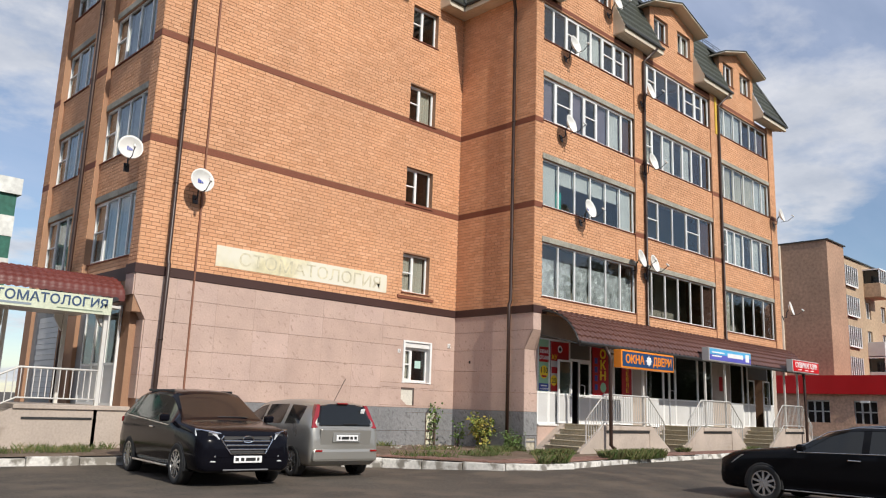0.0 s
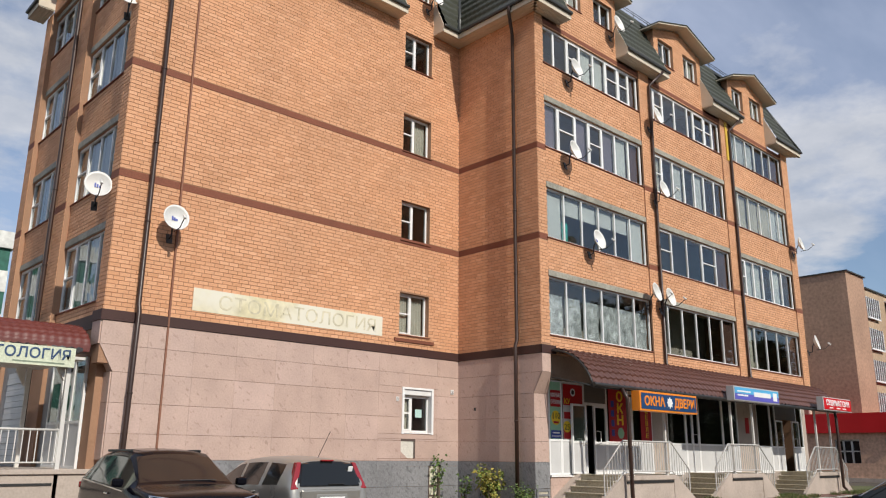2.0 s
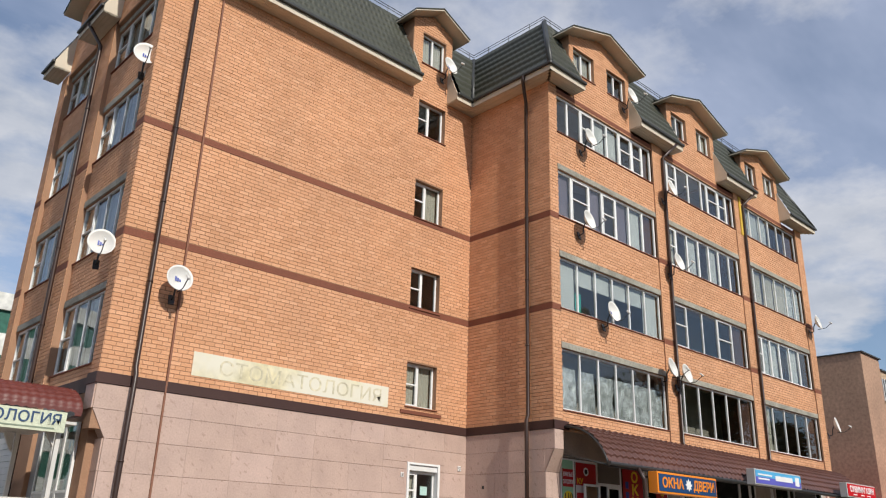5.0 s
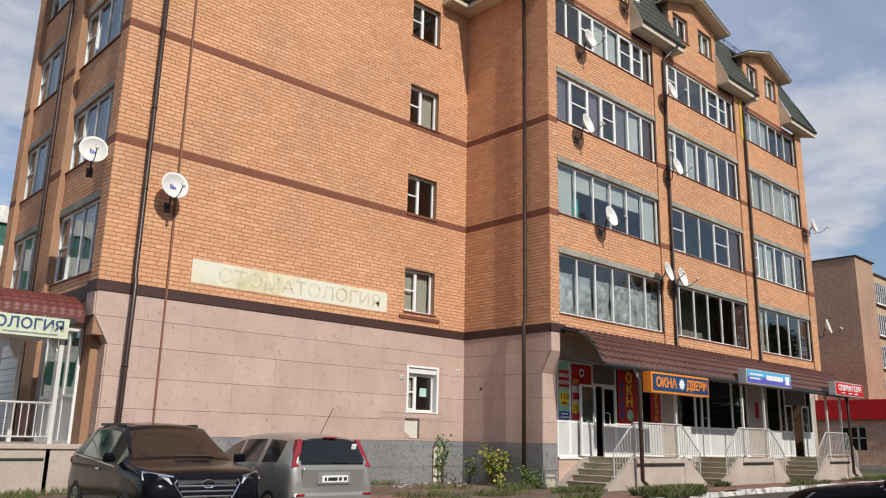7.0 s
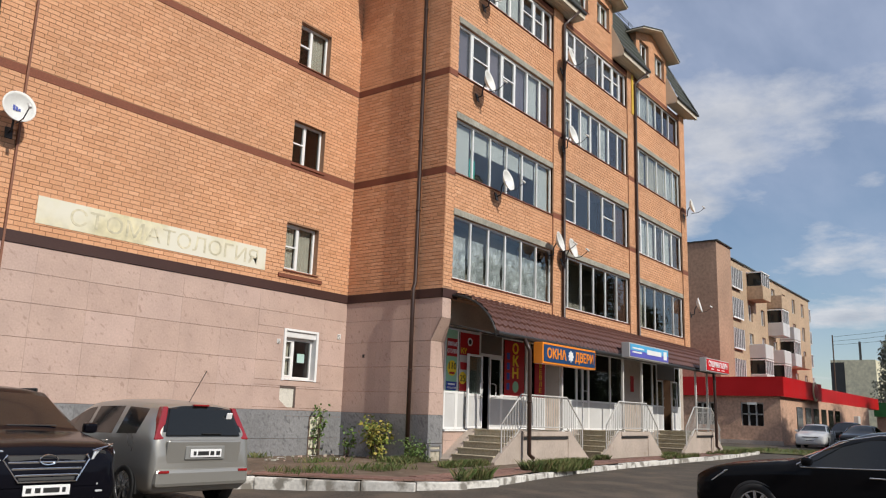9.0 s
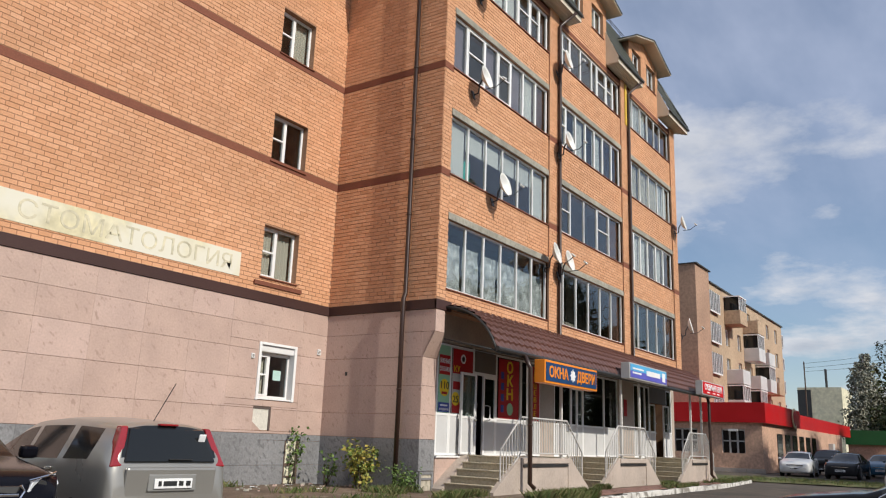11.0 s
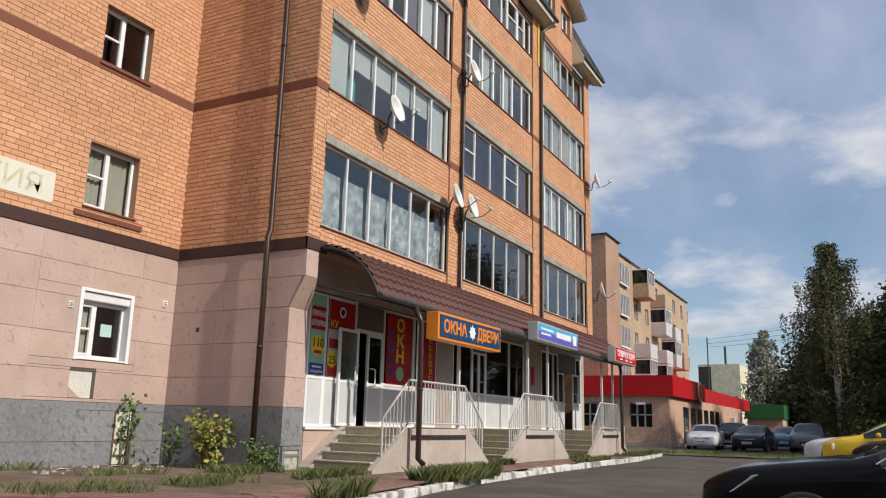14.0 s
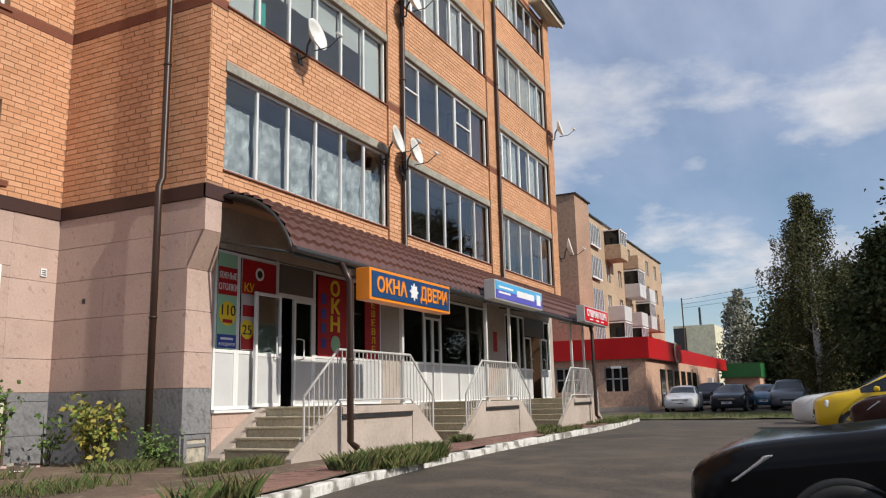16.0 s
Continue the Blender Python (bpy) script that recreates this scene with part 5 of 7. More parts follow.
# ---- small fittings on the stone ----
g = Geo()
GABLE.box(g, 16.51 - XL, 17.05 - XL, -0.02, 0.012, 1.67, 2.21)
bx = tagged(part("access_panel", g, surface("pale_panel_paint", (0.60, 0.57, 0.50), 0.7)), "pale broken access panel in the stone facing", "panel")
for u0, u1, z0, z1 in ((16.51, 17.05, 2.16, 2.215), (17.0, 17.055, 1.67, 2.16)):
    g = Geo()
    GABLE.box(g, u0 - XL, u1 - XL, 0.012, 0.03, z0, z1)
    part("panel_frame", g, M["joint"], bx)
g = Geo()
g.add([GABLE.p(u - XL, d, z) for d in (0.012, 0.020) for u, z in ((16.51, 1.67), (16.78, 1.67), (16.51, 1.86))], [(0, 1, 2), (5, 4, 3), (0, 3, 4, 1), (1, 4, 5, 2), (2, 5, 3, 0)])
part("broken_corner", g, M["granite"], bx, "pink stone showing at the broken corner")
g = Geo()
GABLE.box(g, 17.62 - XL, 18.03 - XL, -0.02, 0.015, 0.45, 1.44)
nb = tagged(part("niche_panel", g, surface("cream_niche_board", (0.66, 0.64, 0.48), 0.7)), "cream board in a rusty frame low on the wall", "panel")
g = Geo()
for u0, u1, z0, z1 in ((17.60, 17.63, 0.4, 1.45), (18.02, 18.06, 0.4, 1.45), (17.63, 18.02, 0.86, 0.92), (17.63, 18.02, 0.60, 0.63)):
    GABLE.box(g, u0 - XL, u1 - XL, 0.0, 0.05, z0, z1)
part("rusty_frame", g, surface("rusty_steel", (0.12, 0.08, 0.06), 0.8), nb)
g = Geo()
PIER = Face((XC, YS + RECESS), (1, 0), (0, -1))
PIER.box(g, 0.06, 0.50, 0.0, 0.035, 0.40, 0.86)
vb = tagged(part("meter_niche", g, surface("cream_rubble", (0.42, 0.38, 0.30), 0.9, vary=0.4, grain=12, bump=1.0)), "open niche with a grey frame at the pier's foot", "niche")
g = Geo()
for u0, u1, z0, z1 in ((0.0, 0.07, 0.40, 0.87), (0.49, 0.56, 0.40, 0.87), (0.07, 0.49, 0.80, 0.87), (0.07, 0.49, 0.68, 0.73)):
    PIER.box(g, u0, u1, 0.0, 0.06, z0, z1)
part("niche_frame", g, M["grey_stone"], vb)
for x, z, s in ((16.33, 3.36, 0.05), (18.55, 3.68, 0.06)):
    g = Geo()
    GABLE.box(g, x - XL - s, x - XL + s, 0.03, 0.06, z - s * 1.2, z + s * 1.2)
    o = tagged(part("vent_grille", g, M["pvc"], bevel=0.005), "small pale vent grille on the stone facing", "vent")
    g = Geo()
    for k in range(3):
        GABLE.box(g, x - XL - s * 0.7, x - XL + s * 0.7, 0.06, 0.064, z - s * 0.8 + k * s * 0.6, z - s * 0.5 + k * s * 0.6)
    part("slat", g, M["joint"], o)
g = Geo()
SIDE.box(g, YG - 18.72, YG - 18.64, 0.03, 0.036, 3.10, 3.19)
tagged(part("wall_hole", g, BLACK), "small dark hole in a stone slab", "hole")


# ---- clinic porch at the left front ----
PY, PZ = 19.75, 1.40
porch = thing("clinic_porch", "porch with a wine-red tiled roof, white posts and a landing", "porch")
g = Geo()
g.box(5.7, 8.3, PY, PY + 4.2, PAVE - 0.2, PZ - 0.1)
part("landing", g, M["beige"], porch)
g = Geo()
g.box(5.7, 8.32, PY - 0.05, PY + 4.2, PZ - 0.1, PZ)
part("landing_slab", g, M["beige"], porch, bevel=0.01)
g = Geo()
g.box(5.9, 7.45, PY - 0.02, PY + 0.01, PZ - 0.33, PZ - 0.28)
part("drip_edge", g, M["steel_dark"], porch)
part("stair_cheek", Geo().prism([(5.7, PZ - 0.1), (5.7, PAVE - 0.1), (3.95, PAVE - 0.1), (3.95, PAVE + 0.12)], PY, PY + 0.12, "y"), M["beige"], porch)
for k in range(5):
    g = Geo()
    g.box(5.7 - 0.3 * (5 - k), 5.7, PY + 0.12, PY + 1.8, PAVE - 0.1, PAVE + (PZ - PAVE) * (k + 0.5) / 5.5)
    part("step", g, M["step"], porch, bevel=0.01)
for x, y in ((7.52, PY), (5.9, PY + 2.2), (4.1, PY + 0.10), (4.0, PY + 2.2), (7.4, PY + 2.4)):
    g = Geo()
    g.box(x - 0.045, x + 0.045, y, y + 0.09, PAVE if y < PY + 1 else PZ, 3.75)
    part("post", g, M["post"], porch, bevel=0.005)
    g = Geo()
    g.prism([(x - 0.05, 3.72), (x - 0.26, 3.72), (x - 0.26, 3.66), (x - 0.16, 3.46), (x - 0.05, 3.28)], y + 0.1, y + 0.2, "y")
    part("bracket", g, M["post"], porch)
g = Geo()
for z in (PZ + 0.82, PZ + 0.14):
    g.tube([(3.85, PY + 0.04, z - 0.92), (5.75, PY + 0.04, z), (7.5, PY + 0.04, z)], 0.025 if z > 2 else 0.018, 8)
part("handrail", g, M["post"], porch, smooth=True)
for k in range(29):
    x = 3.55 + 0.14 * k
    drop = max(0.0, 5.75 - x) * 0.92 / 1.9
    if x < 3.85:
        continue
    part("baluster", Geo().tube([(x, PY + 0.04, PZ + 0.14 - drop), (x, PY + 0.04, PZ + 0.82 - drop)], 0.012, 6), M["post"], porch)
prof = [(PY - 0.18 + 2.2 * (1 - math.cos(a)) * 0.55, 3.98 + 0.62 * math.sin(a)) for a in [radians(6 * k) for k in range(16)]]
grid = []
for k, (y, z) in enumerate(prof):
    for lift in ((0.0, 0.025) if k % 2 else (0.012,)):
        grid.append([(2.4 + 5.45 * i / 110 - (0.10 * (1 - math.cos(k / 15 * 1.5)) if i == 110 else 0), y, z + lift + 0.016 * math.sin(i * 2 * math.pi / 3.6)) for i in range(111)])
part("porch_tile", Geo().sheet(grid), M["clinic_roof"], porch, smooth=True)
g = Geo()
g.prism([(y, z - 0.03) for y, z in prof] + [(prof[-1][0], 3.92), (PY - 0.18, 3.92)], 7.70, 7.84, "x")
part("porch_end", g, M["clinic_roof"], porch)
g = Geo()
g.box(2.4, 7.8, PY - 0.1, PY + 3.0, 3.74, 3.80)
part("porch_ceiling", g, M["post"], porch)
sg = thing("clinic_sign", "cream sign board with blue letters on the porch edge", "sign")
part("sign_board", Geo().box(4.3, 7.56, PY - 0.16, PY - 0.10, 3.55, 3.97), surface("cream_sign_board", (0.62, 0.66, 0.50), 0.5, stain=0.08), sg)
text("СТОМАТОЛОГИЯ", 0.30, paint("blue_sign_letter", (0.03, 0.07, 0.16)), on_front(6.10, PY - 0.166, 3.70), sg, bold=0.004, width=2.72)
part("lettering", Geo().box(6.3, 7.35, PY - 0.166, PY - 0.158, 3.60, 3.63), paint("grey_green_letter", (0.22, 0.27, 0.20)), sg)
part("lettering", Geo().box(4.9, 5.75, PY - 0.166, PY - 0.158, 3.60, 3.65), paint("grey_blue_letter", (0.25, 0.30, 0.35)), sg)
for ob in (porch, sg):
    ob.location.x = -0.35
FL = Face((XL + 0.13, 0), (0, -1), (-1, 0))
cd = thing("clinic_door", "white glazed double door with panes above white panels", "door")
for a, b in ((20.3, 21.05), (21.05, 21.8), (21.8, 22.6)):
    g = Geo()
    for c, d, e, f in ((-b, -b + 0.06, 1.4, 3.9), (-a - 0.06, -a, 1.4, 3.9), (-b + 0.06, -a - 0.06, 3.84, 3.9), (-b + 0.06, -a - 0.06, 1.4, 1.46), (-b + 0.06, -a - 0.06, 2.4, 2.46)):
        FL.box(g, c, d, 0, 0.06, e, f)
    part("door_frame", g, M["pvc"], cd)
    g = Geo()
    FL.box(g, -b + 0.06, -a - 0.06, 0.015, 0.045, 1.46, 2.4)
    part("door_panel", g, M["white_panel"], cd)
    g = Geo()
    FL.box(g, -b + 0.06, -a - 0.06, 0.028, 0.034, 2.46, 3.84)
    part("pane", g, M["shop_glass"], cd).visible_shadow = False


# ---- cladding of the ground floor beside the porch ----
g = Geo()
for k in range(7):
    f_in.box(g, 0.1 + 0.8 * k, 0.886 + 0.8 * k, 0.004, 0.03, PAVE, ZP - 0.15)
tagged(part("cladding", g, surface("pale_grey_cladding", (0.27, 0.27, 0.265), 0.6, vary=0.06, grain=10, bump=0.05)), "pale grey panels on the ground floor by the porch", "cladding", kind="structure")
g = Geo()
for k in range(15):
    f_in.box(g, 1.2, 3.6, 0.034, 0.055 + 0.012 * (k % 2), 1.5 + 0.16 * k, 1.65 + 0.16 * k)
tagged(part("roller_shutter", g, M["white_panel"]), "closed grey roller shutter on the ground floor", "shutter", kind="structure")


# ---- vehicles ----
RUBBER, RIM = paint("black_rubber", (0.018, 0.018, 0.018), 0.75), surface("alloy_rim", (0.62, 0.62, 0.63), 0.25, metal=0.9, vary=0.04, bump=0)
CARGLASS = surface("dark_car_glass", (0.012, 0.014, 0.015), 0.04, vary=0.02, bump=0, stain=0.02, coat=0.25, spec=0.35)
SEATGLASS = glazing("clear_car_glass", (0.45, 0.48, 0.46), 0.12)
CHROME = surface("chrome_trim", (0.75, 0.75, 0.76), 0.12, metal=1.0, vary=0.02, bump=0)
LAMP = surface("lamp_lens", (0.62, 0.64, 0.66), 0.08, vary=0.15, grain=30, bump=0.2, coat=1.0)
TAIL = surface("red_tail_lens", (0.27, 0.010, 0.012), 0.1, vary=0.1, bump=0.1, coat=1.0)
TRIM = paint("black_trim", (0.02, 0.02, 0.02), 0.5)


def car_paint(name, c, metal=0.35):
    return surface(name, c, 0.16 if max(c) < 0.1 else 0.3, metal=metal if max(c) > 0.1 else 0.0, vary=0.04, grain=200, bump=0.0, stain=0.05, coat=0.07 if max(c) < 0.1 else 0.45, spec=0.10 if max(c) < 0.1 else 0.3)


def spline(rows, n):
    """Smooth rows of numbers between stations."""
    out = []
    R = [np.array(r, float) for r in rows]
    for i in range(len(R) - 1):
        p0, p1, p2, p3 = R[max(i - 1, 0)], R[i], R[i + 1], R[min(i + 2, len(R) - 1)]
        for k in range(n):
            t = k / n
            a = p1 + 0.5 * t * (p2 - p0) * 0.8 + t * t * (3 * (p2 - p1) - 0.8 * 0.5 * (2 * (p2 - p0) + (p3 - p1))) + t ** 3 * (2 * (p1 - p2) + 0.8 * 0.5 * ((p2 - p0) + (p3 - p1)))
            out.append(a)
    out.append(R[-1])
    return out


def car(name, label, stations, material, glass_y, screen_y, rear_y, axles, wheel_r, track, rim=None, spokes=10, pillar=(), glass=None):
    """A car nose towards +y: skin over stations (y, sill, shoulder, top, half widths low, shoulder, top)."""
    own = thing(name, label, "car", "parked cars")
    rows = spline(stations, 5)
    rings = []
    for y, z0, zs, zr, wl, ws, wr in rows:
        half = [(0, z0), (wl - 0.12, z0), (wl - 0.02, z0 + 0.07), (wl + 0.005, z0 + 0.45 * (zs - z0)), (ws + 0.015, zs - 0.12), (ws, zs), (wr + 0.25 * (ws - wr), zs + 0.78 * (zr - zs)), (wr, zr - 0.04 * min(1, (zr - zs) * 4)), (wr * 0.55, zr), (0, zr + 0.012)]
        rings.append([(x, y, z) for x, z in half] + [(-x, y, z) for x, z in reversed(half[1:-1])])
    n, k = len(rings[0]), len(rings)
    body, side, screen = Geo(), Geo(), Geo()
    for geo in (body, side, screen):
        geo.v = [p for r in rings for p in r]
    for i in range(k - 1):
        ym = (rows[i][0] + rows[i + 1][0]) / 2
        for j in range(n):
            f = (i * n + j, i * n + (j + 1) % n, (i + 1) * n + (j + 1) % n, (i + 1) * n + j)
            if j in (5, 12) and glass_y[0] < ym < glass_y[1] and not any(abs(ym - p) < 0.07 for p in pillar):
                side.f.append(f)
            elif j in (7, 8, 9, 10) and (screen_y[0] < ym < screen_y[1] or rear_y[0] < ym < rear_y[1]):
                screen.f.append(f)
            else:
                body.f.append(f)
    body.f.append(tuple(range(n)))
    body.f.append(tuple(reversed(range((k - 1) * n, k * n))))
    part("body", body, material, own, smooth=True)
    part("side_window", side, glass or CARGLASS, own, smooth=True)
    part("windscreen", screen, glass or CARGLASS, own, smooth=True)
    r = wheel_r
    for y in axles:
        for s in (-1, 1):
            g = Geo()
            out = track + 0.012
            ring = []
            for d, rr in ((-0.21, r * 0.9), (-0.21, r), (-0.01, r), (0.0, r * 0.93), (0.0, r * 0.70), (-0.03, r * 0.68), (-0.08, r * 0.6)):
                ring.append([(s * (out + d), y + rr * math.cos(a), r + rr * math.sin(a)) for a in [2 * math.pi * q / 32 for q in range(33)]])
            wheel = part("wheel", Geo().sheet(ring), RUBBER, own, "black tyre", smooth=True)
            g = Geo()
            for q in range(spokes):
                a = 2 * math.pi * q / spokes
                m = Matrix.Translation((s * out, y, r)) @ Matrix.Rotation(a, 4, "X")
                g.box(-0.03 * s, -0.006 * s, -0.022, 0.022, 0.03, r * 0.67, m)
            g.tube([(s * (out - 0.045), y, r), (s * (out - 0.004), y, r)], 0.06, 16)
            g.sheet([[(s * (out + d), y + rr * math.cos(a), r + rr * math.sin(a)) for a in [2 * math.pi * q / 32 for q in range(33)]] for d, rr in ((-0.09, r * 0.66), (-0.004, r * 0.70), (-0.004, r * 0.64), (-0.09, r * 0.60))])
            part("rim", g, rim or RIM, wheel)
            g = Geo()
            g.tube([(s * (out - 0.10), y, r), (s * (out - 0.085), y, r)], r * 0.62, 24)
            part("hub_back", g, TRIM, wheel)
            g = Geo()
            g.sheet([[(s * (track - 0.02 + d), y + rr * math.cos(a), r + rr * math.sin(a)) for a in [math.pi * (-0.08 + 1.16 * q / 24) for q in range(25)]] for d, rr in ((0.012, r * 1.0), (0.018, r + 0.03), (0.0, r + 0.045), (-0.1, r + 0.045))])
            part("wheel_arch", g, TRIM, own, smooth=True)
    return own


def block(own, name, x0, x1, y0, y1, z0, z1, material, label="", bevel=0.015, both=False, turn=0.0, tilt=0.0):
    """A small rounded fitting; both: on the two sides of the car."""
    for s in ((1, -1) if both else (1,)):
        g = Geo()
        c = Vector((s * (x0 + x1) / 2, (y0 + y1) / 2, (z0 + z1) / 2))
        m = Matrix.Translation(c) @ Matrix.Rotation(radians(turn) * s, 4, "Z") @ Matrix.Rotation(radians(tilt), 4, "X")
        g.box(-(x1 - x0) / 2, (x1 - x0) / 2, -(y1 - y0) / 2, (y1 - y0) / 2, -(z1 - z0) / 2, (z1 - z0) / 2, m)
        part(name, g, material, own, label, bevel=bevel)


def wedge(own, name, low, high, material, label="", depth=0.1, front=-1, bevel=0.02):
    """A leaning panel: a lower and an upper edge (x0, x1, z, y), given depth into the car."""
    (a, b, z0, y0), (c, d, z1, y1) = low, high
    s = -front * depth
    g = Geo().add([(a, y0, z0), (b, y0, z0), (d, y1, z1), (c, y1, z1), (a, y0 + s, z0), (b, y0 + s, z0), (d, y1 + s, z1), (c, y1 + s, z1)],
                  [(0, 1, 2, 3), (7, 6, 5, 4), (0, 4, 5, 1), (1, 5, 6, 2), (2, 6, 7, 3), (3, 7, 4, 0)])
    return part(name, g, material, own, label, bevel=bevel)


def plate(own, y, z, x=0.0, w=0.52, back=False):
    s = -1 if back else 1
    block(own, "number_plate", x - w / 2, x + w / 2, y, y + 0.015, z, z + 0.115, WHITE, "white number plate", 0.004)
    for a, b in ((-0.21, -0.17), (-0.14, 0.04), (0.07, 0.13), (0.17, 0.23)):
        block(own, "plate_mark", x + a, x + b, y + 0.008 * s, y + 0.015 + 0.004 * s, z + 0.03, z + 0.085, BLACK, "", 0.0)


# dark blue-black crossover, nose to the yard
SUV = [(2.24, 0.42, 0.62, 0.66, 0.62, 0.60, 0.50), (2.18, 0.28, 0.80, 0.84, 0.82, 0.76, 0.60), (1.95, 0.24, 0.95, 0.99, 0.90, 0.86, 0.70), (1.25, 0.24, 1.02, 1.08, 0.925, 0.905, 0.76), (1.05, 0.24, 1.03, 1.15, 0.925, 0.91, 0.74),
       (0.35, 0.24, 1.06, 1.56, 0.925, 0.91, 0.62), (0.1, 0.24, 1.07, 1.63, 0.925, 0.91, 0.61), (-0.7, 0.24, 1.10, 1.66, 0.925, 0.91, 0.61), (-1.5, 0.24, 1.14, 1.61, 0.925, 0.90, 0.59), (-1.85, 0.26, 1.15, 1.53, 0.92, 0.88, 0.57), (-2.12, 0.30, 1.08, 1.14, 0.88, 0.84, 0.70), (-2.24, 0.42, 0.80, 0.84, 0.80, 0.76, 0.60)]
suv = car("crossover_car", "dark blue-black crossover car with a chrome grille, parked nose out", SUV, car_paint("midnight_paint", (0.005, 0.005, 0.008)), (-1.75, 0.95), (0.38, 1.03), (-2.1, -1.87), (1.34, -1.33), 0.35, 0.925, pillar=(-0.35, -1.25))
wedge(suv, "grille", (-0.31, 0.31, 0.57, 2.25), (-0.46, 0.46, 0.86, 2.19), TRIM, "black grille", 0.1, 1, 0.02)
part("grille_surround", Geo().tube([(-0.44, 2.20, 0.865), (-0.48, 2.195, 0.81), (-0.32, 2.262, 0.57), (0.32, 2.262, 0.57), (0.48, 2.195, 0.81), (0.44, 2.20, 0.865)], 0.014, 6), CHROME, suv, "chrome grille surround")
for z, w in ((0.64, 0.35), (0.71, 0.39), (0.78, 0.43)):
    block(suv, "grille_bar", -w, w, 2.20 - (z - 0.6) * 0.25, 2.262 - (z - 0.6) * 0.25, z - 0.012, z + 0.014, CHROME, "chrome grille bar", 0.006)
part("emblem", Geo().tube([(0.10 * math.cos(a), 2.232, 0.81 + 0.055 * math.sin(a)) for a in [2 * math.pi * q / 20 for q in range(21)]], 0.009, 5), CHROME, suv, "oval chrome emblem")
for s in (1, -1):
    g = Geo().add([(s * x, y, z) for x, y, z in ((0.50, 2.215, 0.80), (0.88, 2.02, 0.86), (0.865, 1.94, 0.965), (0.56, 2.17, 0.905), (0.50, 2.05, 0.80), (0.80, 1.9, 0.86), (0.82, 1.8, 0.985), (0.56, 2.03, 0.905))],
                  [(0, 1, 2, 3), (7, 6, 5, 4), (0, 4, 5, 1), (1, 5, 6, 2), (2, 6, 7, 3), (3, 7, 4, 0)])
    part("headlight", g, LAMP, suv, "slanted clear headlight", bevel=0.012)
    part("headlight_pod", Geo().tube([(s * 0.66, 2.06, 0.865), (s * 0.66, 2.145, 0.865)], 0.042, 14), TRIM, suv)
    part("headlight_edge", Geo().tube([(s * 0.50, 2.215, 0.91), (s * 0.72, 2.115, 0.95), (s * 0.865, 1.94, 0.972)], 0.010, 5), CHROME, suv)
block(suv, "fog_lamp", 0.56, 0.80, 2.14, 2.21, 0.50, 0.55, LAMP, "slim fog lamp", 0.015, True, -18)
block(suv, "daytime_lamp", 0.56, 0.80, 2.14, 2.22, 0.43, 0.455, LAMP, "", 0.008, True, -18)
block(suv, "skid_plate", -0.42, 0.42, 2.16, 2.235, 0.285, 0.31, paint("grey_skid_plate", (0.16, 0.16, 0.17), 0.4), "", 0.015)
block(suv, "mirror", 0.94, 1.12, 0.78, 0.92, 1.06, 1.20, car_paint("mirror_paint", (0.005, 0.005, 0.008)), "dark door mirror", 0.04, True)
block(suv, "roof_rail", 0.575, 0.605, -1.45, 0.0, 1.60, 1.645, TRIM, "dark roof rail", 0.01, True)
block(suv, "belt_trim", 0.905, 0.925, -1.7, 0.8, 1.05, 1.07, CHROME, "", 0.004, True, 0, -3)
block(suv, "door_handle", 0.93, 0.955, -0.15, 0.05, 0.92, 0.95, CHROME, "", 0.01, True)
block(suv, "side_step", 0.90, 0.96, -0.95, 0.95, 0.27, 0.31, CHROME, "pale side step", 0.01, True)
block(suv, "wiper", -0.5, 0.1, 1.04, 1.06, 1.155, 1.17, TRIM, "", 0.004)
plate(suv, 2.262, 0.42)
block(suv, "tail_lamp", 0.68, 0.88, -2.16, -2.02, 0.95, 1.07, TAIL, "red tail lamp", 0.03, True, 20)
suv.matrix_world = pose(7.42, 15.0, ROAD - 0.11, 0, 0, 174)

# silver compact van, tail to the yard
MPV = [(2.04, 0.40, 0.60, 0.64, 0.58, 0.56, 0.48), (1.97, 0.25, 0.78, 0.84, 0.76, 0.70, 0.56), (1.6, 0.22, 0.92, 0.98, 0.83, 0.80, 0.66), (1.2, 0.22, 0.96, 1.06, 0.845, 0.825, 0.68),
       (0.45, 0.22, 1.00, 1.44, 0.845, 0.83, 0.60), (0.0, 0.22, 1.01, 1.53, 0.845, 0.83, 0.58), (-0.8, 0.22, 1.03, 1.55, 0.845, 0.83, 0.58), (-1.5, 0.22, 1.05, 1.51, 0.845, 0.82, 0.57), (-1.82, 0.23, 1.05, 1.46, 0.84, 0.81, 0.56), (-1.97, 0.26, 1.00, 1.10, 0.82, 0.79, 0.66), (-2.04, 0.38, 0.72, 0.76, 0.78, 0.74, 0.60)]
SILVER = car_paint("silver_grey_paint", (0.34, 0.33, 0.305), 0.5)
van = car("compact_van", "silver-grey compact van with tall red tail lamps, parked tail out", MPV, SILVER, (-1.45, 1.0), (0.48, 1.15), (-1.965, -1.83), (1.25, -1.33), 0.305, 0.845, pillar=(0.05, -0.9), spokes=7)
wedge(van, "rear_window", (-0.63, 0.63, 1.03, -2.02), (-0.52, 0.52, 1.43, -1.86), CARGLASS, "dark rear window", 0.10)
wedge(van, "tail_lamp", (0.645, 0.80, 0.98, -2.0), (0.535, 0.62, 1.45, -1.85), TAIL, "tall red tail lamp", 0.14)
wedge(van, "tail_lamp", (-0.80, -0.645, 0.98, -2.0), (-0.62, -0.535, 1.45, -1.85), TAIL, "tall red tail lamp", 0.14)
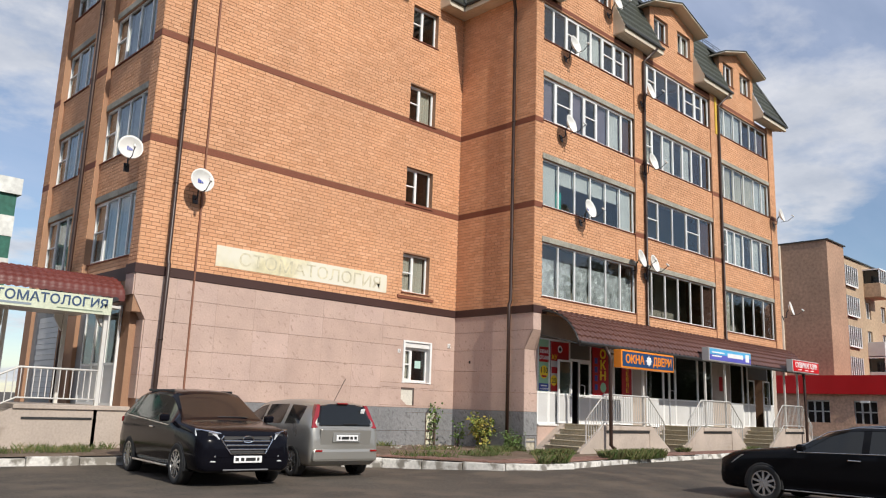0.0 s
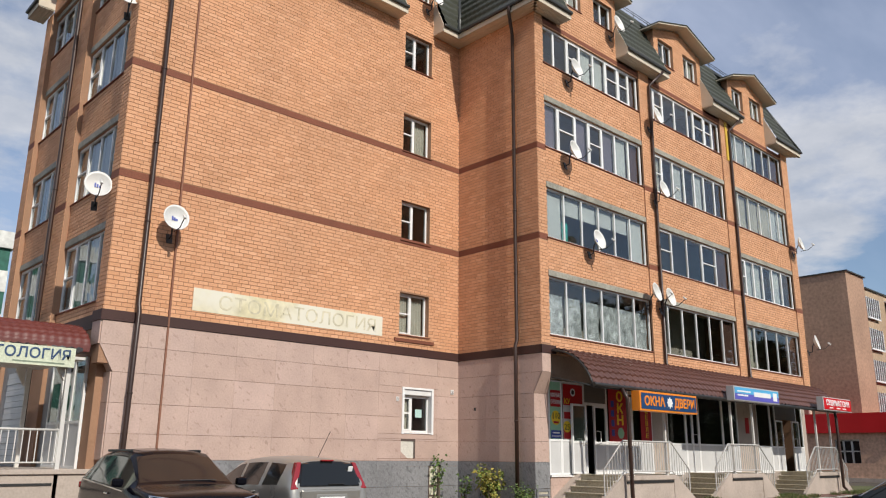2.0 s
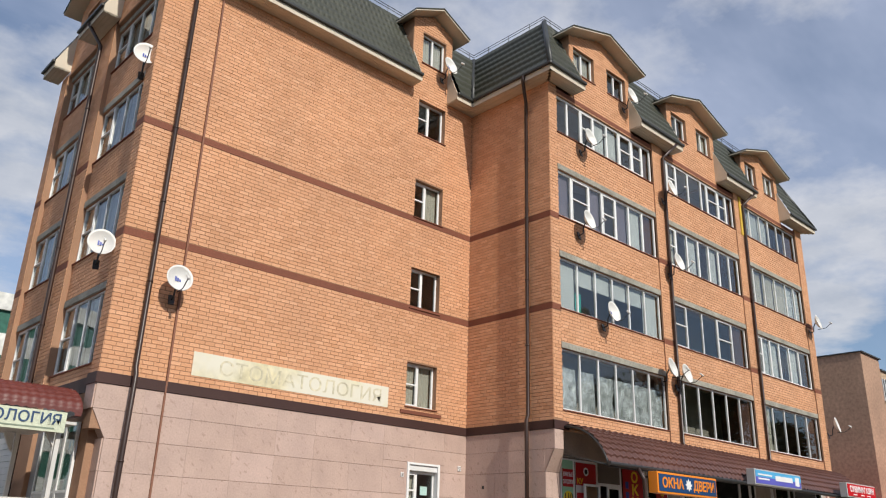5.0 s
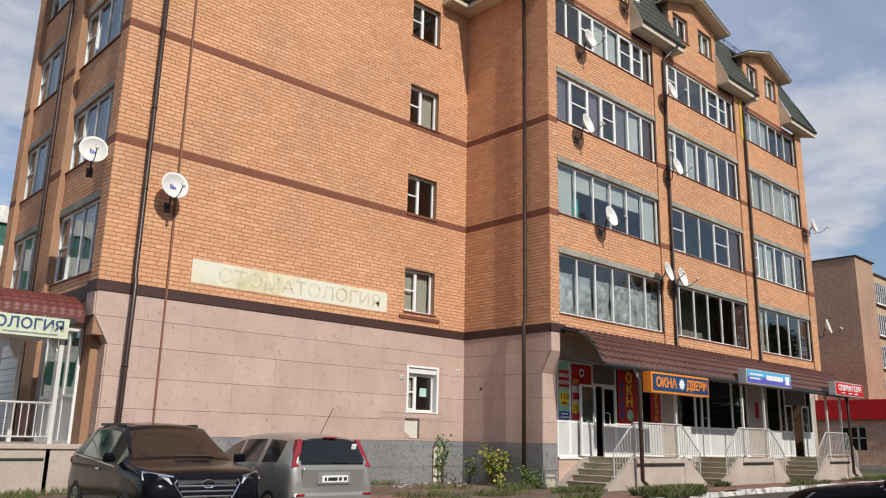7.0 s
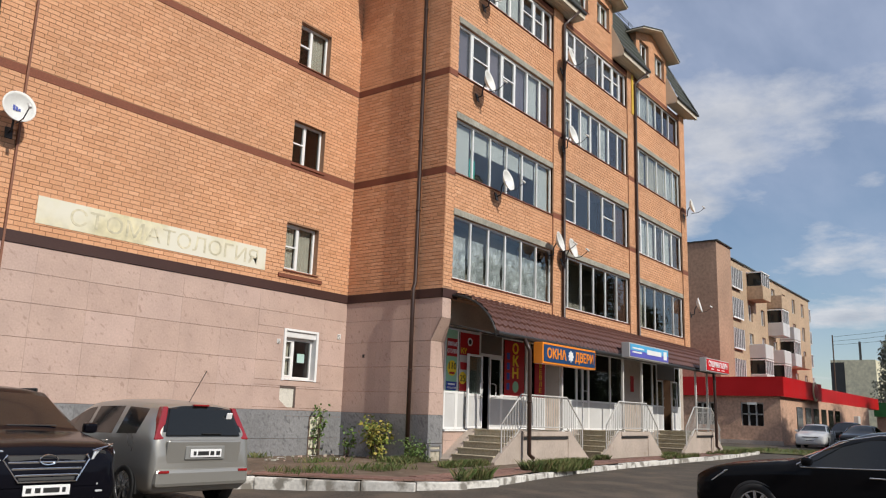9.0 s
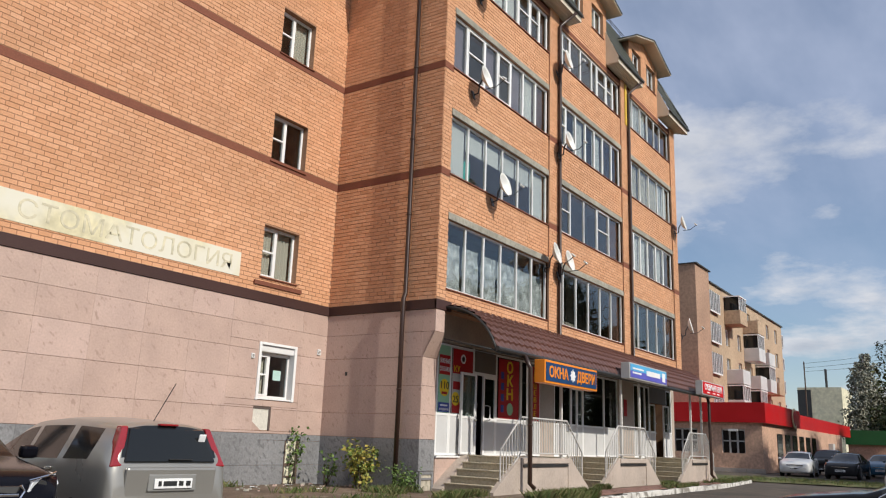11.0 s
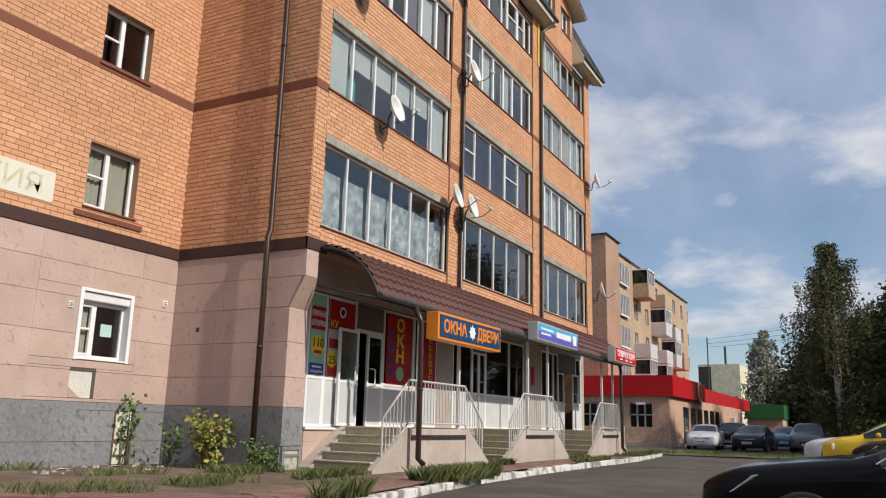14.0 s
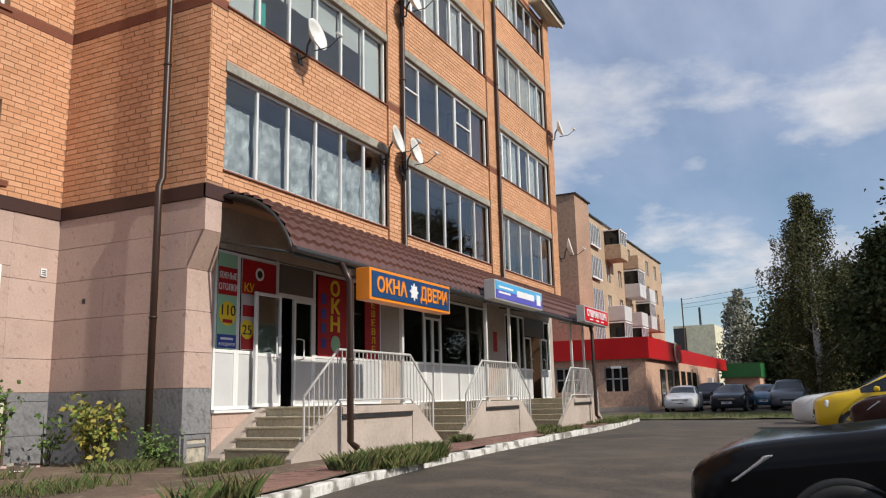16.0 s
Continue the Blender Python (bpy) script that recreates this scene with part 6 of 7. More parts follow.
block(van, "tailgate", -0.62, 0.62, -2.055, -2.0, 0.62, 0.98, SILVER, "silver tailgate", 0.03, False, 0, 6)
block(van, "plate_recess", -0.33, 0.33, -2.075, -2.04, 0.70, 0.90, paint("dull_silver", (0.22, 0.22, 0.21)), "", 0.015)
plate(van, -2.095, 0.735, 0.0, 0.52, True)
block(van, "rear_bumper", -0.78, 0.78, -2.09, -1.95, 0.32, 0.58, SILVER, "silver rear bumper", 0.06)
block(van, "reflector", 0.58, 0.74, -2.105, -2.08, 0.52, 0.56, TAIL, "red reflector", 0.008, True)
block(van, "brake_lamp", -0.13, 0.13, -1.87, -1.80, 1.465, 1.49, TAIL, "slim red brake lamp", 0.008)
block(van, "rear_wiper", -0.05, 0.28, -2.03, -2.01, 1.06, 1.075, TRIM, "", 0.004, False, 0, 20)
block(van, "sticker", 0.40, 0.50, -1.945, -1.925, 1.28, 1.38, WHITE, "round white sticker", 0.02, False, 0, 18)
block(van, "door_handle", 0.845, 0.87, -0.75, -0.58, 0.90, 0.93, CHROME, "", 0.01, True)
block(van, "mirror", 0.86, 1.02, 0.72, 0.84, 1.0, 1.13, SILVER, "", 0.04, True)
part("aerial", Geo().tube([(0.0, -1.5, 1.52), (0.12, -1.72, 2.0)], 0.006, 5), TRIM, van)
van.matrix_world = pose(10.06, 15.6, ROAD - 0.11, 0, 0, -4)

# black saloon, nose to the house
SEDAN = [(2.41, 0.40, 0.58, 0.60, 0.55, 0.55, 0.45), (2.34, 0.24, 0.72, 0.76, 0.78, 0.74, 0.56), (2.0, 0.20, 0.84, 0.90, 0.88, 0.84, 0.68), (1.2, 0.19, 0.92, 1.00, 0.91, 0.885, 0.74), (0.95, 0.19, 0.93, 1.04, 0.91, 0.885, 0.72),
         (0.15, 0.19, 0.95, 1.38, 0.91, 0.885, 0.58), (-0.2, 0.19, 0.96, 1.45, 0.91, 0.885, 0.57), (-0.8, 0.19, 0.98, 1.46, 0.91, 0.885, 0.57), (-1.25, 0.19, 1.00, 1.38, 0.91, 0.88, 0.57), (-1.85, 0.21, 1.02, 1.10, 0.90, 0.87, 0.70), (-2.3, 0.26, 0.98, 1.05, 0.86, 0.82, 0.66), (-2.41, 0.40, 0.74, 0.78, 0.78, 0.74, 0.60)]


def saloon(label, material, m, rim=None, name="saloon_car", trim=True):
    c = car(name, label, SEDAN, material, (-1.6, 0.85), (0.18, 0.94), (-1.83, -1.28), (1.45, -1.33), 0.33, 0.91, rim, 10, pillar=(-0.42,))
    for s in (1, -1):
        g = Geo().add([(s * x, y, z) for x, y, z in ((0.52, 2.335, 0.62), (0.86, 2.10, 0.66), (0.885, 1.86, 0.83), (0.56, 2.24, 0.78), (0.50, 2.2, 0.62), (0.76, 1.95, 0.66), (0.78, 1.75, 0.83), (0.54, 2.1, 0.78))],
                      [(0, 1, 2, 3), (7, 6, 5, 4), (0, 4, 5, 1), (1, 5, 6, 2), (2, 6, 7, 3), (3, 7, 4, 0)])
        part("headlight", g, LAMP, c, "clear wrap-around headlight", bevel=0.012)
    block(c, "grille", -0.45, 0.45, 2.34, 2.40, 0.55, 0.70, TRIM, "dark grille", 0.02)
    block(c, "grille_bar", -0.42, 0.42, 2.37, 2.415, 0.66, 0.69, CHROME, "", 0.006)
    block(c, "mirror", 0.91, 1.08, 0.62, 0.76, 0.96, 1.08, material, "door mirror", 0.04, True)
    block(c, "door_handle", 0.905, 0.935, -0.30, -0.08, 0.83, 0.855, CHROME, "chrome door handle", 0.01, True)
    block(c, "door_handle", 0.905, 0.935, -1.25, -1.03, 0.85, 0.875, CHROME, "chrome door handle", 0.01, True)
    if trim:
        block(c, "belt_trim", 0.885, 0.902, -1.5, 0.8, 0.955, 0.972, CHROME, "chrome belt trim", 0.004, True, 0, -1.5)
        block(c, "sill_trim", 0.90, 0.922, -1.0, 1.05, 0.235, 0.255, CHROME, "chrome sill trim", 0.004, True)
        for s in (1, -1):
            part("window_trim", Geo().tube([(s * 0.885, 0.86, 0.965), (s * 0.70, 0.30, 1.31), (s * 0.64, -0.2, 1.41), (s * 0.635, -0.8, 1.42), (s * 0.70, -1.3, 1.30)], 0.009, 6), CHROME, c, "chrome window trim")
    plate(c, 2.40, 0.42)
    block(c, "tail_lamp", 0.55, 0.82, -2.38, -2.26, 0.78, 0.94, TAIL, "red tail lamp", 0.03, True, 16)
    c.matrix_world = m
    return c


saloon("glossy black saloon car with chrome trim and tinted windows", car_paint("black_paint", (0.006, 0.006, 0.007)), pose(15.72, 5.62, ROAD - 0.15, 0, 0, 0))
saloon("dark brown saloon car in the parked row", car_paint("dark_brown_paint", (0.035, 0.016, 0.014)), pose(28.0, 4.49, ROAD, 0, 0, -2))
saloon("white saloon car in the parked row", car_paint("white_paint", (0.62, 0.62, 0.62), 0.05), pose(34.4, 5.94, ROAD, 0, 0, 3))
saloon("silver saloon car in the parked row", car_paint("pale_silver_paint", (0.40, 0.41, 0.43), 0.5), pose(38.0, 5.78, ROAD, 0, 0, 2))
saloon("white saloon car before the low red shop", car_paint("white_paint", (0.62, 0.62, 0.62), 0.05), pose(57.2, 15.23, ROAD, 0, 0, 94))
saloon("dark grey saloon car before the low red shop", car_paint("dark_grey_paint", (0.03, 0.03, 0.032)), pose(56.2, 12.42, ROAD, 0, 0, 88))
saloon("blue saloon car at the far end of the yard", car_paint("blue_paint", (0.03, 0.10, 0.17)), pose(63.0, 11.24, ROAD, 0, 0, 90))


def small_car(model, label, material, m, name):
    st, gl, sc, rr, ax, wr, tr, pil = model
    c = car(name, label, st, material, gl, sc, rr, ax, wr, tr, pillar=pil)
    block(c, "headlight", 0.46, 0.80, st[0][0] - 0.28, st[0][0] - 0.14, 0.66, 0.84, LAMP, "clear headlight", 0.04, True, -28)
    block(c, "grille", -0.4, 0.4, st[0][0] - 0.06, st[0][0] + 0.015, 0.48, 0.62, TRIM, "dark grille", 0.02)
    block(c, "mirror", tr + 0.01, tr + 0.17, 0.70, 0.82, 1.0, 1.12, material, "door mirror", 0.04, True)
    plate(c, st[0][0] + 0.01, 0.38)
    c.matrix_world = m
    return c


HATCH = (MPV, (-1.45, 1.0), (0.48, 1.15), (-1.965, -1.83), (1.25, -1.33), 0.305, 0.845, (0.05, -0.9))
JEEP = (SUV, (-1.75, 0.95), (0.38, 1.03), (-2.1, -1.87), (1.34, -1.33), 0.35, 0.925, (-0.35, -1.25))
small_car(HATCH, "bright yellow hatchback in the parked row", car_paint("yellow_paint", (0.72, 0.48, 0.02), 0.1), pose(30.6, 5.63, ROAD, 0, 0, 4), "hatchback_car")
small_car(JEEP, "grey off-road car facing the yard", car_paint("steel_grey_paint", (0.13, 0.14, 0.15)), pose(58.0, 9.62, ROAD, 0, 0, 90), "crossover_car")
small_car(JEEP, "black off-road car behind the white saloon", car_paint("black_paint", (0.010, 0.010, 0.011)), pose(63.0, 14.51, ROAD, 0, 0, 90), "crossover_car")


# ---- far buildings ----
def storey_house(name, label, x0, x1, y0, y1, h, wall, rows, cols, first, step, win=(1.5, 1.5), start=2.0, pane=CARGLASS):
    """A house of storeys with real window openings on the front that looks towards -y."""
    own = thing(name, label, "building")
    f = Face((x0, y0), (1, 0), (0, -1))
    holes = [(start + c * cols[1] - win[0] / 2, start + c * cols[1] + win[0] / 2, first + r * step, first + r * step + win[1]) for r in range(rows) for c in range(cols[0])]
    g = Geo()
    for a, b, c, d in cells(0, x1 - x0, 0.2, h, holes):
        f.box(g, a, b, -0.4, 0, c, d)
    g.box(x0, x0 + 0.4, y0 + 0.4, y1, 0.2, h)
    g.box(x1 - 0.4, x1, y0 + 0.4, y1, 0.2, h)
    g.box(x0 + 0.4, x1 - 0.4, y1 - 0.4, y1, 0.2, h)
    part("wall", g, wall, own)
    part("roof", Geo().box(x0 - 0.15, x1 + 0.15, y0 - 0.15, y1 + 0.15, h, h + 0.10), M["roof_trim"], own)
    for a, b, c, d in holes:
        w = part("window", f.box(Geo(), a + 0.002, b - 0.002, -0.26, -0.2, c + 0.002, d - 0.002), pane, own, "dark window pane")
        g = Geo()
        for p, q, r, s in ((a, a + 0.08, c, d), (b - 0.08, b, c, d), ((a + b) / 2 - 0.04, (a + b) / 2 + 0.04, c, d), (a, b, d - 0.08, d), (a, b, c, c + 0.08)):
            f.box(g, p, q, -0.2, -0.14, r, s)
        part("frame", g, M["pvc"], w)
    return own, f


TAN = surface("tan_brick", (0.44, 0.32, 0.215), 0.88, vary=0.18, grain=5, bump=0.2, stain=0.12, stain_scale=0.4)
# darker copy of TAN; the end block's shade is put into its brick
SHADETAN = surface("shaded_tan_brick", (0.38, 0.24, 0.165), 0.88, vary=0.2, grain=5, bump=0.2, stain=0.12, stain_scale=0.4)
far, ff = storey_house("brick_apartment_block", "five-storey tan brick block with white balconies and loggias", 65.73, 91.90, 22.6, 36, 14.5, TAN, 5, (7, 3.7), 2.75, 2.42, (1.15, 1.4), 4.9)
g = Geo()
g.box(61.61, 65.10, 22.40, 38, 0.2, 15.2)
part("end_block", g, SHADETAN, far)
part("end_block_roof", Geo().box(61.51, 65.20, 22.25, 38, 15.2, 15.28), M["roof_trim"], far)
part("end_downpipe", Geo().tube([(61.54, 26.0, 15.1), (61.54, 26.0, 0.3)], 0.12, 8), M["soffit"], far)
part("link_block", Geo().box(65.10, 65.73, 23.20, 37, 0.2, 14.3), SHADETAN, far)
for r in range(5):
    z = 2.6 + 2.42 * r
    lw = part("window", Geo().box(65.17, 67.89, 22.42, 22.62, z, z + 1.55), CARGLASS, far, "long dark loggia window")
    g = Geo()
    for k in range(7):
        g.box(65.17 + 0.44 * k, 65.25 + 0.44 * k, 22.36, 22.42, z, z + 1.55)
    g.box(65.17, 67.89, 22.36, 22.42, z - 0.1, z + 0.02)
    part("frame", g, M["pvc"], lw)
BAL = [(70.96, 4), (70.96, 2), (70.96, 1), (76.90, 4), (76.90, 3), (76.90, 2), (76.90, 1), (80.74, 3), (80.74, 2), (84.23, 2)]
for k, (x, r) in enumerate(BAL):
    z = 2.05 + 2.42 * r
    bl = part("balcony", Geo().box(x - 1.15, x + 1.15, 21.30, 22.60, z, z + 1.15), M["white_panel"] if k % 3 else TAN, far, "white panelled balcony", bevel=0.03)
    if k % 2 == 0:
        part("pane", Geo().box(x - 1.1, x + 1.1, 21.40, 22.50, z + 1.15, z + 2.25), CARGLASS, bl)
        g = Geo()
        for q in range(5):
            g.box(x - 1.12 + 0.53 * q, x - 1.04 + 0.53 * q, 21.33, 21.40, z + 1.15, z + 2.25)
        g.box(x - 1.15, x + 1.15, 21.30, 22.60, z + 2.25, z + 2.35)
        part("frame", g, M["pvc"], bl)

low = thing("low_shop", "single-storey brick shop with a broad red fascia", "building")
PINKBRICK = surface("pinkish_brick", (0.55, 0.345, 0.245), 0.88, vary=0.2, grain=6, bump=0.2, stain=0.12)
REDF = paint("red_fascia", (0.50, 0.006, 0.010), 0.4)
lf = Face((58.8, 30.85), (0, -1), (-1, 0))
holes = [(30.85 - 23.45, 30.85 - 21.85, 1.5, 3.05), (30.85 - 20.25, 30.85 - 18.75, 1.5, 3.05)]
g = Geo()
for a, b, c, d in cells(0, 13.2, 0.2, 3.5, holes):
    lf.box(g, a, b, -0.4, 0, c, d)
part("wall", g, PINKBRICK, low)
for a, b, c, d in ((59.2, 92, 17.65, 18.05), (91.6, 92, 18.05, 30.85), (58.8, 92, 30.85, 31.25)):
    part("wall", Geo().box(a, b, c, d, 0.2, 3.5), PINKBRICK, low)
part("plinth", Geo().box(58.72, 58.8, 17.57, 30.85, 0.2, 0.55), M["beige"], low)
part("fascia", Geo().box(58.55, 70.0, 17.35, 31.05, 3.48, 4.78).box(70.0, 99.0, 17.75, 31.05, 3.48, 4.6), REDF, low)
for a, b, c, d in holes:
    w = part("window", lf.box(Geo(), a, b, -0.3, -0.2, c, d), CARGLASS, low, "dark barred window")
    g = Geo()
    for k in range(4):
        u = a + (b - a) * k / 3
        lf.box(g, u - 0.05, u + 0.05, -0.2, -0.1, c, d)
    lf.box(g, a, b, -0.2, -0.1, d - 0.1, d)
    lf.box(g, a, b, -0.2, -0.1, (c + d) / 2 - 0.04, (c + d) / 2 + 0.04)
    part("frame", g, M["rail"], w)
for k in range(6):
    part("window", Geo().box(63.0 + 2.6 * k, 64.6 + 2.6 * k, 17.59, 17.64, 0.5, 2.9), CARGLASS, low, "tall shop window")
part("sign_disc", Geo().tube([(67.4, 17.29, 4.12), (67.4, 17.21, 4.12)], 0.72, 28), paint("cream_sign", (0.7, 0.55, 0.35)), low, "round cream sign")
part("sign_core", Geo().tube([(67.4, 17.21, 4.12), (67.4, 17.18, 4.12)], 0.54, 28), REDF, low)
part("air_conditioner", Geo().box(84.0, 85.0, 17.25, 17.65, 1.9, 2.6), M["white_panel"], low, "white air conditioner box", bevel=0.03)
part("lamp_box", Geo().box(58.55, 58.78, 19.15, 19.75, 2.9, 3.05), M["pvc"], low)
kiosk = thing("green_kiosk", "low kiosk with a green fascia beyond the parked cars", "kiosk")
part("wall", Geo().box(101, 112, 14.7, 18.3, 0.2, 3.0), PINKBRICK, kiosk)
part("fascia", Geo().box(100.7, 112, 14.5, 18.5, 2.8, 4.3), paint("green_fascia", (0.02, 0.13, 0.035)), kiosk)
tower = thing("grey_tower_block", "pale flat-topped block with a mast, far away", "building")
part("wall", Geo().box(150, 162, 25.2, 32.0, 0.2, 12.6), surface("pale_grey_panel", (0.62, 0.58, 0.42), 0.9, grain=2), tower)
# the tower's unlit side, put on as a dark strip
part("dark_strip", Geo().box(149.9, 150, 29.9, 32.0, 2, 12.2), M["steel_dark"], tower)
part("mast", Geo().tube([(154, 28.0, 12.5), (154, 28.0, 16)], 0.2, 6), M["steel_dark"], tower)
panel = thing("panel_block", "tall panel block in white and sea green bands", "building")
W1, T1 = surface("white_wall_panel", (0.66, 0.66, 0.62), 0.85, grain=3), surface("sea_green_wall_panel", (0.035, 0.13, 0.095), 0.8, grain=3, vary=0.2)
for k in range(5):
    part("wall", Geo().box(-6, 16, 62, 76, 0.2 + 3.1 * k, 1.7 + 3.1 * k), W1, panel)
    part("green_band", Geo().box(-5.96, 15.96, 62.04, 76, 1.7 + 3.1 * k, 3.3 + 3.1 * k), T1, panel)
    for q in range(7):
        part("window", Geo().box(-4 + 2.9 * q, -2.6 + 2.9 * q, 61.97, 62.06, 1.85 + 3.1 * k, 3.15 + 3.1 * k), CARGLASS, panel) if q < 4 else None
part("roof", Geo().box(-6.2, 16.2, 61.8, 76, 15.7, 16.9), W1, panel)


# ---- greenery ----
def foliage(name, cols, rough=0.6):
    m = surface(name, cols[0], rough, vary=0.25, grain=3, bump=0, stain=0.2, tones=cols)
    b = m.node_tree.nodes["Principled BSDF"]
    b.inputs["Subsurface Weight"].default_value = 0.0
    return m


LEAF_DARK = foliage("dark_leaves", [(0.030, 0.046, 0.013), (0.055, 0.075, 0.022), (0.10, 0.095, 0.033)], 0.9)
LEAF_BIRCH = foliage("birch_leaves", [(0.050, 0.058, 0.020), (0.075, 0.080, 0.028), (0.125, 0.110, 0.038)], 0.9)
LEAF_BUSH = foliage("bush_leaves", [(0.10, 0.16, 0.03), (0.17, 0.22, 0.045), (0.42, 0.33, 0.06), (0.13, 0.20, 0.04), (0.36, 0.28, 0.07)])
LEAF_GREEN = foliage("fresh_leaves", [(0.07, 0.14, 0.025), (0.11, 0.19, 0.04), (0.15, 0.22, 0.05)])
GRASS = foliage("grass_blades", [(0.055, 0.10, 0.02), (0.085, 0.125, 0.03), (0.19, 0.15, 0.065), (0.065, 0.11, 0.025), (0.14, 0.12, 0.05)], 0.85)
BARK, BIRCHBARK = surface("grey_brown_bark", (0.09, 0.07, 0.05), 0.95, vary=0.3, bump=0.6), surface("birch_bark", (0.55, 0.53, 0.50), 0.85, vary=0.2, grain=6, tint=((0.06, 0.05, 0.045), 5, 0.58, 0.64))


def leaf(g, p, size, r, droop=0.0):
    a = Vector((r.gauss(0, 1), r.gauss(0, 1), r.gauss(0, 1) * (0.5 if droop else 1) - droop)).normalized()
    b = a.orthogonal().normalized()
    b.rotate(Matrix.Rotation(r.uniform(0, 6.28), 3, a))
    c = a.cross(b)
    l, w = size * r.uniform(0.7, 1.3), size * 0.32 * r.uniform(0.8, 1.2)
    p = Vector(p)
    g.add([p, p + a * l * 0.45 + b * w + c * l * 0.06, p + a * l, p + a * l * 0.45 - b * w + c * l * 0.06], [(0, 1, 2, 3)])


def tree(x, y, h, rad, label, leaves, bark, n, size, seed, birch=False, base=0.12):
    """Trunk, limbs and a crown of single leaves in clumps along the limbs; a birch lets its twigs hang."""
    r = random.Random(seed)
    own = thing("birch_tree" if birch else "tree", label, "tree", "trees beyond the car park")
    g, crown = Geo(), Geo()
    lean = r.uniform(-0.03, 0.03) * h
    trunk = [(x + lean * t * t, y + 0.1 * math.sin(t * 5), ROAD - 0.1 + h * 0.95 * t) for t in [k / 8 for k in range(9)]]
    g.tube(trunk, [0.022 * h * (1 - 0.9 * k / 8) for k in range(9)], 8)
    limbs = 26
    tips = []
    for k in range(limbs):
        t = base + (0.97 - base) * (k + r.random()) / limbs
        i = min(7, int(t * 8))
        a, b = Vector(trunk[i]), Vector(trunk[i + 1])
        p = a + (b - a) * (t * 8 - i)
        ang = r.uniform(0, 6.28)
        reach = rad * (math.sin(math.pi * min(1, (t - base) / (1 - base) * 0.86 + 0.14)) ** 0.7) * r.uniform(0.6, 1.1)
        rise = reach * (0.75 if birch else 0.45)
        q = p + Vector((math.cos(ang) * reach, math.sin(ang) * reach, rise))
        mid = p + (q - p) * 0.5 + Vector((0, 0, reach * 0.12))
        g.tube([p, mid, q], [0.007 * h * (1 - t * 0.7), 0.004 * h * (1 - t * 0.7), 0.01], 5)
        tips += [(p + (q - p) * s, reach) for s in (0.45, 0.6, 0.75, 0.9, 1.0)]
    for k in range(n):
        p, reach = tips[r.randrange(len(tips))]
        spread = 0.16 * rad + 0.12 * reach
        q = p + Vector((r.gauss(0, spread), r.gauss(0, spread), r.gauss(0, spread * 0.8)))
        if birch:
            # hanging twigs: leaves strung below a few points round each limb
            a, d = 2.4 * r.randrange(6), 0.16 * rad + 0.10 * reach
            q = p + Vector((math.cos(a) * d + r.gauss(0, 0.09), math.sin(a) * d + r.gauss(0, 0.09), 0.3 - 0.20 * h * r.random() ** 1.3))
        leaf(crown, q, size, r, 0.9 if birch else 0.15)
    part("trunk", g, bark, own, smooth=True)
    ob = part("crown", crown, leaves, own, fix=False)
    ob["kind"] = "stuff"
    return own


tree(66.5, 8.00, 15.0, 2.5, "tall weeping birch with a narrow dark crown", LEAF_BIRCH, BIRCHBARK, 44000, 0.15, 11, True, 0.10)
tree(61.0, 3.45, 10.5, 2.5, "dense dark green tree beside the car park", LEAF_DARK, BARK, 32000, 0.30, 12, False, 0.03)
tree(57.0, 0.07, 14.0, 3.4, "broad dark green tree beside the car park", LEAF_DARK, BARK, 36000, 0.30, 13, False, 0.03)
tree(50.0, -2.52, 12.0, 4.2, "broad dark green tree beside the car park", LEAF_DARK, BARK, 26000, 0.32, 14)
tree(76.0, 7.07, 9.5, 3.4, "low bushy green tree behind the parked cars", LEAF_DARK, BARK, 22000, 0.30, 15, False, 0.03)
tree(68.5, 5.16, 7.5, 2.8, "low dense green tree under the birch", LEAF_DARK, BARK, 20000, 0.30, 21, False, 0.02)
tree(118.0, 18.19, 15.0, 2.2, "silvery birch far beyond the shops", foliage("silver_birch_leaves", [(0.17, 0.18, 0.13), (0.25, 0.25, 0.19), (0.32, 0.31, 0.24)]), BIRCHBARK, 9000, 0.36, 16, True)
tree(122.0, 13.89, 9.0, 4.4, "dark green tree far beyond the shops", LEAF_DARK, BARK, 12000, 0.5, 17, False, 0.03)
tree(110.0, 10.91, 11.5, 4.6, "dark green tree far beyond the shops", LEAF_DARK, BARK, 12000, 0.5, 18, False, 0.03)
tree(135.0, 17.42, 8.0, 4.0, "dark green tree far beyond the shops", LEAF_DARK, BARK, 8000, 0.5, 19, False, 0.03)
tree(90.0, 4.59, 12.0, 4.8, "dark green tree far behind the car park", LEAF_DARK, BARK, 14000, 0.48, 20, False, 0.03)


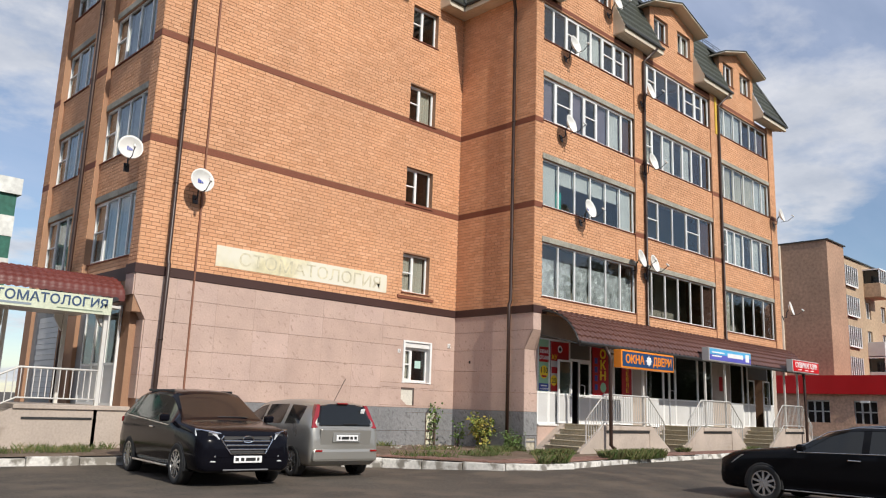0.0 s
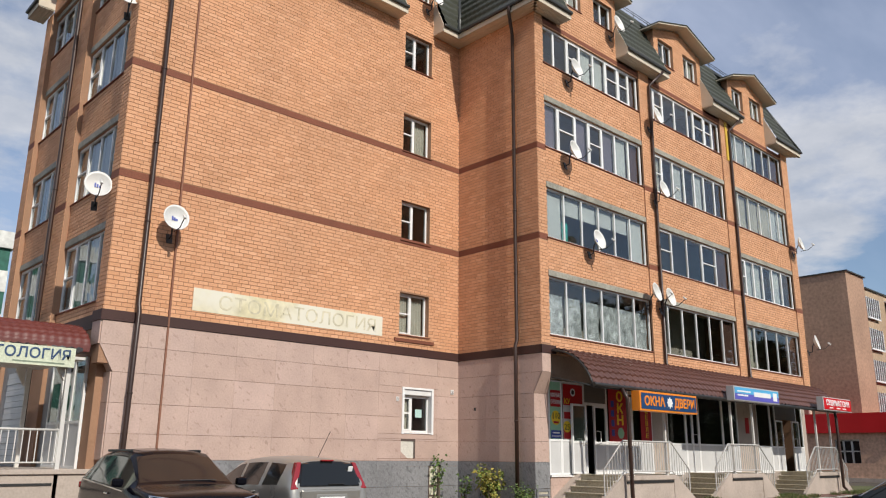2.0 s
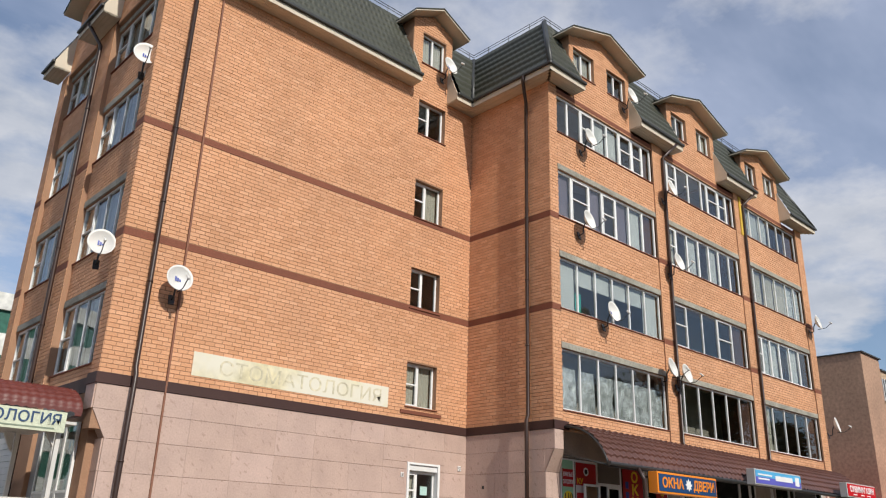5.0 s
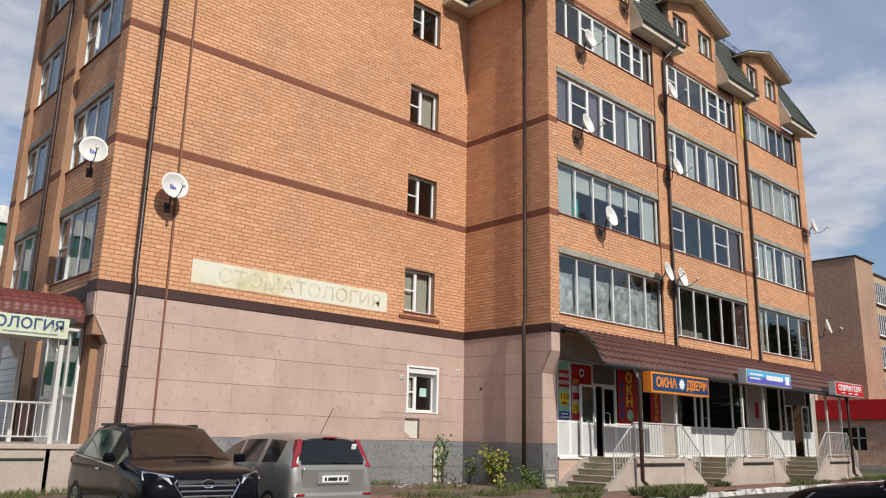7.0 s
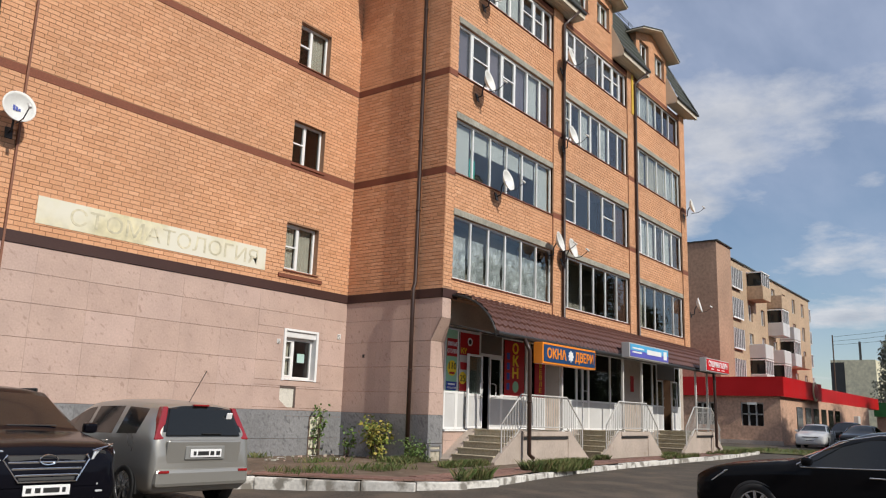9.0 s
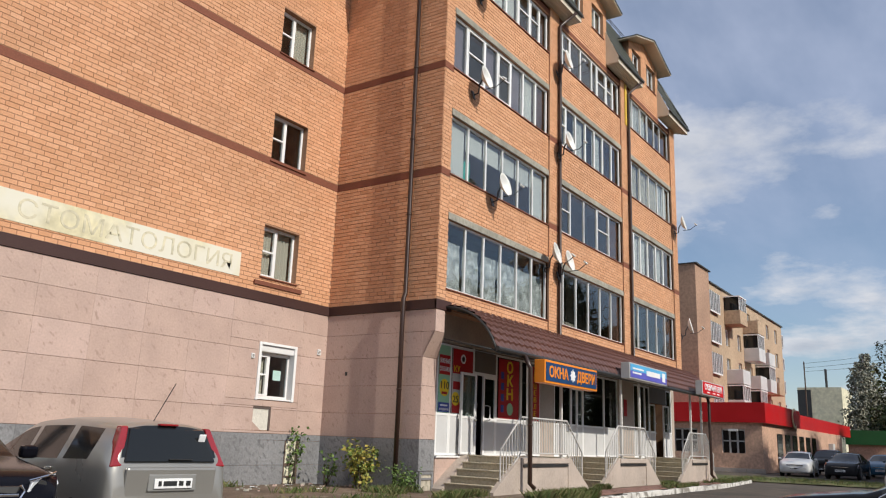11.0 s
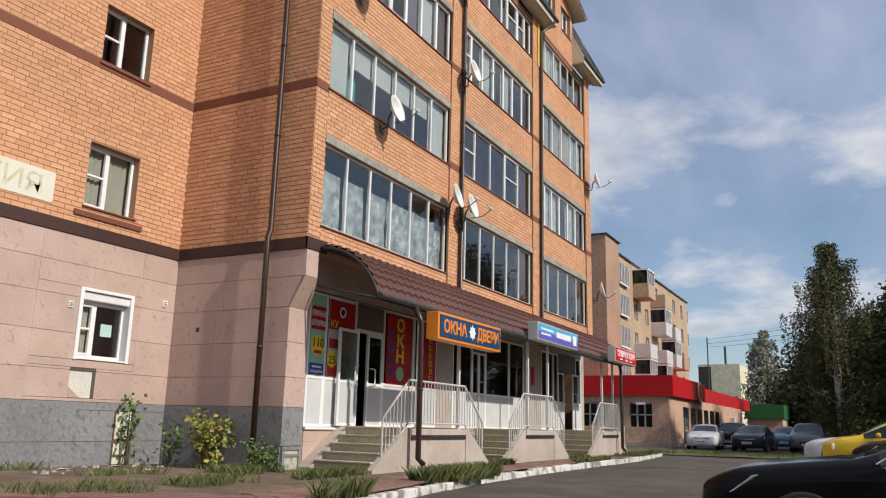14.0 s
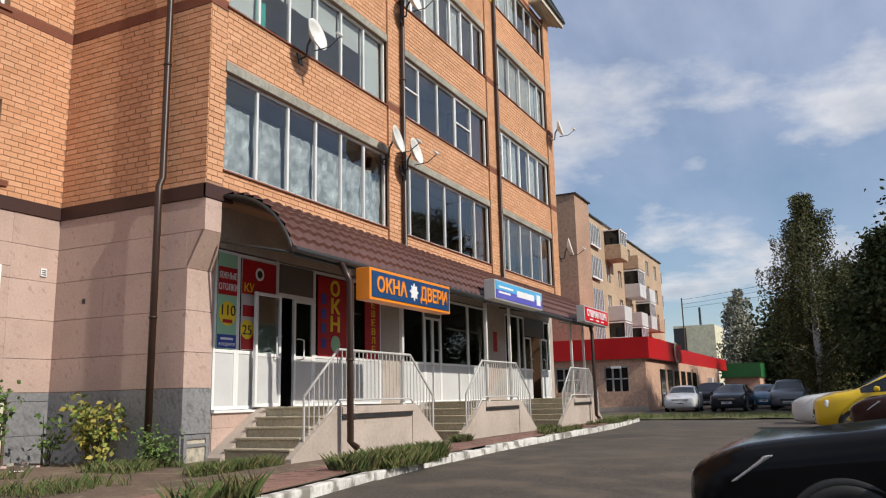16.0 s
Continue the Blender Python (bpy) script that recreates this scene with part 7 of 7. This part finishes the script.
def bush(x, y, h, rad, n, size, label, leaves, seed, stems=9):
    r = random.Random(seed)
    own = thing("bush", label, "bush")
    g, l = Geo(), Geo()
    tips = []
    for k in range(stems):
        a = r.uniform(0, 6.28)
        top = Vector((x + math.cos(a) * rad * r.uniform(0.3, 1), y + math.sin(a) * rad * r.uniform(0.3, 1) * 0.8, PAVE + h * r.uniform(0.55, 1.0)))
        root = Vector((x + r.uniform(-0.08, 0.08), y + r.uniform(-0.08, 0.08), PAVE - 0.05))
        mid = root.lerp(top, 0.55) + Vector((0, 0, 0.12 * h))
        g.tube([root, mid, top], [0.014, 0.009, 0.004], 5)
        tips += [root.lerp(mid, 0.5), root.lerp(mid, 0.8), mid, mid.lerp(top, 0.5), mid.lerp(top, 0.8), top]
    for k in range(n):
        p = tips[r.randrange(len(tips))]
        leaf(l, p + Vector((r.gauss(0, 0.09), r.gauss(0, 0.09), r.gauss(0, 0.09))), size, r, 0.5)
    part("stems", g, BARK, own)
    part("leaves", l, leaves, own, fix=False)["kind"] = "stuff"


bush(18.28, 17.55, 0.95, 0.55, 640, 0.115, "self-sown maple bush with yellowing leaves at the wall", LEAF_BUSH, 31, 12)
bush(18.15, 18.45, 0.8, 0.25, 110, 0.10, "small green bush beside the stone corner", LEAF_GREEN, 32, 6)
bush(17.84, 19.22, 1.45, 0.16, 110, 0.11, "tall green seedling before the cream board", LEAF_GREEN, 33, 5)
bush(18.45, 16.35, 0.5, 0.42, 640, 0.06, "green weeds at the foot of the downpipe", LEAF_GREEN, 34, 14)


# broken stones and litter lying on the soil by the wall
r5 = random.Random(77)
for k in range(26):
    x, y = r5.uniform(15.2, 18.6), r5.uniform(17.9, 19.3)
    s = r5.uniform(0.03, 0.09)
    g = Geo()
    pts = [(math.cos(a) * s * r5.uniform(0.7, 1.2), math.sin(a) * s * r5.uniform(0.5, 0.9)) for a in [6.283 * q / 6 for q in range(6)]]
    g.add([(x + u, y + v, PAVE - 0.03) for u, v in pts] + [(x + u * 0.7, y + v * 0.7, PAVE + s * r5.uniform(0.3, 0.6)) for u, v in pts], [tuple(range(6, 12))] + [(q, (q + 1) % 6, 6 + (q + 1) % 6, 6 + q) for q in range(6)])
    tagged(part("stone", g, M["concrete"] if k % 3 else M["granite"]), "small broken stone lying on bare soil", "stone", "stones by the wall")
for k, (x, y) in enumerate(((16.0, 18.7), (16.6, 18.2), (17.3, 18.9), (17.0, 17.7))):
    g = Geo().sheet([[(x + 0.05 * i, y + 0.04 * j, PAVE + 0.006 + 0.02 * r5.random()) for i in range(5)] for j in range(4)])
    tagged(part("paper_scrap", g, WHITE), "crumpled white paper scrap on the soil", "litter", "litter by the wall")


def grass(spots, n, hmin, hmax, seed, name, label):
    r = random.Random(seed)
    g = Geo()
    for x0, x1, y0, y1, share in spots:
        for k in range(int(n * share)):
            x, y = r.uniform(x0, x1), r.uniform(y0, y1)
            if noise.noise(Vector((x * 1.1, y * 1.1, seed))) < -0.15:
                continue
            h, a, b = r.uniform(hmin, hmax), r.uniform(0, 6.28), r.uniform(0.2, 0.9)
            z = PAVE - 0.04 if y > 12.35 and x < 41 else ROAD - 0.01
            dx, dy = math.cos(a), math.sin(a)
            w = 0.004 + 0.003 * r.random()
            g.add([(x - dy * w, y + dx * w, z), (x + dy * w, y - dx * w, z), (x + dx * h * b * 0.4 + dy * w * 0.7, y + dy * h * b * 0.4 - dx * w * 0.7, z + h * 0.6), (x + dx * h * b, y + dy * h * b, z + h)], [(0, 1, 2), (0, 2, 3)])
    ob = tagged(part(name, g, GRASS, fix=False), label, "grass", kind="stuff")
    return ob


grass([(17.3, 19.2, 14.55, 15.0, 0.5), (17.4, 18.6, 15.9, 16.9, 0.35), (24.7, 25.4, 14.2, 14.5, 0.3), (29.8, 30.6, 14.1, 14.4, 0.2), (28.0, 31.0, 13.5, 13.75, 0.25), (15.0, 16.4, 14.6, 15.4, 0.15),
       (10.0, 12.6, 17.2, 18.4, 0.35), (12.0, 16.0, 18.95, 19.35, 0.25), (15.3, 16.6, 16.8, 17.4, 0.12), (1.0, 7.5, 18.2, 19.5, 0.9), (33.5, 36.8, 13.8, 14.2, 0.3), (36.0, 40.0, 13.9, 14.3, 0.3), (12.9, 14.4, 14.6, 15.6, 0.12)], 4200, 0.04, 0.21, 41, "grass_tufts", "ragged grass tufts growing along kerb and wall")
grass([(18.4, 21.4, 12.92, 13.22, 1.0), (19.2, 20.6, 12.7, 13.0, 0.25), (14.9, 16.0, 12.42, 12.6, 0.10)], 3600, 0.08, 0.30, 47, "kerb_grass", "long grass clump hanging over the kerb stones")
g = Geo()
g.sheet([[(x, y, ROAD + 0.05 + 0.05 * noise.noise(Vector((x, y, 1)))) for y in [6.5 + 0.8 * k for k in range(13)] + [30]] for x in [42.0 + 0.8 * k for k in range(10)]])
g.sheet([[(x, y, ROAD + 0.05 + 0.04 * noise.noise(Vector((x, y, 1)))) for y in [-30 + 3.0 * k for k in range(11)]] for x in [36.0 + 3 * k for k in range(9)]])
tagged(part("lawn", g, surface("rough_lawn", (0.10, 0.115, 0.035), 0.95, vary=0.35, grain=12, bump=0.8, stain=0.3, tint=((0.17, 0.13, 0.06), 1.2, 0.5, 0.66)), smooth=True), "rough green strip between yard and shop", "lawn", kind="structure")
grass([(42.2, 49.0, 6.6, 16.0, 2.2)], 2600, 0.06, 0.22, 43, "lawn_grass", "short uneven grass of the green strip")
g = Geo()
pts = [(31.8 + 1.6 * math.cos(a) * (1 + 0.2 * math.sin(3 * a)), 8.75 + 0.45 * math.sin(a) * (1 + 0.3 * math.cos(2 * a))) for a in [2 * math.pi * k / 24 for k in range(24)]]
g.add([(x, y, ROAD + 0.02) for x, y in pts], [tuple(range(24))])
tagged(part("puddle", g, surface("still_water", (0.045, 0.040, 0.034), 0.10, vary=0.0, bump=0.0, spec=0.25)), "shallow puddle on the asphalt", "puddle", kind="structure")
lines = thing("power_line", "thin overhead cables crossing the sky", "cable")
for z, k in ((10.6, 0.25), (11.0, 0.2), (11.5, 0.2)):
    part("cable", Geo().tube([(100 - 30 * t, 22 - 26 * t, z - 4 * k * t * (1 - t) * 2) for t in [q / 12 for q in range(13)]], 0.02, 4), M["steel_dark"], lines)
for x, y in ((100, 22), (70, -4)):
    part("pole", Geo().tube([(x, y, 0.1), (x, y, 11.7)], 0.07, 8), BARK, lines)
# towel and clutter in a loggia
g = Geo()
g.sheet([[(20.35 + 0.28 * i / 6, YS + 0.32 + 0.03 * math.sin(i * 1.7), 8.35 + 0.62 * j / 4) for i in range(7)] for j in range(5)])
tagged(part("towel", g, M["teal"], smooth=True), "teal towel hanging behind loggia glass", "towel")

# unseen plain walls added behind the camera; they darken reflections in paint and glass
g = Geo()
g.box(-45, 80, -52, -50, 0.2, 13.0)
g.box(-47, -45, -52, 60, 0.2, 12.0)
structure("wall_yard", g, TAN, "plain tan walls added out of view to darken reflections", "wall")
